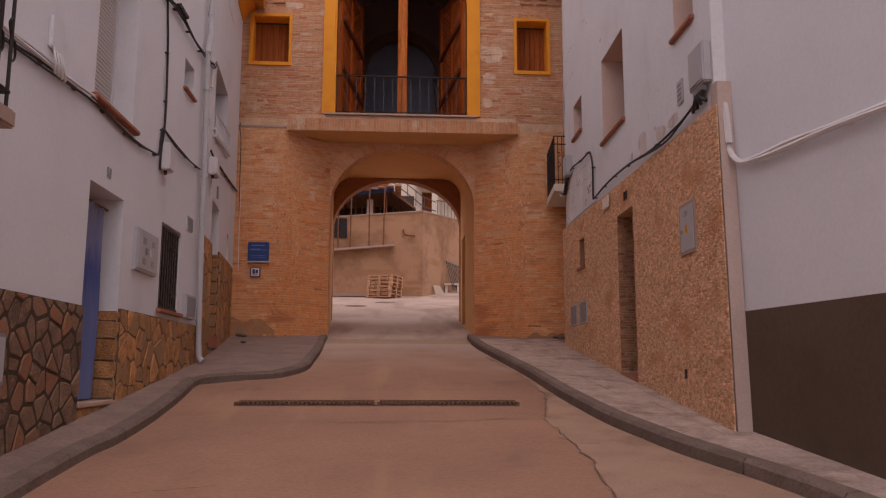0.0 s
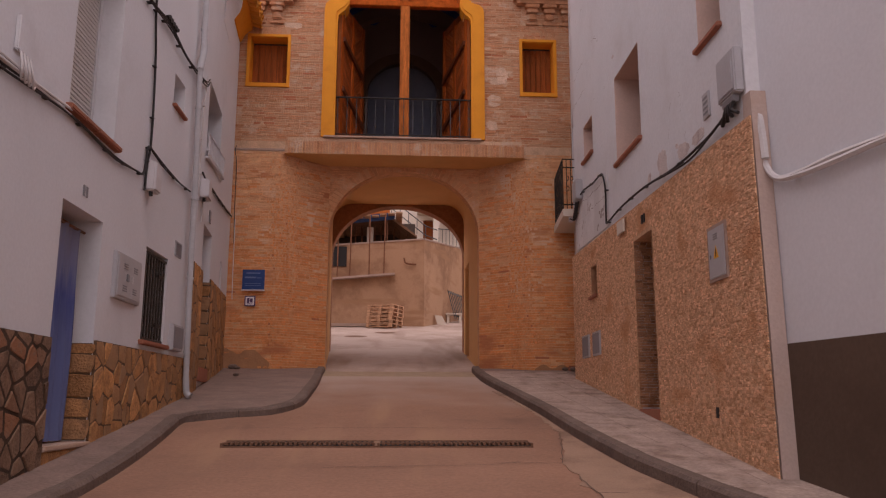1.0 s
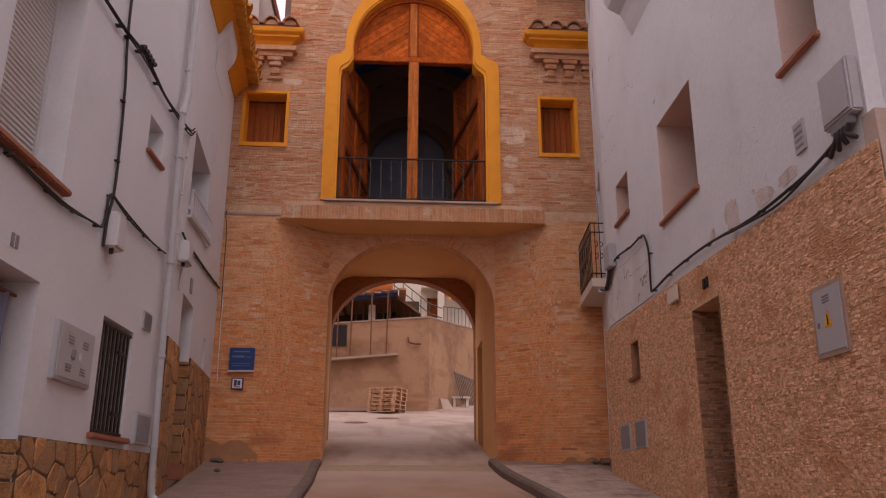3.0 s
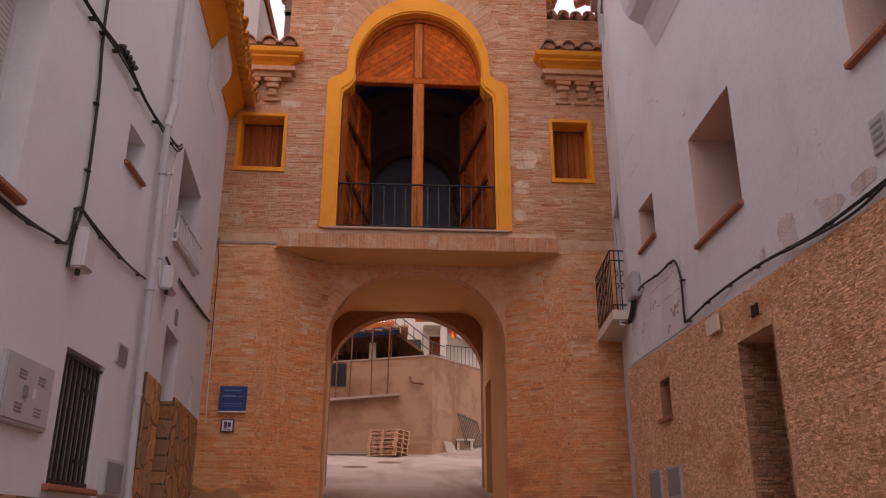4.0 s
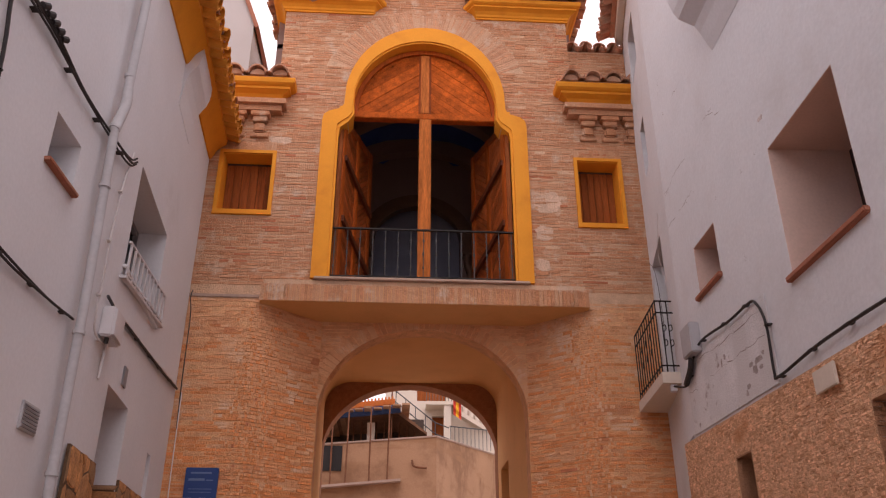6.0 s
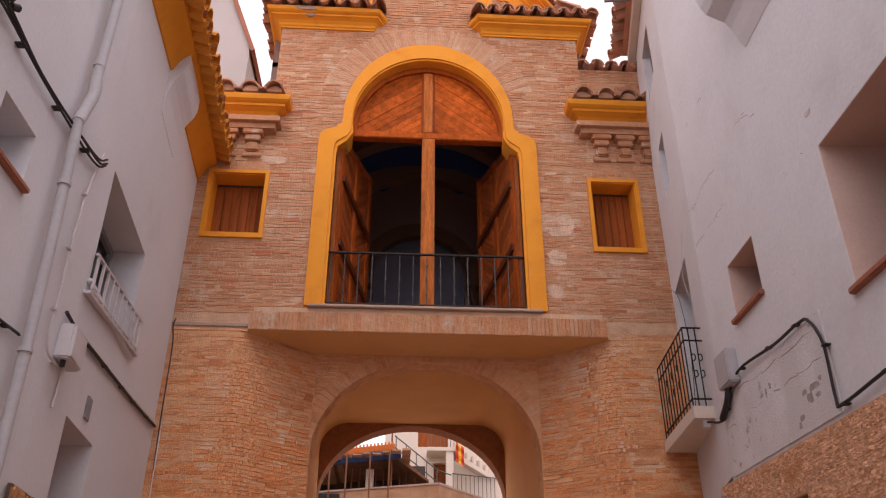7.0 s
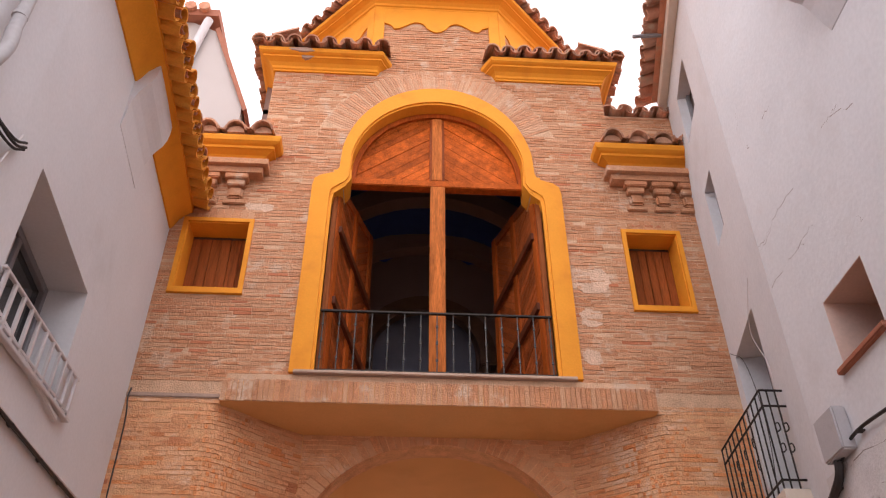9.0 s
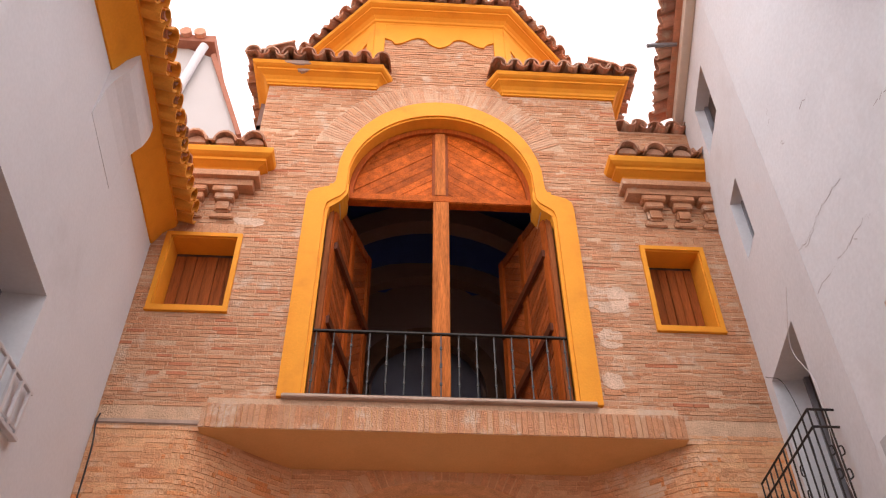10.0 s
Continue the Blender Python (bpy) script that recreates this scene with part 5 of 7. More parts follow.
def stone_piece(fn, poly, face, back, material, parent):
    """One stone: roughened outline, sloping rim, domed face."""
    c = (sum(p[0] for p in poly) / len(poly), sum(p[1] for p in poly) / len(poly))
    line = []
    for a, b in zip(poly, poly[1:] + poly[:1]):
        n = 2 if math.dist(a, b) > 0.09 else 1
        for i in range(n):
            t = (i + (0.12 if n == 2 else 0.0)) / n
            k = 1.0 + rng.uniform(-0.05, 0.0)
            x, z = a[0] + (b[0] - a[0]) * t, a[1] + (b[1] - a[1]) * t
            line.append((c[0] + (x - c[0]) * k, c[1] + (z - c[1]) * k))
    f = face + rng.uniform(-0.01, 0.006)
    bm = bmesh.new()
    rings = [[bm.verts.new(fn(c[0] + (u - c[0]) * k, c[1] + (z - c[1]) * k, o)) for u, z in line] for k, o in ((1.0, back), (1.0, f - 0.008), (0.93, f))]
    top = bm.verts.new(fn(*c, f + rng.uniform(0.0, 0.004)))
    m = len(line)
    for a, b in zip(rings, rings[1:]):
        for i in range(m):
            bm.faces.new((a[i], a[(i + 1) % m], b[(i + 1) % m], b[i]))
    for i in range(m):
        bm.faces.new((rings[-1][i], rings[-1][(i + 1) % m], top))
    part("stone", bm, material, parent)


def stone_base(fn, u0, u1, z0, z1, size, seed, material, parent, label, squash=1.2, joint=JOINT, gap=0.005):
    bed = part("stone_base", box(fn, u0, u1, z0, z1, 0.0, 0.026), joint, parent, label)
    for c in voronoi(u0, u1, z0, z1, size, seed, squash, gap):
        stone_piece(fn, c, 0.036, 0.01, material, bed)
    return bed


stone_base(L1, 6.2, 10.56, 0.55, 2.08, 0.18, 3, STONE_GREY, h_left, "brown irregular rubble stone facing", 1.25, STONE_BED, 0.012)
stone_base(L1, 11.57, 14.98, 1.15, 2.13, 0.15, 5, STONE, h_left, "ochre crazy-paved stone facing", 1.9)
stone_base(L2, -0.18, 0.70, 1.4, 3.50, 0.25, 8, STONE, h_left2, "ochre stone facing beside the doorway", 1.1)
stone_base(L2, 1.70, 4.0, 1.6, 3.52, 0.27, 9, STONE, h_left2, "ochre stone facing beside the doorway", 1.1)
# facing on the far reveals of both doorways
for fn, u, z0, z1, d, h in ((L1, 11.55, 1.2, 2.10, 0.34, h_left), (L2, 1.68, 2.05, 3.46, 0.4, h_left2)):
    turn = lambda a, z, o, fn=fn, u=u: fn(u - o, z, -a)
    bed = part("reveal_facing", box(turn, 0.0, d, z0, z1, 0.0, 0.015), JOINT, h, "stacked ochre stones on the doorway reveal")
    z = z0
    while z < z1 - 0.03:
        hh = min(rng.uniform(0.13, 0.24), z1 - z)
        stone_piece(turn, [(-0.03, z + 0.004), (d - 0.01, z + 0.004), (d - 0.01, z + hh - 0.004), (-0.03, z + hh - 0.004)], 0.026, 0.0, STONE, bed)
        z += hh

# doorway with a dyed curtain
dr = part("door", box(L1, 10.60, 11.53, 1.18, 3.27, -0.36, -0.31), WOOD_OLD, h_left, "dark door behind a hanging curtain")
part("doorstep", box(L1, 10.56, 11.58, 1.15, 1.19, -0.38, 0.05, 0.01), TAN, h_left, "worn pale doorstep")
part("step_riser", box(L1, 10.57, 11.57, 0.95, 1.149, -0.38, 0.03, 0.01), STONE, h_left, "ochre stone under the doorstep")
bm = bmesh.new()
rows = []
for j in range(15):
    z = 3.17 - j * 0.14
    row = []
    for i in range(61):
        t = i / 60
        fold = 0.028 * math.sin(t * 34 + 0.5 * math.sin(j * 0.5)) * (0.5 + 0.5 * j / 14) + 0.015 * math.sin(t * 13 + j * 0.3)
        row.append(bm.verts.new(L1(10.62 + 0.80 * t * (1 - 0.02 * math.sin(j * 0.4)), z, -0.17 + fold)))
    rows.append(row)
for a, b in zip(rows, rows[1:]):
    for i in range(60):
        bm.faces.new((a[i], a[i + 1], b[i + 1], b[i]))
cur = thing("curtain", L1(11.0, 1.2, -0.17), "blue and grey dyed cloth curtain hanging in a doorway", "curtain")
part("cloth", bm, CURTAIN, cur, smooth=True)
part("rod", tube([L1(10.58, 3.17, -0.17), L1(11.55, 3.17, -0.17)], 0.014, 8), RUST, cur, "thin rod in the doorway")

# barred window
w = part("window", box(L1, 12.97, 13.88, 2.24, 3.32, -0.12, -0.09), GREY_BOX, h_left, "ground floor window with black iron bars over a pale blind")
for i in range(8):
    u = 13.05 + i * 0.109
    part("bar", box(L1, u - 0.024, u + 0.024, 2.25, 3.28, -0.034, -0.018, 0.003), IRON, w)
for z in (2.27, 3.27):
    part("cross_bar", box(L1, 12.97, 13.88, z - 0.014, z + 0.014, -0.032, -0.012, 0.003), IRON, w)
for z in (2.45, 3.05):
    part("latch", box(L1, 13.5, 13.72, z - 0.02, z + 0.02, -0.018, 0.004, 0.004), IRON, w)
part("sill", box(L1, 12.90, 13.98, 2.19, 2.24, -0.2, 0.06, 0.01), SILL, w, "clay tile sill")

# roller shutter window
w = part("window", box(L1, 10.52, 11.66, 4.10, 5.95, -0.30, -0.26), SHUTTER, h_left, "tall window with an ivory roller shutter closed")
for i in range(40):
    z = 4.12 + i * 0.045
    part("slat", box(L1, 10.58, 11.60, z, z + 0.040, -0.262, -0.235, 0.006), SHUTTER, w)
for u in (10.52, 11.60):
    part("guide", box(L1, u, u + 0.06, 4.10, 5.95, -0.262, -0.225), WHITE_METAL, w)
for i in range(4):
    u = 10.44 + i * 0.325
    part("sill_tile", box(L1, u, u + 0.318, 4.045, 4.10, -0.24, 0.07, 0.012), SILL, w, "red clay sill tile")
# small window
w = part("window", box(L1, 13.63, 14.14, 5.32, 5.73, -0.34, -0.30), GLASS, h_left, "small deep-set window")
part("frame", wall_mesh(L1, 13.63, 14.14, 5.32, 5.73, [(13.68, 14.09, 5.37, 5.68)], 0.03), WHITE_METAL, w).location -= Vector((0.27, 0, 0))
part("sill", box(L1, 13.59, 14.18, 5.27, 5.31, -0.25, 0.05, 0.008), SILL, w)

# L2 openings
w = part("window", box(L2, 0.50, 2.15, 5.36, 6.50, -0.42, -0.38), GLASS, h_left2, "upper window with a dark frame behind a white grille")
for a, b, c, d in ((0.50, 0.57, 5.36, 6.5), (2.08, 2.15, 5.36, 6.5), (0.57, 2.08, 6.43, 6.5), (1.29, 1.36, 5.36, 6.43)):
    part("frame", box(L2, a, b, c, d, -0.379, -0.33, 0.005), GREY_DARK, w)
part("blind", box(L2, 0.57, 1.29, 5.5, 6.43, -0.379, -0.36), SHUTTER, w)
part("sill", box(L2, 0.44, 2.25, 5.32, 5.36, -0.3, 0.04, 0.008), PLASTER, w)
g = thing("window_grille", L2(1.4, 5.36, 0.05), "low white painted metal grille before an upper window", "grille")
GB = lambda u: 5.20 + 0.108 * (u - 0.45)
part("bottom_rail", box(L2, 0.40, 2.48, (GB(0.40), GB(2.48)), (GB(0.40) + 0.03, GB(2.48) + 0.03), 0.01, 0.06, 0.004), WHITE_METAL, g)
part("middle_rail", box(L2, 0.46, 2.44, (GB(0.46) + 0.06, GB(2.44) + 0.06), (GB(0.46) + 0.08, GB(2.44) + 0.08), 0.03, 0.05, 0.003), WHITE_METAL, g)
part("top_rail", box(L2, 0.44, 2.48, (GB(0.44) + 0.38, GB(2.48) + 0.38), (GB(0.44) + 0.405, GB(2.48) + 0.405), 0.02, 0.05, 0.004), WHITE_METAL, g)
for i in range(11):
    u = 0.5 + i * 0.192
    part("upright", box(L2, u - 0.02, u + 0.02, GB(u), GB(u) + 0.39, 0.028, 0.05, 0.003), WHITE_METAL, g)
for u in (0.41, 2.46):
    part("bracket", box(L2, u - 0.013, u + 0.013, GB(u), GB(u) + 0.03, -0.01, 0.03), WHITE_METAL, g)
part("door", box(L2, 0.72, 1.68, 2.03, 4.24, -0.43, -0.39), WOOD_OLD, h_left2, "brown wooden door deep in the doorway")
part("doorstep", box(L2, 0.70, 1.70, 1.85, 2.06, -0.45, 0.05, 0.01), SILL, h_left2, "clay doorstep")
part("window", box(L2, 3.02, 3.24, 3.55, 4.05, -0.25, -0.2), GLASS, h_left2, "narrow dark slit window")

# eave of the second house: orange cove and painted tiles
bm = bmesh.new()
prof = [(-0.02, 0.0), (0.02, 0.0), (0.05, 0.05), (0.10, 0.16), (0.17, 0.24), (0.24, 0.29), (0.24, 0.36), (-0.02, 0.36)]
rings = [[bm.verts.new(L2(u, z + dz, o)) for o, dz in prof] for u, z in ((-0.2, 8.50), (1.2, 8.64), (2.6, 8.76), (4.22, 8.86))]
for a, b in zip(rings, rings[1:]):
    for i in range(len(prof)):
        bm.faces.new((a[i], a[(i + 1) % 8], b[(i + 1) % 8], b[i]))
bm.faces.new(rings[0]), bm.faces.new(rings[-1][::-1])
ev = part("eave", bm, ORANGE, h_left2, "orange painted cove eave with painted tiles", smooth=True)
n2 = L2(0, 0, 1) - L2(0, 0, 0)
tile_row(L2(-0.1, 8.90, 0.44), L2(4.1, 9.22, 0.44), -n2, 0.22, ev, rows=1, up=O_DN, dn=O_UP, pitch=0.21)
tile_row(L2(-0.1, 9.02, 0.39), L2(4.1, 9.34, 0.39), -n2, 0.35, ev, rows=2, pitch=0.21)
part("roof_bed", box(L2, -0.2, 4.2, (8.86, 9.18), (8.90, 9.22), -0.5, 0.25), ORANGE, ev)
# flue corbelled out under the eaves, on both sides of the street
def flue(fn, u0, u1, z0, profile, top, parent):
    bm = bmesh.new()
    pts = [(0.006, z0)] + [(o, z0 + h) for o, h in profile] + [(profile[-1][0], top), (-0.05, top), (-0.05, z0)]
    a, b = ([bm.verts.new(fn(u, z, o)) for o, z in pts] for u in (u0, u1))
    for i in range(len(pts)):
        j = (i + 1) % len(pts)
        bm.faces.new((a[i], a[j], b[j], b[i]))
    bm.faces.new(a), bm.faces.new(b[::-1])
    part("chimney_flue", bm, PLASTER, parent, "white plastered flue corbelled out from the wall")


flue(L2, 1.60, 2.52, 8.06, ((0.03, 0.32), (0.07, 0.46), (0.11, 0.54), (0.16, 0.62), (0.19, 0.72), (0.2, 0.8)), 8.98, h_left2)
flue(R1, 3.9, 5.14, 7.94, ((0.06, 0.11), (0.11, 0.24), (0.16, 0.33), (0.25, 0.38), (0.33, 0.43), (0.38, 0.52), (0.42, 0.66), (0.46, 0.86), (0.5, 1.26)), 9.4, h_right)

# ---- fixtures on the left walls ----
mb = thing("meter_cabinet", L1(12.16, 2.58, 0.06), "pale grey metal meter cabinet on a white wall", "cabinet")
part("body", box(L1, 11.91, 12.71, 2.59, 3.07, -0.01, 0.045, 0.008), GREY_BOX, mb)
part("door", box(L1, 11.94, 12.68, 2.62, 3.04, 0.045, 0.055, 0.004), GREY_BOX, mb)
for u, z in ((12.16, 2.94), (12.48, 2.94), (12.16, 2.71), (12.48, 2.71)):
    for k in range(3):
        part("vent_slot", box(L1, u - 0.06, u + 0.06, z + 0.025 * k - 0.03, z + 0.025 * k - 0.018, 0.055, 0.059), GREY_DARK, mb)
part("lock", box(L1, 12.19, 12.26, 2.79, 2.87, 0.055, 0.068, 0.004), GREY_DARK, mb)
part("lock", box(L1, 12.36, 12.40, 2.79, 2.87, 0.055, 0.065, 0.004), WHITE_METAL, mb)
vg = thing("wall_vent", L1(14.26, 3.42, 0.0), "small grey louvred wall vent", "vent")
part("frame", box(L1, 14.12, 14.41, 3.42, 3.62, -0.01, 0.018, 0.004), GREY_BOX, vg)
for k in range(7):
    part("slat", box(L1, 14.14, 14.39, 3.437 + k * 0.025, 3.449 + k * 0.025, 0.018, 0.026), GREY_DARK, vg)
mc = thing("meter_cover", L1(14.36, 2.2, 0.0), "flat grey utility cover above the stone base", "cover")
part("plate", box(L1, 14.11, 14.61, 2.20, 2.53, -0.01, 0.06, 0.008), GREY_BOX, mc)
part("door", box(L1, 14.14, 14.58, 2.23, 2.50, 0.06, 0.068, 0.003), GREY_DARK, mc)
mc = thing("meter_cover", L1(8.85, 1.42, 0.05), "pale grey utility cover set in rubble stone", "cover")
part("plate", box(L1, 8.5, 9.06, 1.38, 1.76, 0.0, 0.06, 0.008), GREY_DARK, mc)
part("door", box(L1, 8.53, 9.03, 1.41, 1.73, 0.06, 0.068, 0.003), GREY_BOX, mc)
for k, (u0, u1) in enumerate(((10.99, 11.03), (11.06, 11.10))):
    solo("house_number_mark", box(L1, u0, u1, 3.41, 3.51, -0.002, 0.008), GREY_DARK, "small black painted mark above a doorway", "marking")

dp = thing("drainpipe", L1(14.8, 1.6, 0.08), "white plastic drainpipe with a swan neck and a kicked-out foot", "pipe")
part("upper_pipe", tube([L1(14.62, 9.4, 0.09), L1(14.60, 6.62, 0.09)], 0.042, 12), PIPE, dp, smooth=True)
part("elbow", tube([L1(14.60, 6.66, 0.09), L1(14.60, 6.5, 0.10), L1(14.55, 6.3, 0.09), L1(14.50, 6.15, 0.085)], 0.048, 12), PIPE, dp, smooth=True)
part("lower_pipe", tube([L1(14.50, 6.2, 0.085), L1(14.62, 4.6, 0.085), L1(14.67, 3.2, 0.085), L1(14.76, 1.85, 0.09)], 0.04, 12), PIPE, dp, smooth=True)
part("foot", tube([L1(14.76, 1.86, 0.09), L1(14.77, 1.70, 0.10), L1(14.77, 1.65, 0.12), L1(14.76, 1.62, 0.16)], 0.044, 12), PIPE, dp, smooth=True)
for z, u in ((8.2, 14.61), (6.8, 14.60), (5.6, 14.545), (4.3, 14.63), (3.2, 14.67), (2.2, 14.735)):
    part("bracket", tube([L1(u, z - 0.015, 0.085), L1(u, z + 0.015, 0.085)], 0.05, 12), PIPE, dp)


def cable(name, fn, pts, r, material, label, o=0.025, ties=0.0, strands=1):
    """A cable clipped along a wall; strands lie side by side."""
    th = thing(name, fn(*pts[0], o), label, "cable")
    for k in range(strands):
        sag = [(u, z - 0.022 * k + 0.012 * math.sin(3 * u + 2 * k)) for u, z in pts]
        part("strand", tube([fn(u, z, o + 0.008 * (k % 2)) for u, z in sag], r, 6), material, th, smooth=True)
    if ties:
        run = smooth_path([(u, z, 0) for u, z in pts], 5)
        acc = 0.0
        for a, b in zip(run, run[1:]):
            acc += (b - a).length
            if acc > ties:
                acc = 0.0
                part("clip", box(fn, b.x - 0.045, b.x + 0.012, b.y - 0.022 * (strands - 1) - 0.006, b.y - 0.022 * (strands - 1) + 0.006, 0.0, o + r + 0.004), material, th)
    return th


cable("cable", L1, [(4.0, 3.82), (8.0, 3.86), (9.3, 3.94), (10.5, 4.01), (11.6, 3.99), (12.3, 4.04), (12.55, 4.07), (12.62, 4.2), (12.64, 4.38), (12.74, 4.44), (12.9, 4.42), (13.4, 4.39), (14.1, 4.39), (14.6, 4.41)], 0.010, CABLE, "black cable bundle clipped along a white wall", ties=0.5, strands=2)
cable("cable", L1, [(4.0, 3.9), (8.0, 3.95), (9.25, 4.0), (10.0, 4.03), (10.5, 4.06)], 0.011, WHITE_CABLE, "painted-over cable bundle on the wall", o=0.03, strands=3)
cable("cable", L1, [(12.55, 8.5), (12.58, 6.3), (12.70, 5.55), (12.76, 4.9), (12.76, 4.45), (12.68, 4.2), (12.66, 3.9)], 0.014, CABLE, "thick black cable dropping down a wall", ties=0.55)
cable("cable", L1, [(9.0, 5.98), (12.0, 6.05), (13.1, 6.14), (13.9, 6.10), (14.75, 6.15), (15.1, 6.2), (15.25, 6.3)], 0.010, CABLE, "twisted black cable bundle under clips", o=0.05, ties=0.55, strands=3)
for k in range(5):
    solo("cable_joint", tube([L1(12.95 + k * 0.09, 6.16, 0.05), L1(13.0 + k * 0.09, 6.19, 0.07)], 0.028, 8), CABLE, "black cable joint on the bundle", "cable joint", "cable joints")
cable("cable", L2, [(0.3, 4.52), (0.29, 4.41), (0.27, 4.28), (0.25, 4.15)], 0.012, WHITE_CABLE, "frayed white cable end hanging under a box")
cable("cable", L2, [(0.02, 6.35), (-0.12, 5.95), (-0.18, 5.61), (-0.2, 5.21), (-0.18, 4.88), (-0.2, 4.63), (-0.13, 4.47), (0.12, 4.45), (0.3, 4.5)], 0.009, WHITE_CABLE, "thin white cable beside the drainpipe", ties=0.5)
cable("cable", L2, [(0.05, 4.86), (0.5, 4.84), (1.0, 4.89), (2.2, 4.97), (3.2, 5.05), (4.16, 5.14)], 0.016, CABLE, "dark cable under a white ledge on the wall", o=0.03, ties=0.6)
solo("cable_trunking", tube([L2(0.4, 4.88, 0.02), L2(2.2, 5.0, 0.02), L2(4.16, 5.17, 0.02)], 0.014, 6), WHITE_CABLE, "thin white trunking along the wall", "trunking")
cable("cable", GF, [(-3.22, 6.62), (-3.235, 6.5), (-3.2, 6.2), (-3.19, 5.3), (-3.17, 4.6)], 0.008, CABLE, "black cable running down the corner of the brickwork", o=0.04)
cable("cable", GF, [(-3.17, 5.1), (-3.16, 4.0), (-3.15, 3.5)], 0.008, WHITE_CABLE, "white conduit in the corner", o=0.04)
for fn, u0, u1, z0, z1, n in ((L1, 12.70, 12.94, 3.92, 4.27, 1), (L2, 0.06, 0.42, 4.5, 4.78, 2)):
    jb = thing("junction_box", fn((u0 + u1) / 2, z0, 0), "white plastic cable junction box", "box", "wall junction boxes")
    part("body", box(fn, u0, u1, z0, z1, 0.0, 0.12, 0.015), WHITE_METAL, jb)
    part("lid", box(fn, u0 + 0.015, u1 - 0.015, z0 + 0.015, z1 - 0.015, 0.12, 0.13, 0.004), WHITE_METAL, jb)
    part("gland", tube([fn(u0 + 0.08, z0 - 0.05, 0.06), fn(u0 + 0.08, z0 + 0.01, 0.06)], 0.022, 8), CABLE, jb)
solo("wall_vent", box(L2, 1.18, 1.32, 4.36, 4.56, 0.0, 0.02, 0.004), GREY_DARK, "small dark vent plate in the white wall", "vent")
lump = thing("junction_box", L1(9.5, 4.08, 0.0), "painted-over junction box with a nest of cables", "box")
part("body", box(L1, 9.46, 9.72, 4.14, 4.42, 0.0, 0.035, 0.01), PLASTER, lump)
for k in range(4):
    part("cable_loop", tube([L1(9.48 + k * 0.05, 4.13, 0.05), L1(9.46 + k * 0.06, 4.0, 0.08), L1(9.52 + k * 0.07, 3.93, 0.05), L1(9.62 + k * 0.06, 3.97, 0.03)], 0.009, 6), WHITE_CABLE, lump, smooth=True)

# balcony near the start of the street
bl = thing("balcony", L1(7.2, 3.0, 0.2), "small balcony with a black wrought iron railing", "balcony")
part("slab", wbox(-2.87, -2.43, 3.2, 5.12, 3.02, 3.14, 0.015), CONCRETE, bl, "concrete slab with a rounded edge")
for z in (3.24, 4.06):
    part("rail", wbox(-2.49, -2.46, 3.24, 5.08, z, z + 0.025, 0.004), IRON, bl)
    part("side_rail", wbox(-2.87, -2.49, 5.055, 5.08, z, z + 0.025, 0.004), IRON, bl)
for i in range(12):
    y = 3.27 + i * 0.163
    part("baluster", tube([(-2.475, y, 3.14), (-2.475, y, 4.07)], 0.012, 6), IRON, bl)
    if i > 8:
        part("scroll", tube([(-2.475, y, 3.45), (-2.475, y + 0.06, 3.5), (-2.475, y + 0.05, 3.6), (-2.475, y, 3.62), (-2.475, y - 0.04, 3.7), (-2.475, y, 3.76)], 0.008, 5), IRON, bl)
for i in range(3):
    part("side_baluster", tube([(-2.55 - 0.1 * i, 5.067, 3.14), (-2.55 - 0.1 * i, 5.067, 4.07)], 0.012, 6), IRON, bl)

# plaques on the gate
pl = thing("blue_plaque", GF(-2.80, 3.71, 0.02), "blue enamel plaque with pale lettering on brickwork", "sign")
part("plate", box(GF, -2.97, -2.54, 3.70, 4.09, 0.015, 0.045, 0.006), BLUE, pl)
for z, a, b, h in ((4.01, -2.90, -2.63, 0.022), (3.92, -2.92, -2.71, 0.03), (3.92, -2.69, -2.60, 0.014), (3.81, -2.91, -2.61, 0.008), (3.77, -2.91, -2.61, 0.008)):
    part("lettering", box(GF, a, b, z, z + h, 0.045, 0.048), LETTER, pl)
part("ledge", box(GF, -2.98, -2.53, 3.67, 3.695, 0.015, 0.07, 0.004), WHITE_METAL, pl, "pale metal strip under the plaque")
sm = thing("small_plaque", GF(-2.80, 3.36, 0.02), "small white plaque with a dark printed border", "sign")
part("plate", box(GF, -2.91, -2.70, 3.37, 3.57, 0.015, 0.04, 0.005), PURPLE, sm)
part("panel", box(GF, -2.885, -2.725, 3.39, 3.55, 0.04, 0.044), WHITE, sm)
for a, b, c, d in ((-2.86, -2.81, 3.43, 3.53), (-2.80, -2.75, 3.44, 3.52), (-2.86, -2.75, 3.405, 3.42)):
    part("print", box(GF, a, b, c, d, 0.044, 0.046), PURPLE, sm)

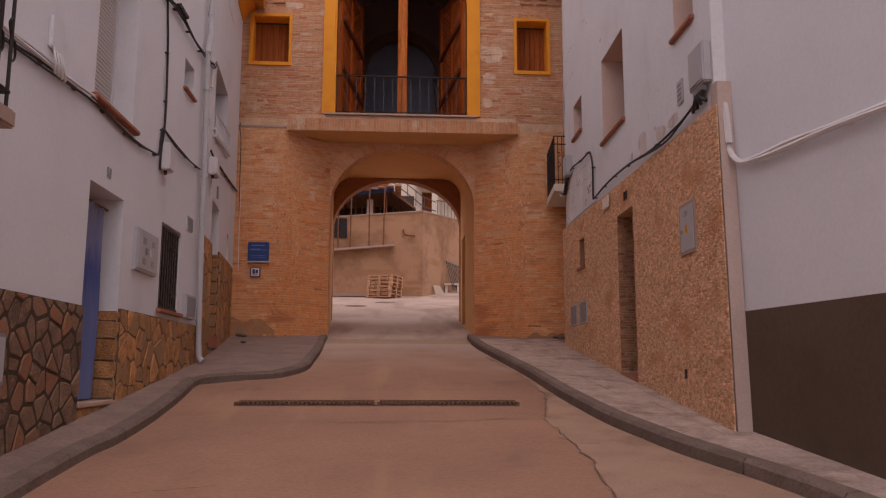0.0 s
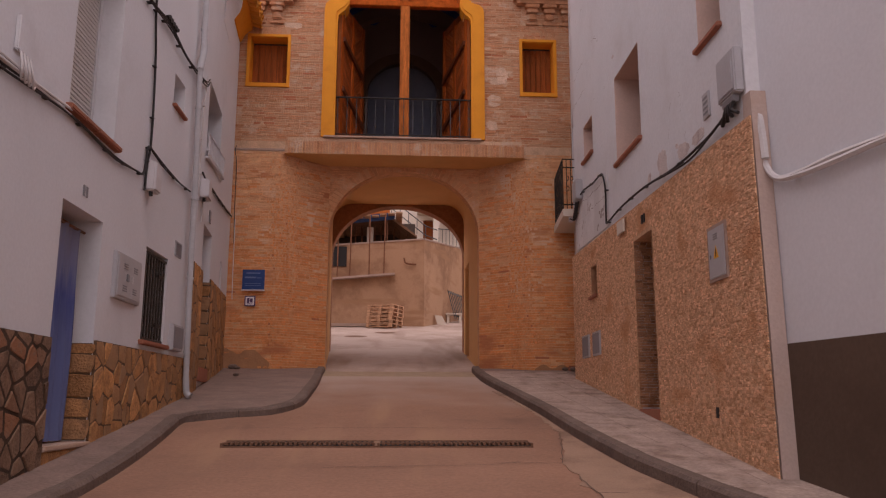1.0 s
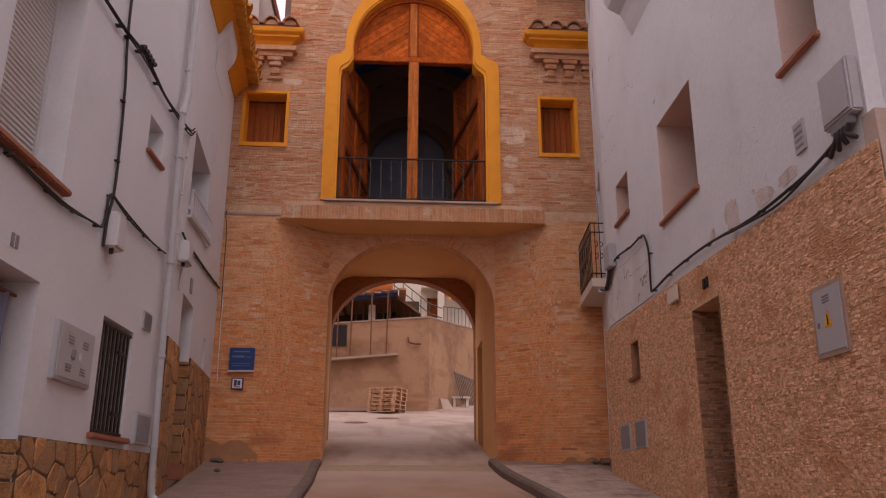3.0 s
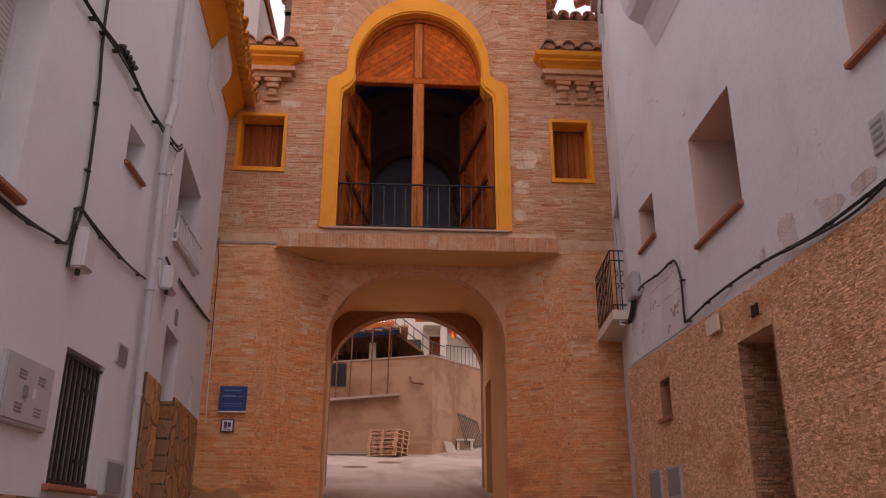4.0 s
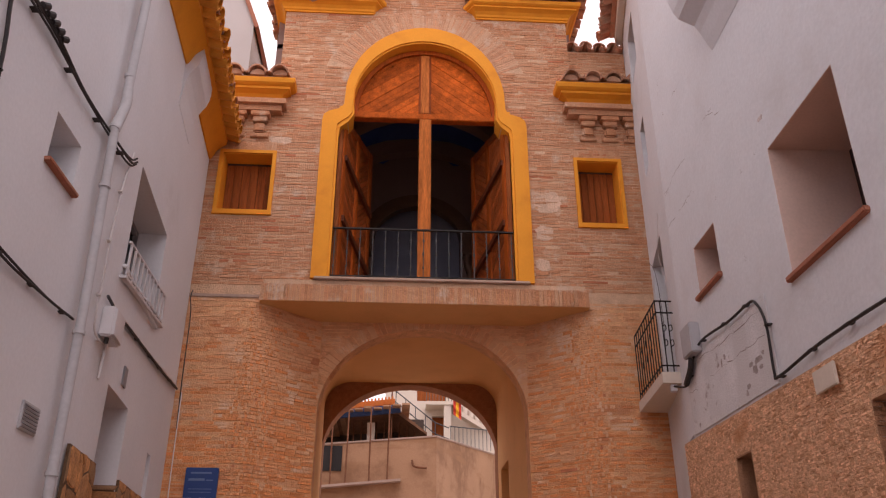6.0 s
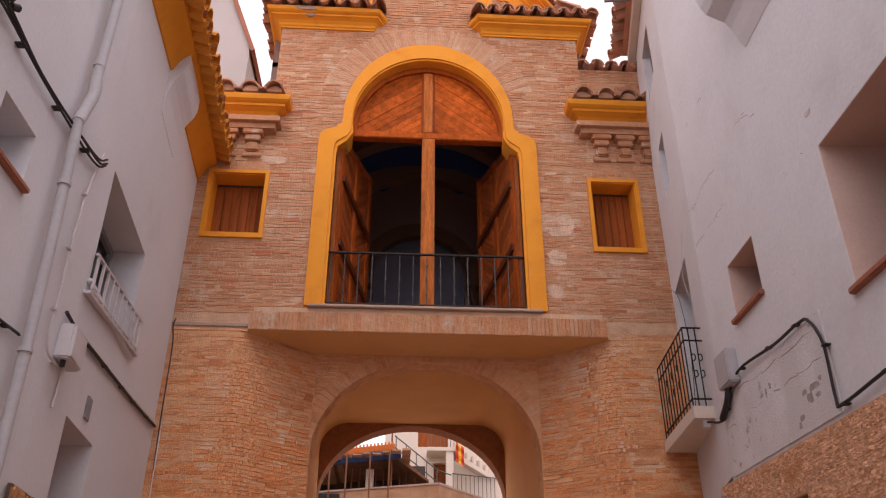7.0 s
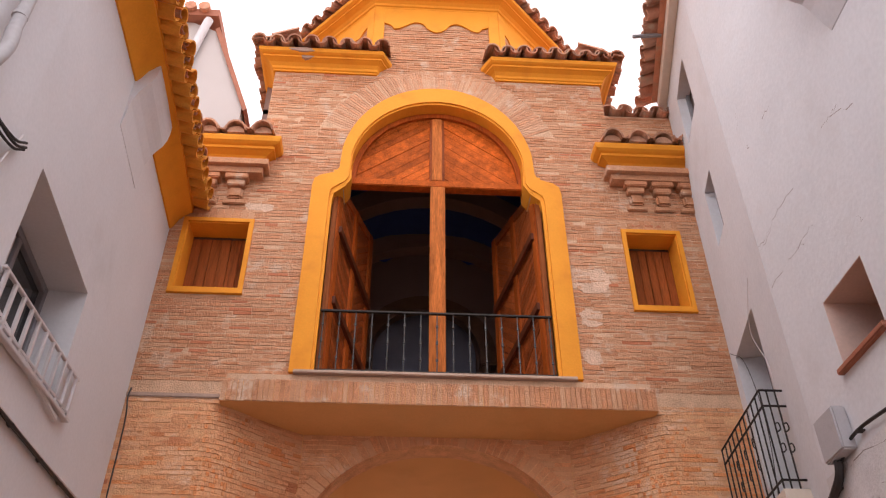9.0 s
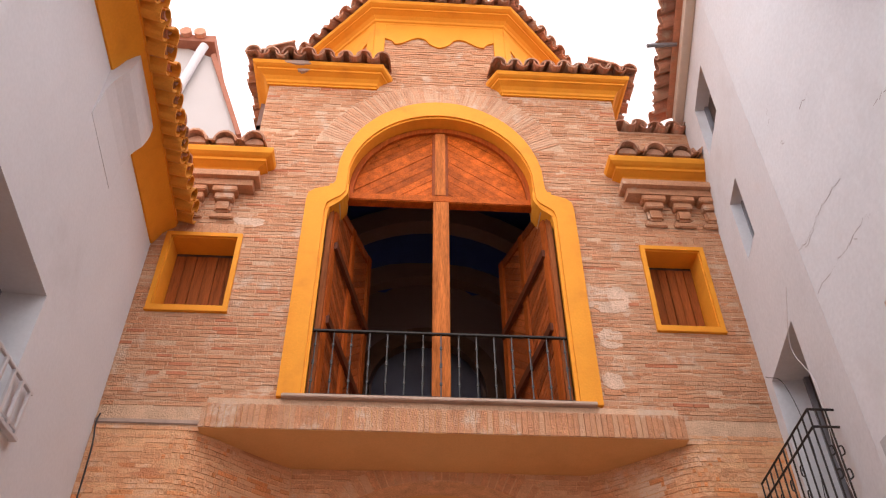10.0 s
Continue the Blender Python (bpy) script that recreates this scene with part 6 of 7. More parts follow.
# ---- right houses ----
chips, z = [], 0.5
part("corner_wall", box(R1, 7.3, 7.66, 0.5, 4.13, -0.3, 0.0), WORN, h_right)
part("stone_bed", wall_mesh(R1, -0.07, 7.66, 0.3, lambda u: 3.98 + 0.02 * u, [(2.84, 3.63, 1.45, 3.64), (5.80, 6.20, 3.22, 3.70)], 0.02), CHIP_BACK, h_right, "split stone cladding").location -= Vector((0.022, 0, 0))
row = 0
while z < 4.12:
    hgt = rng.uniform(0.017, 0.031)
    u = -0.16 * (1 - 0.5 * max(0.0, z - 0.85) / 3.35)
    while u < 7.66:
        ln = rng.uniform(0.02, 0.07)
        q = min(u + ln, 7.66)
        mid = (u + q) / 2
        top = 3.98 + 0.02 * mid
        if z + hgt < top and z > ground_z(7.1 + mid) and not (2.83 < q and u < 3.64 and 1.44 < z < 3.64) and not (5.79 < q and u < 6.21 and 3.18 < z < 3.70):
            chips.append(block(R1, u + 0.002, q - 0.002, z + 0.002, z + hgt - 0.002, 0.025 + rng.uniform(0.0, 0.0045), 0.014, 0.005))
        u = q
    z += hgt
    row += 1
data_boxes("split_stone_facing", chips, CHIP, h_right, "small split stone chips laid in close courses")
for uu, sgn in ((3.63, 1), (2.84, -1)):
    turn = lambda a, zz, o, uu=uu, sgn=sgn: R1(uu - sgn * o, zz, -a)
    chips, z = [], 1.5
    while z < 3.62:
        a = -0.03
        while a < 0.93:
            q = min(a + rng.uniform(0.05, 0.13), 0.93)
            chips.append(block(turn, a + 0.003, q - 0.003, z + 0.002, z + 0.033, 0.012 + rng.uniform(0, 0.010), 0.0, 0.003))
            a = q
        z += 0.035
    data_boxes("reveal_stone_facing", chips, REVEAL_STONE, h_right, "brick-like stone strips lining the doorway")
for u0, u1 in ((2.70, 2.84), (3.63, 3.77)):
    part("doorway_cheek", box(R1, u0, u1, 1.3, 3.8, -0.98, -0.501), CHIP_BACK, h_right)
part("doorway_head", box(R1, 2.845, 3.625, 3.61, 3.66, -0.96, 0.03), CHIP_BACK, h_right)
# Lining and pane colours are darkened for the shade inside the slit.
for u0, u1, z0, z1 in ((5.80, 5.812, 3.22, 3.70), (6.188, 6.20, 3.22, 3.70), (5.81, 6.19, 3.688, 3.70)):
    part("slit_lining", box(R1, u0, u1, z0, z1, -0.28, 0.02), REVEAL_STONE, h_right)
part("door", box(R1, 2.84, 3.63, 1.47, 3.64, -0.97, -0.92), WOOD_OLD, h_right, "brown wooden door deep in the doorway")
part("doorstep", box(R1, 2.82, 3.65, 1.30, 1.48, -0.92, 0.04, 0.01), SILL, h_right, "clay doorstep")
w = part("window", box(R1, 5.80, 6.20, 3.22, 3.70, -0.32, -0.28), WOOD_SHADE, h_right, "narrow slit window in the stone cladding")
part("sill", box(R1, 5.76, 6.24, 3.17, 3.22, -0.2, 0.075, 0.008), SILL, w)
for u0, u1, z0, z1, d in ((3.16, 4.40, 4.90, 6.18, 0.80), (5.87, 6.55, 5.58, 6.18, 0.62), (0.45, 1.05, 5.10, 6.5, 0.40)):
    w = part("window", box(R1, u0, u1, z0, z1, -d - 0.03, -d), GLASS, h_right, "deep-set window with brown frame and clay sill")
    for a, b, c, e in ((u0, u0 + 0.06, z0, z1), (u1 - 0.06, u1, z0, z1), (u0 + 0.06, u1 - 0.06, z1 - 0.06, z1), ((u0 + u1) / 2 - 0.03, (u0 + u1) / 2 + 0.03, z0, z1 - 0.06)):
        part("frame", box(R1, a, b, c, e, -d, -d + 0.03, 0.005), WOOD_SHADE, w)
    part("sill", box(R1, u0 - 0.03, u1 + 0.05, z0 - 0.05, z0 + 0.003, -d + 0.05, 0.05, 0.01), SILL, w, "red clay sill")
    for a, b, c, e in ((u0, u0 + 0.006, z0, z1), (u1 - 0.006, u1, z0, z1), (u0 + 0.007, u1 - 0.007, z1 - 0.006, z1), (u0 + 0.007, u1 - 0.007, z0 - 0.06, z0 - 0.052)):
        # Thin lining paints warm bounced light onto the reveal.
        part("reveal", box(R1, a, b, c, e, -d, -0.002), REVEAL_BOUNCE, w, "plaster reveal with warm bounced light in its colour")
for u0, u1, z0, z1 in ((0.75, 1.85, 5.12, 7.1), (0.9, 1.35, 8.35, 9.2), (0.75, 1.5, 10.2, 11.1)):
    dp = 0.36 if z0 < 6 else 0.17
    # Dark panel close behind the face: the opening's inner shade is its colour.
    w = part("window", box(R2, u0, u1, z0, z1, -dp - 0.04, -dp), WOOD_SHADE, h_right, "dark panel painting the shade inside an end bay opening")
    for a, b in ((u0, u0 + 0.06), (u1 - 0.06, u1)):
        part("frame", box(R2, a, b, z0, z1, -dp, -dp + 0.05, 0.005), GREY_DARK, w)
part("door", box(R2, 0.12, 0.9, 2.02, 4.2, -0.2, -0.15), RED, h_right, "dark red painted door in the corner")
part("plaster_strip", box(R1, 4.98, 7.3, (4.12, 4.16), (4.98, 4.96), 0.001, 0.014, 0.004), PEELED, h_right, "patch of peeling stained plaster")
solo("wall_plate", box(R1, 3.94, 4.28, 3.82, 4.0, 0.05, 0.075, 0.006), CREAM, "pale stone plate set in the cladding", "plate")
for u0, u1 in ((3.06, 3.11), (3.15, 3.20)):
    solo("house_number_mark", box(R1, u0, u1, 3.75, 3.86, 0.03, 0.045), BLACK, "small black mark above a doorway", "marking")

eb = thing("electric_cabinet", R1(0.9, 2.7, 0.05), "grey electric cabinet with a yellow warning triangle", "cabinet")
part("door", box(R1, 0.58, 0.97, 2.71, 3.18, 0.02, 0.052, 0.006), GREY_BOX, eb)
part("frame", wall_mesh(R1, 0.55, 1.0, 2.68, 3.21, [(0.58, 0.97, 2.71, 3.18)], 0.04), CONCRETE, eb, "plaster surround").location += R1(0, 0, 0.046) - R1(0, 0, 0)
part("warning_sign", prism(R1, [(0.72, 2.89), (0.84, 2.89), (0.78, 3.01)], 0.052, 0.055), YELLOW, eb, "yellow warning triangle")
part("bolt_mark", prism(R1, [(0.77, 2.905), (0.79, 2.905), (0.785, 2.98), (0.775, 2.98)], 0.055, 0.057), BLACK, eb)
part("lock", box(R1, 0.90, 0.93, 2.90, 2.94, 0.052, 0.06, 0.003), GREY_DARK, eb)
for k in range(3):
    part("vent_slot", box(R1, 0.73, 0.83, 3.07 + k * 0.022, 3.078 + k * 0.022, 0.052, 0.056), GREY_DARK, eb)
for u0, u1 in ((6.42, 6.92), (5.64, 6.14)):
    mc = thing("meter_cover", R1((u0 + u1) / 2, 2.28, 0.05), "flat grey utility cover in split stone cladding", "cover", "wall covers")
    part("plate", box(R1, u0, u1, 2.27, 2.64, 0.0, 0.048, 0.005), GREY_BOX, mc)
    part("door", box(R1, u0 + 0.03, u1 - 0.03, 2.30, 2.61, 0.048, 0.056, 0.003), GREY_DARK, mc)
jb = thing("junction_box", R1(0.22, 4.18, 0.05), "tall grey cable box at the corner of the house", "box")
part("body", box(R1, 0.02, 0.42, 4.24, 4.66, 0.0, 0.09, 0.015), GREY_BOX, jb)
part("lid", box(R1, 0.05, 0.39, 4.27, 4.63, 0.09, 0.1, 0.005), GREY_BOX, jb)
part("gland", box(R1, 0.1, 0.35, 4.18, 4.24, 0.02, 0.08, 0.006), GREY_DARK, jb)
for k in range(4):
    part("cable_tail", tube([R1(0.12 + 0.06 * k, 4.2, 0.06), R1(0.15 + 0.05 * k, 4.12, 0.08), R1(0.08 + 0.12 * k, 4.06, 0.05)], 0.018, 6), CABLE, jb, smooth=True)
wp = thing("wall_plaque", R1(0.9, 4.3, 0), "small grey tile plaque on white plaster", "sign")
part("plate", box(R1, 0.82, 0.99, 4.31, 4.57, 0.0, 0.02, 0.004), GREY_BOX, wp)
for k in range(4):
    part("lettering", box(R1, 0.845, 0.965, 4.35 + 0.052 * k, 4.372 + 0.052 * k, 0.02, 0.023), GREY_DARK, wp)
jb = thing("junction_box", R1(6.9, 4.96, 0.06), "white plastic cable box beside the balcony", "box", "wall junction boxes")
part("body", box(R1, 6.72, 7.06, 4.98, 5.34, 0.0, 0.12, 0.015), GREY_BOX, jb)
part("gland", tube([R1(6.95, 4.97, 0.06), R1(7.0, 4.85, 0.07), R1(7.25, 4.75, 0.05)], 0.035, 8), CABLE, jb, smooth=True)
cable("cable", R1, [(7.7, 4.86), (7.25, 4.74), (6.95, 4.95), (6.6, 5.06), (5.8, 5.01), (5.3, 4.99), (5.12, 4.93), (4.98, 4.66), (4.99, 4.22), (4.9, 4.15), (4.1, 4.2), (3.0, 4.17), (1.9, 4.09), (1.0, 4.08), (0.6, 4.1), (0.25, 4.17)], 0.014, CABLE, "thick black cable looping along the worn wall", o=0.04, ties=0.55)
cable("cable", R1, [(2.4, 4.1), (1.4, 4.03), (0.8, 4.06), (0.4, 4.12)], 0.011, CABLE, "black cable lying under the thicker one", o=0.05)
cable("conduit", R0, [(10.35, 4.2), (10.22, 4.05), (10.14, 3.8), (10.08, 3.55), (9.92, 3.39), (9.6, 3.35), (9.2, 3.34), (8.5, 3.31), (7.0, 3.25), (4.0, 3.2)], 0.024, WHITE_CABLE, "painted white cable bundle sagging along a wall", o=0.05, strands=2, ties=1.1)
cable("conduit", R0, [(10.33, 4.12), (10.15, 4.06), (10.09, 3.9), (10.06, 3.6)], 0.03, WHITE_CABLE, "thick white conduit at the house corner", o=0.06, strands=2)
solo("corner_plaster", prism(lambda u, z, o: Vector((3.02 + u, 7.1 - o * (1 - 0.5 * (z - 0.85) / 3.35), z)), [(-0.006, 0.85), (0.16, 0.85), (0.125, 2.1), (0.13, 4.2), (-0.006, 4.2)], -0.14, 0.165), STRIP, "smooth plastered corner strip of the stone-clad house", "trim", kind="structure")


def wall_crack(fn, pts, w=0.009, o=0.003):
    bm = bmesh.new()
    for (a, b), (c, d) in zip(pts, pts[1:]):
        for i in range(4):
            p = [(a + (c - a) * t + 0.02 * math.sin(40 * (a + t)), b + (d - b) * t + 0.015 * math.sin(33 * (b + t))) for t in (i / 4, (i + 1) / 4)]
            ww = w * rng.uniform(0.2, 1.0)
            ww *= 0.25 if rng.random() < 0.25 else 1.0
            bm.faces.new([bm.verts.new(fn(u, z, o)) for u, z in ((p[0][0], p[0][1] - ww / 2), (p[0][0], p[0][1] + ww / 2), (p[1][0], p[1][1] + ww / 2), (p[1][0], p[1][1] - ww / 2))])
    part("crack", bm, HAIRLINE, h_right)


for c in ([(5.75, 7.39), (5.59, 7.39), (5.27, 7.2)], [(7.28, 7.33), (7.17, 7.30), (7.0, 7.31), (6.84, 7.35), (6.66, 7.35), (6.42, 7.33)], [(7.25, 6.83), (6.92, 6.83), (6.62, 6.82), (6.36, 6.84)], [(6.48, 8.33), (6.34, 8.31)], [(4.68, 6.3), (4.6, 6.27)], [(5.02, 6.32), (4.96, 6.27)], [(5.72, 6.45), (5.68, 6.36)], [(6.93, 8.36), (6.89, 8.3)], [(4.47, 6.55), (4.40, 6.52)], [(2.2, 6.6), (2.35, 6.45)], [(6.9, 8.9), (7.0, 8.7)], [(0.15, 5.0), (0.1, 4.4)], [(2.0, 4.9), (2.1, 4.5)]):
    wall_crack(R1, c, 0.011)
for c in ([(1.57, 4.30), (1.56, 4.42)], [(1.65, 4.66), (1.66, 4.76)], [(1.67, 4.84), (1.70, 4.90)], [(5.55, 7.38), (5.46, 7.38)], [(7.27, 7.26), (6.99, 7.28)], [(6.58, 6.82), (6.52, 6.78)], [(6.33, 6.83), (6.28, 6.79)], [(5.25, 5.5), (5.24, 5.42)]):
    wall_crack(R1, c)
MOULD = mat("dark_mould", (0.36, 0.32, 0.31), 0.95, grain=0.3, scale=12, fine=60, bump=0.4)
for i, (u, z, ru, rz) in enumerate(((5.32, 4.44, 0.10, 0.03), (5.42, 4.38, 0.06, 0.045), (5.28, 4.36, 0.05, 0.02), (5.5, 4.45, 0.04, 0.025), (5.2, 4.47, 0.03, 0.02), (5.62, 4.27, 0.05, 0.025), (5.68, 4.22, 0.03, 0.03), (6.1, 4.72, 0.03, 0.03), (6.2, 4.68, 0.02, 0.04))):
    blotch(R1, u, z, ru, rz, 0.0155, MOULD, "dark stain on the peeling plaster", 60 + i, h_right)
for c in ([(6.57, 4.64), (6.03, 4.63), (5.56, 4.62), (5.12, 4.61)], [(7.25, 4.65), (7.0, 4.62)], [(6.8, 4.93), (6.2, 4.88), (5.6, 4.87), (5.05, 4.86)]):
    wall_crack(R1, c, 0.012, 0.016)
for i, (u, z, ru, rz) in enumerate(((2.38, 4.26, 0.16, 0.17), (1.66, 4.22, 0.2, 0.1), (2.9, 4.27, 0.06, 0.05), (1.84, 4.33, 0.05, 0.03), (1.2, 4.22, 0.16, 0.06), (4.42, 6.53, 0.05, 0.025))):
    blotch(R1, u, z, ru, rz, 0.004, BARE, "bare patch where the white plaster has flaked off", 20 + i, h_right)

# balcony beside the gate
bc = thing("balcony", (3.3, 15.6, 4.9), "narrow white balcony with a wrought iron railing", "balcony")
plan = [(3.08, 14.88), (3.40, 14.88), (3.66, 16.38), (3.22, 16.38)]
prism_z = lambda poly, z0, z1: prism(lambda x, y, z: Vector((x, y, z)), poly, z0, z1)
part("slab", prism_z(plan, 4.92, 5.06), CREAM, bc, "cream plastered slab")
part("drip", prism_z([(3.2, 14.95), (3.28, 14.95), (3.30, 15.05), (3.22, 15.05)], 4.84, 4.92), PLASTER, bc)
A, Bc = Vector((3.10, 14.91, 0)), Vector((3.24, 16.33, 0))
for z in (5.15, 5.86, 6.02):
    part("rail", tube([A + Vector((0, 0, z)), Bc + Vector((0, 0, z))], 0.011, 6), IRON, bc)
    part("side_rail", tube([A + Vector((0, 0, z)), Vector((3.33, 14.91, z))], 0.011, 6), IRON, bc)
for i in range(11):
    p = A + (Bc - A) * (i / 10)
    part("baluster", tube([p + Vector((0, 0, 5.06)), p + Vector((0, 0, 6.02))], 0.008, 6), IRON, bc)
    if i in (3, 5, 7):
        d = (Bc - A).normalized() * 0.05
        for zz in (5.4, 5.62):
            part("scroll", tube([p + Vector((0, 0, zz)), p + d + Vector((0, 0, zz + 0.04)), p + d * 0.9 + Vector((0, 0, zz + 0.11)), p + Vector((0, 0, zz + 0.1)), p + d * 0.3 + Vector((0, 0, zz + 0.06))], 0.007, 5), IRON, bc, smooth=True)
for x in (3.17, 3.25):
    p = Vector((x, 14.91, 0))
    part("side_baluster", tube([p + Vector((0, 0, 5.06)), p + Vector((0, 0, 6.02))], 0.008, 6), IRON, bc)
    for zz in (5.4, 5.6):
        part("scroll", tube([p + Vector((0, 0, zz)), p + Vector((0.04, 0, zz + 0.03)), p + Vector((0.035, 0, zz + 0.09)), p + Vector((0, 0, zz + 0.08))], 0.007, 5), IRON, bc, smooth=True)
cable("cable", R2, [(0.5, 7.3), (0.9, 6.9), (0.6, 6.3), (0.75, 5.7), (0.6, 5.2)], 0.003, WHITE_CABLE, "thin loose wires hanging by the balcony door", o=0.03)
cable("cable", R2, [(1.9, 7.2), (1.4, 6.8), (1.2, 6.0), (1.5, 5.2)], 0.004, CABLE, "thin dark wire hanging by the balcony door", o=0.03)

# eaves of the stone-clad house
re_ = part("eave", box(R2, -2.0, 2.2, 11.62, 11.80, 0.0, 0.12, 0.01), CREAM, h_right, "plain cornice under clay tiles")
nR = R2(0, 0, 1) - R2(0, 0, 0)
tile_row(R2(-1.0, 11.84, 0.36), R2(2.2, 11.84, 0.36), -nR, 0.35, re_, rows=2)
part("eave_board", box(R2, -1.0, 2.2, 11.80, 11.83, -0.3, 0.2), TILE, re_)
part("gutter_spout", tube([R2(0.9, 11.8, 0.15), R2(0.85, 11.78, 0.55)], 0.03, 8), GREY_DARK, re_, smooth=True)
tile_row(R1(3.8, 9.35, 0.6), R1(5.3, 9.35, 0.6), -(R1(0, 0, 1) - R1(0, 0, 0)), 0.3, re_, rows=1)

# Plain block added in place of a reddish pipe elbow.
solo("door_brick", wbox(3.42, 3.6, 16.2, 16.36, ground_z(16.2) + 0.12, ground_z(16.2) + 0.23, 0.02), SILL, "reddish block standing in for a pipe elbow by the gate", "block")
# Black plate on the face paints a hole's dark inside; nothing is cut.
solo("weep_hole", box(R1, 1.0, 1.06, 1.42, 1.52, 0.028, 0.036), BLACK, "small black plate painting the shade of a hole in the cladding", "hole")
# small stones and leftovers at the foot of the walls
for x, y, r in ((-2.95, 16.2, 0.05), (-3.05, 16.3, 0.07), (3.5, 16.2, 0.06), (3.35, 16.3, 0.05), (3.25, 7.05, 0.05), (-2.72, 14.9, 0.04)):
    bm = bmesh.new()
    bmesh.ops.create_icosphere(bm, subdivisions=2, radius=r, matrix=Matrix.Translation((x, y, ground_z(y) + 0.13 + r * 0.5)) @ Matrix.Diagonal((1.3, 1, 0.7, 1)))
    for v in bm.verts:
        v.co += Vector((rng.uniform(-1, 1), rng.uniform(-1, 1), rng.uniform(-1, 1))) * r * 0.1
    solo("stone", bm, KERB, "small grey stone lying at the foot of a wall", "stone", "loose stones")


# ---- beyond the archway: building site and houses ----
# white house behind the wing
gh = thing("white_house", (-4.6, 19.6, 3.0), "white gabled house rising behind the gate", "house")
WG = plane_frame((0, 19.0), (1, 19.0))
part("wall", prism(WG, [(-6.5, 3.0), (-3.45, 3.0), (-3.45, 13.9), (-4.30, 16.05), (-5.0, 16.4), (-6.5, 16.4)], -3.0, 0.0), GABLE, gh, "white plastered gable")
part("verge", prism(WG, [(-3.40, 13.7), (-3.33, 13.75), (-4.22, 16.12), (-4.30, 16.05)], -3.0, 0.06), SILL, gh, "thin tiled verge")
part("eave", wbox(-6.5, -4.25, 18.8, 22.0, 16.3, 16.5), SILL, gh)
for k in range(4):
    part("roof_tile", tube([(-5.4 + k * 0.28, 18.7, 16.5), (-5.4 + k * 0.28, 19.6, 16.5)], 0.12, 10), TILE, gh)
dp = thing("drainpipe", (-4.6, 18.9, 14.5), "white plastic drainpipe on the gable", "pipe")
part("pipe", tube([(-4.45, 18.88, 16.25), (-4.5, 18.88, 16.0), (-4.7, 18.88, 14.6), (-4.8, 18.88, 13.5)], 0.09, 10), WHITE_METAL, dp, smooth=True)

# yard clutter
def pallet(x, y, z, turn, w=1.0, d=1.0):
    p = thing("pallet", (x + w / 2, y + d / 2, z), "rough wooden pallet in a stack against the wall", "pallet", "stacked pallets")
    for k in range(5):
        part("deck_board", wbox(x + k * (w - 0.1) / 4, x + k * (w - 0.1) / 4 + 0.1, y, y + d, z + 0.112, z + 0.136), PALLET_WOOD, p)
    for k in range(3):
        yy = y + k * (d - 0.09) / 2
        part("bearer", wbox(x, x + w, yy, yy + 0.09, z + 0.085, z + 0.111), PALLET_WOOD, p)
        part("bottom_board", wbox(x, x + w, yy, yy + 0.09, z, z + 0.026), PALLET_WOOD, p)
        for j in range(3):
            xx = x + j * (w - 0.1) / 2
            part("block", wbox(xx, xx + 0.1, yy, yy + 0.09, z + 0.026, z + 0.085), PALLET_WOOD, p)
    p.rotation_euler.z = math.radians(turn)
    return p


for k in range(6):
    z = ground_z(29.9) + 0.02 + k * 0.138
    pallet(-0.82 + rng.uniform(-0.015, 0.015) + (0.03 if k > 2 else 0), 29.57 + rng.uniform(-0.015, 0.015), z, -25 + rng.uniform(-0.7, 0.7))
for k, (x, y, ln) in enumerate(((-2.4, 30.4, 1.6), (-2.2, 30.2, 1.4), (-2.5, 30.6, 1.5))):
    solo("plank", wbox(x, x + ln, y, y + 0.12, ground_z(y) + 0.02 + 0.03 * k, ground_z(y) + 0.07 + 0.03 * k, 0.005), CONCRETE, "grey scaffold plank lying on the ground", "plank", "planks on the ground")
gatep = thing("metal_fence", (2.6, 34.0, ground_z(34.0)), "dark metal fence panels leaning on the wall", "fence")
FG = ground_z(34.3)
for z, o in ((0.12, 0.42), (1.1, 0.16)):
    part("rail", box(RX, 2.45, 5.0, FG + z, FG + z + 0.05, o - 0.02, o + 0.02), GREY_IRON, gatep)
for k in range(11):
    part("bar", tube([RX(2.5 + k * 0.245, FG - 0.02, 0.45), RX(2.47 + k * 0.245, FG + 1.2, 0.13)], 0.018, 6), GREY_IRON, gatep)
SG = ground_z(32.0)
bl2 = thing("concrete_block", (1.9, 32.0, SG), "pale concrete slab leaning by the wall", "block")
part("slab", prism(plane_frame((1.62, 32.0), (2.4, 32.0)), [(0.12, SG - 0.03), (0.5, SG - 0.03), (0.28, SG + 0.36), (0.0, SG + 0.40)], -0.1, 0.02), CREAM, bl2)
bn = thing("bench", (2.45, 33.6, ground_z(33.6)), "low pale concrete bench", "bench")
part("top", wbox(2.15, 2.85, 33.4, 33.8, ground_z(33.6) + 0.3, ground_z(33.6) + 0.38, 0.01), CREAM, bn)
for x in (2.2, 2.7):
    part("leg", wbox(x, x + 0.1, 33.45, 33.75, ground_z(33.6) - 0.05, ground_z(33.6) + 0.3), CREAM, bn)
for x, y in ((-1.18, 26.0), (-0.27, 27.6)):
    bm = bmesh.new()
    bm.faces.new([bm.verts.new((x + 0.36 * math.cos(k * 0.39270), y + 0.36 * math.sin(k * 0.39270), ground_z(y + 0.36 * math.sin(k * 0.39270)) + 0.012)) for k in range(16)])
    solo("manhole_cover", bm, GRATE, "dark round manhole cover in the pale road", "manhole cover", "manhole covers")
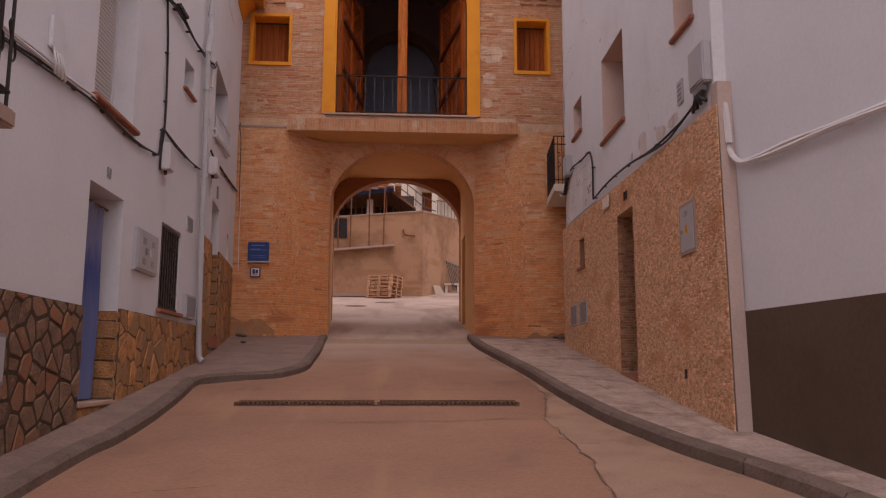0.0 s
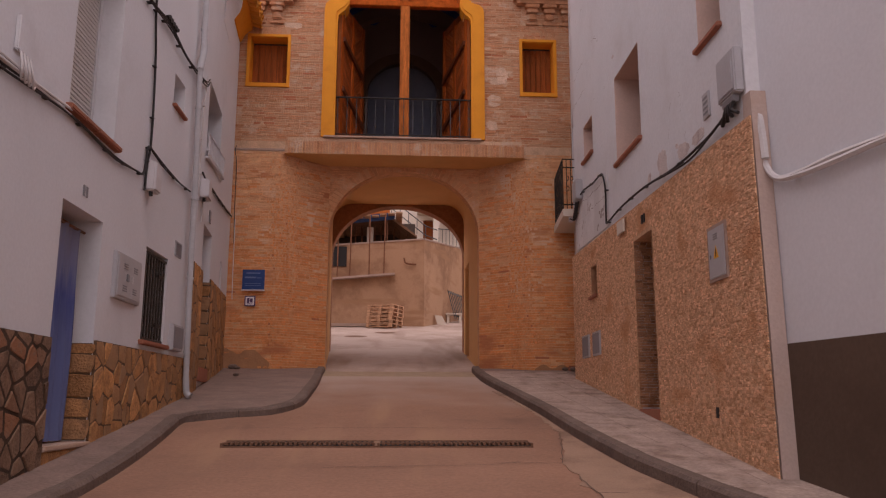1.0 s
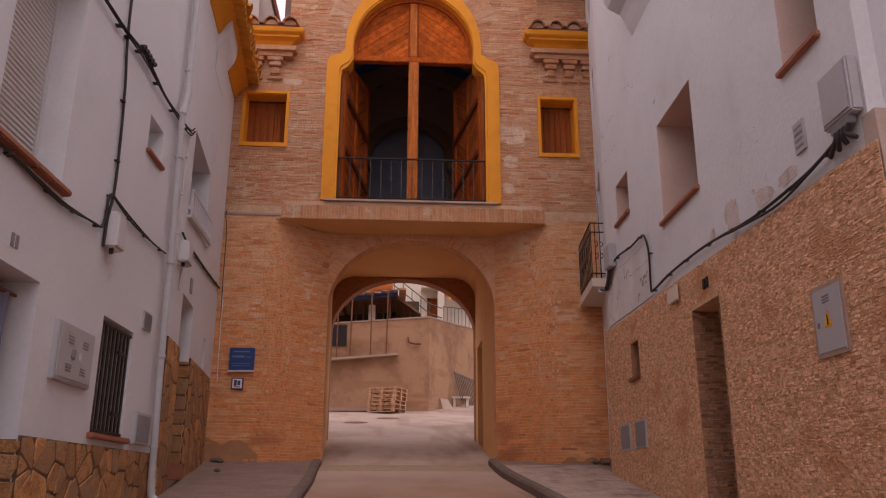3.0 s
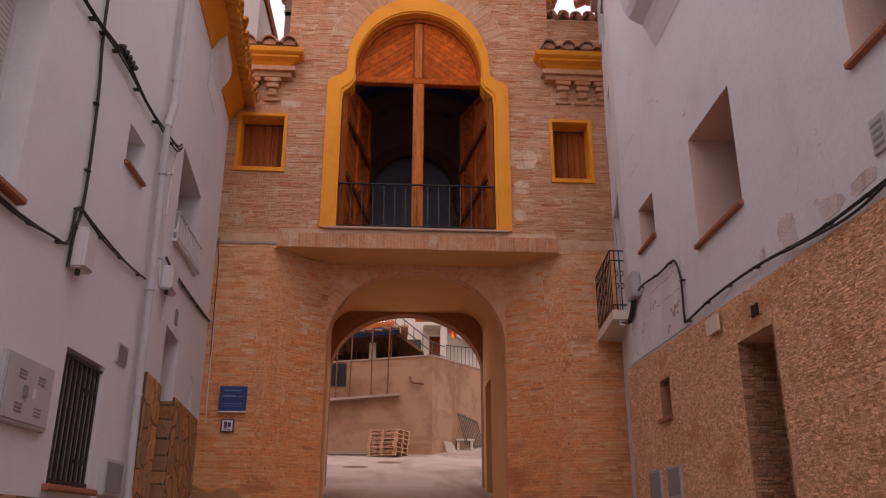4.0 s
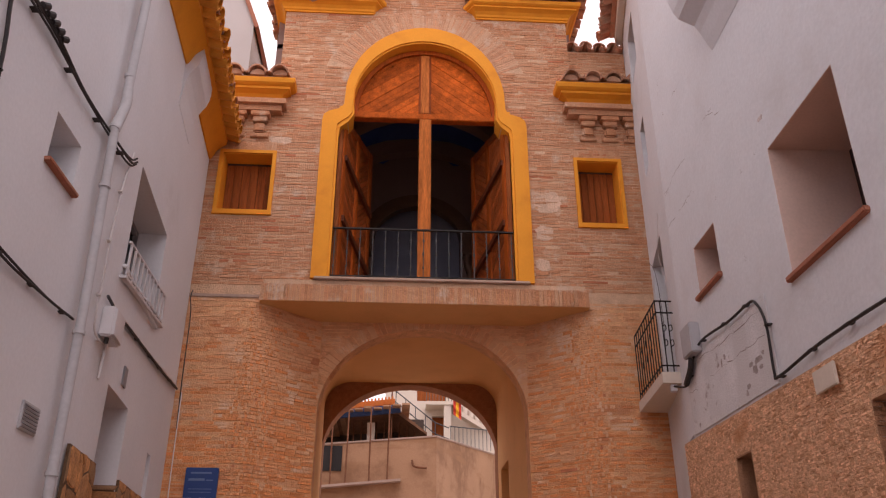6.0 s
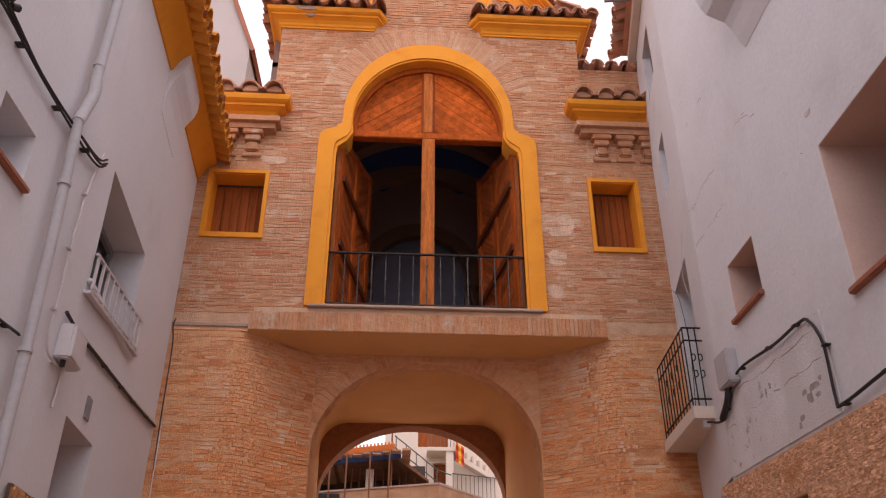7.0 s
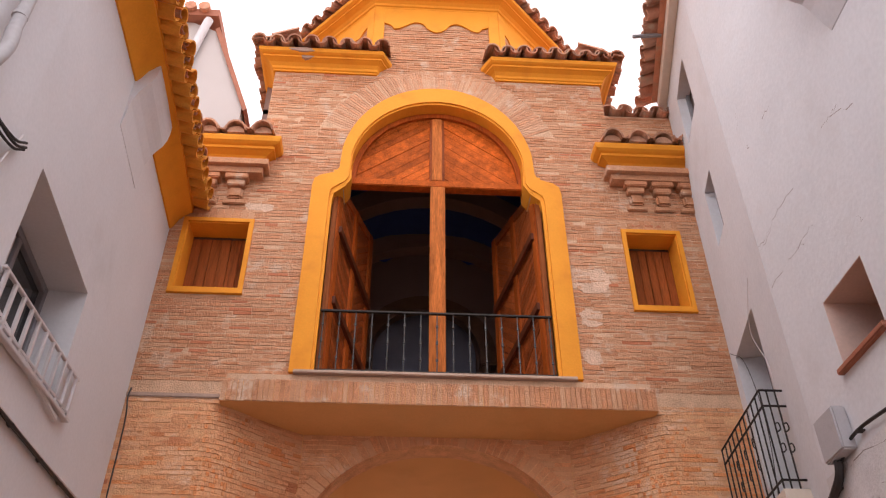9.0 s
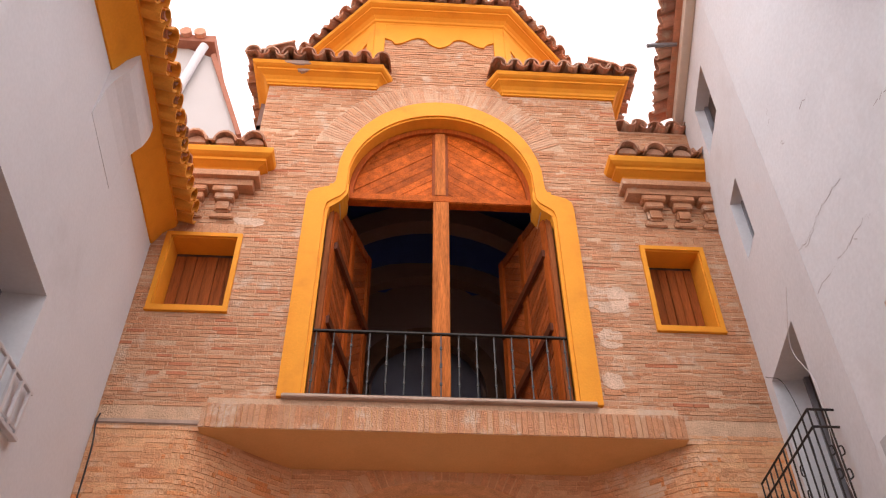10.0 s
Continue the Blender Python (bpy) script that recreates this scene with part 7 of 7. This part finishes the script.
hook = solo("pipe_stub", tube([(0.38, 30.93, 6.95), (0.45, 30.9, 6.75), (0.85, 30.9, 6.70)], 0.035, 6), RUST, "bent rusty pipe stub in the wall", "pipe")
# Black panel on the solid wall paints the unlit inside of an opening.
part("opening", wbox(-3.4, -1.82, 30.95, 31.0, 6.60, 7.37), BLACK, yard, "black panel painting the shade inside a wall opening")

site = thing("building_under_construction", (-2.0, 33.5, 7.0), "unfinished floor slab on props with formwork", "building")
part("floor_slab", prism(plane_frame((0, 32.2), (1, 32.2)), [(-9.0, 8.1), (-0.1, 8.72), (0.9, 8.02), (0.9, 8.1), (-0.1, 8.86), (-9.0, 8.35)], -5.0, 0.0), SITE, site, "brown boarded underside of the raw slab")
part("orange_formwork", box(plane_frame((-9.0, 32.0), (-0.1, 32.0)), 0.0, 8.8, (7.93, 8.98), (8.13, 9.19), -0.3, 0.0, 0.01), FORM_ORANGE, site, "orange ribbed formwork edge")
for k in range(40):
    part("rib", box(plane_frame((-9.0, 32.0), (-0.1, 32.0)), 4.2 + k * 0.115, 4.26 + k * 0.115, (8.45 + k * 0.014, 8.45 + k * 0.014), (8.7 + k * 0.014, 8.7 + k * 0.014), 0.0, 0.04), FORM_ORANGE, site)
part("blue_formwork", box(plane_frame((-9.0, 31.8), (0.05, 31.8)), 0.0, 9.0, (7.68, 8.68), (7.93, 8.95), -0.12, 0.0, 0.01), FORM_BLUE, site, "dark blue formwork panels")
for k in range(14):
    x = -4.0 + k * 0.31
    part("deck_board", wbox(x, x + 0.27, 31.3 + rng.uniform(0, 0.35), 36.4, 8.38 + 0.035 * k + rng.uniform(-0.03, 0.03), 8.43 + 0.035 * k), PALLET_WOOD, site, "rough brown shuttering board")
# Added dark sheet: paints the shade under the slab, not a wall.
part("rear_wall", wbox(-9.0, 0.9, 35.0, 35.3, 6.0, 9.2), WOOD_SHADE, site, "dark sheet painting the shade under the slab")
part("column", wbox(-1.12, -0.86, 32.6, 32.9, 6.9, 8.5), CREAM, site, "pale concrete column")
for k, (x, mt) in enumerate(((-2.15, RUST), (-1.68, RUST), (-0.95, RUST), (-0.39, RUST))):
    zl = 5.55 + 0.0897 * (x + 8.0)
    part("prop", tube([(x, 30.86, zl + 0.02), (x + 0.03 * (k % 2), 30.86, 8.5 + 0.05 * k)], 0.028, 6), mt, site, "steel prop")
for k in range(9):
    x = -1.6 + k * 0.26
    part("inner_prop", tube([(x, 32.9, 7.2), (x + 0.02, 32.9, 8.6)], 0.025, 6), RUST, site)
part("site_post", tube([(-0.3, 32.1, 7.5), (-0.3, 32.1, 10.2)], 0.03, 6), RUST, site)

ch = thing("cream_house", (2.0, 42.0, 8.0), "cream painted house with balconies and an outside stair", "house")
CF = plane_frame((-0.6, 39.0), (12.0, 39.0))
part("wall", wall_mesh(CF, 0.0, 12.6, 6.5, 17.0, [(1.35, 2.6, 10.95, 12.6), (2.0, 2.75, 8.9, 10.3)], 0.4), CREAM, ch)
part("roof", wbox(-0.8, 12.2, 38.8, 45.0, 17.0, 17.2), TILE, ch)
part("window", box(CF, 1.35, 2.6, 10.95, 12.6, -0.3, -0.25), WOOD_OLD, ch, "brown shuttered balcony door")
part("door", box(CF, 2.0, 2.75, 8.9, 10.3, -0.3, -0.25), WOOD_OLD, ch, "brown door under the balcony")
part("balcony", wbox(1.1, 2.35, 38.0, 39.0, 10.55, 10.7, 0.01), CREAM, ch)
part("pillar", wbox(1.85, 2.15, 38.05, 38.35, 7.5, 10.55, 0.01), CREAM, ch)
for k in range(10):
    part("balcony_bar", tube([(1.12 + k * 0.13, 38.03, 10.7), (1.12 + k * 0.13, 38.03, 11.5)], 0.015, 5), GREY_IRON, ch)
part("balcony_rail", wbox(1.1, 2.35, 38.0, 38.05, 11.48, 11.53), GREY_IRON, ch)
part("stair_wall", prism(plane_frame((0, 37.5), (1, 37.5)), [(-0.2, 6.5), (2.0, 6.5), (2.0, 8.7), (1.45, 9.0), (-0.2, 10.3)], -0.4, 0.0), CREAM, ch, "cream wall of the outside stair")
for off in (0.0, 0.45):
    part("stair_rail", tube([(-0.2, 37.4, 10.5 + off), (1.45, 37.4, 9.2 + off), (2.0, 37.4, 9.0 + off)], 0.025, 5, bend=False), GREY_IRON, ch)
for k in range(5):
    part("stair_post", tube([(-0.15 + 0.4 * k, 37.4, 10.2 - 0.315 * k), (-0.15 + 0.4 * k, 37.4, 10.95 - 0.315 * k)], 0.02, 5), GREY_IRON, ch)
tw = thing("terrace_wall", (4.5, 38.2, 7.5), "pale terrace wall with a metal railing", "wall")
TW = plane_frame((2.15, 37.8), (7.0, 40.5))
part("wall", box(TW, 0.0, 5.5, 6.5, (8.75, 8.95), -0.3, 0.0), CREAM, tw)
part("rail", box(TW, 0.0, 5.5, (9.62, 9.82), (9.66, 9.86), -0.18, -0.14), GREY_IRON, tw)
for k in range(26):
    part("bar", tube([TW(0.05 + k * 0.2, 8.7 + 0.007 * k, -0.16), TW(0.05 + k * 0.2, 9.63 + 0.007 * k, -0.16)], 0.014, 5), GREY_IRON, tw)
for k in range(9):
    part("baluster", box(TW, 0.5 + k * 0.3, 0.68 + k * 0.3, 10.4 - k * 0.12, 10.75 - k * 0.12, -0.5, -0.3, 0.03), CREAM, tw)
part("stair_slope", prism(TW, [(0.3, 10.5), (3.6, 9.2), (3.6, 9.05), (0.3, 10.3)], -0.55, -0.25), CREAM, tw)
fl = thing("flag", (2.35, 37.9, 10.0), "red and yellow cloth flag hanging from a balcony", "flag")
for k, mt in enumerate((FLAG_RED, FLAG_YELLOW, FLAG_RED)):
    bm = bmesh.new()
    rows = [[bm.verts.new((2.22 + 0.11 * k + 0.11 * i, 37.9 + 0.04 * math.sin(4 * j + i), 10.9 - 0.13 * j - 0.08 * (k + i))) for i in (0, 1)] for j in range(7)]
    for a, b in zip(rows, rows[1:]):
        bm.faces.new((a[0], a[1], b[1], b[0]))
    part("stripe", bm, mt, fl)
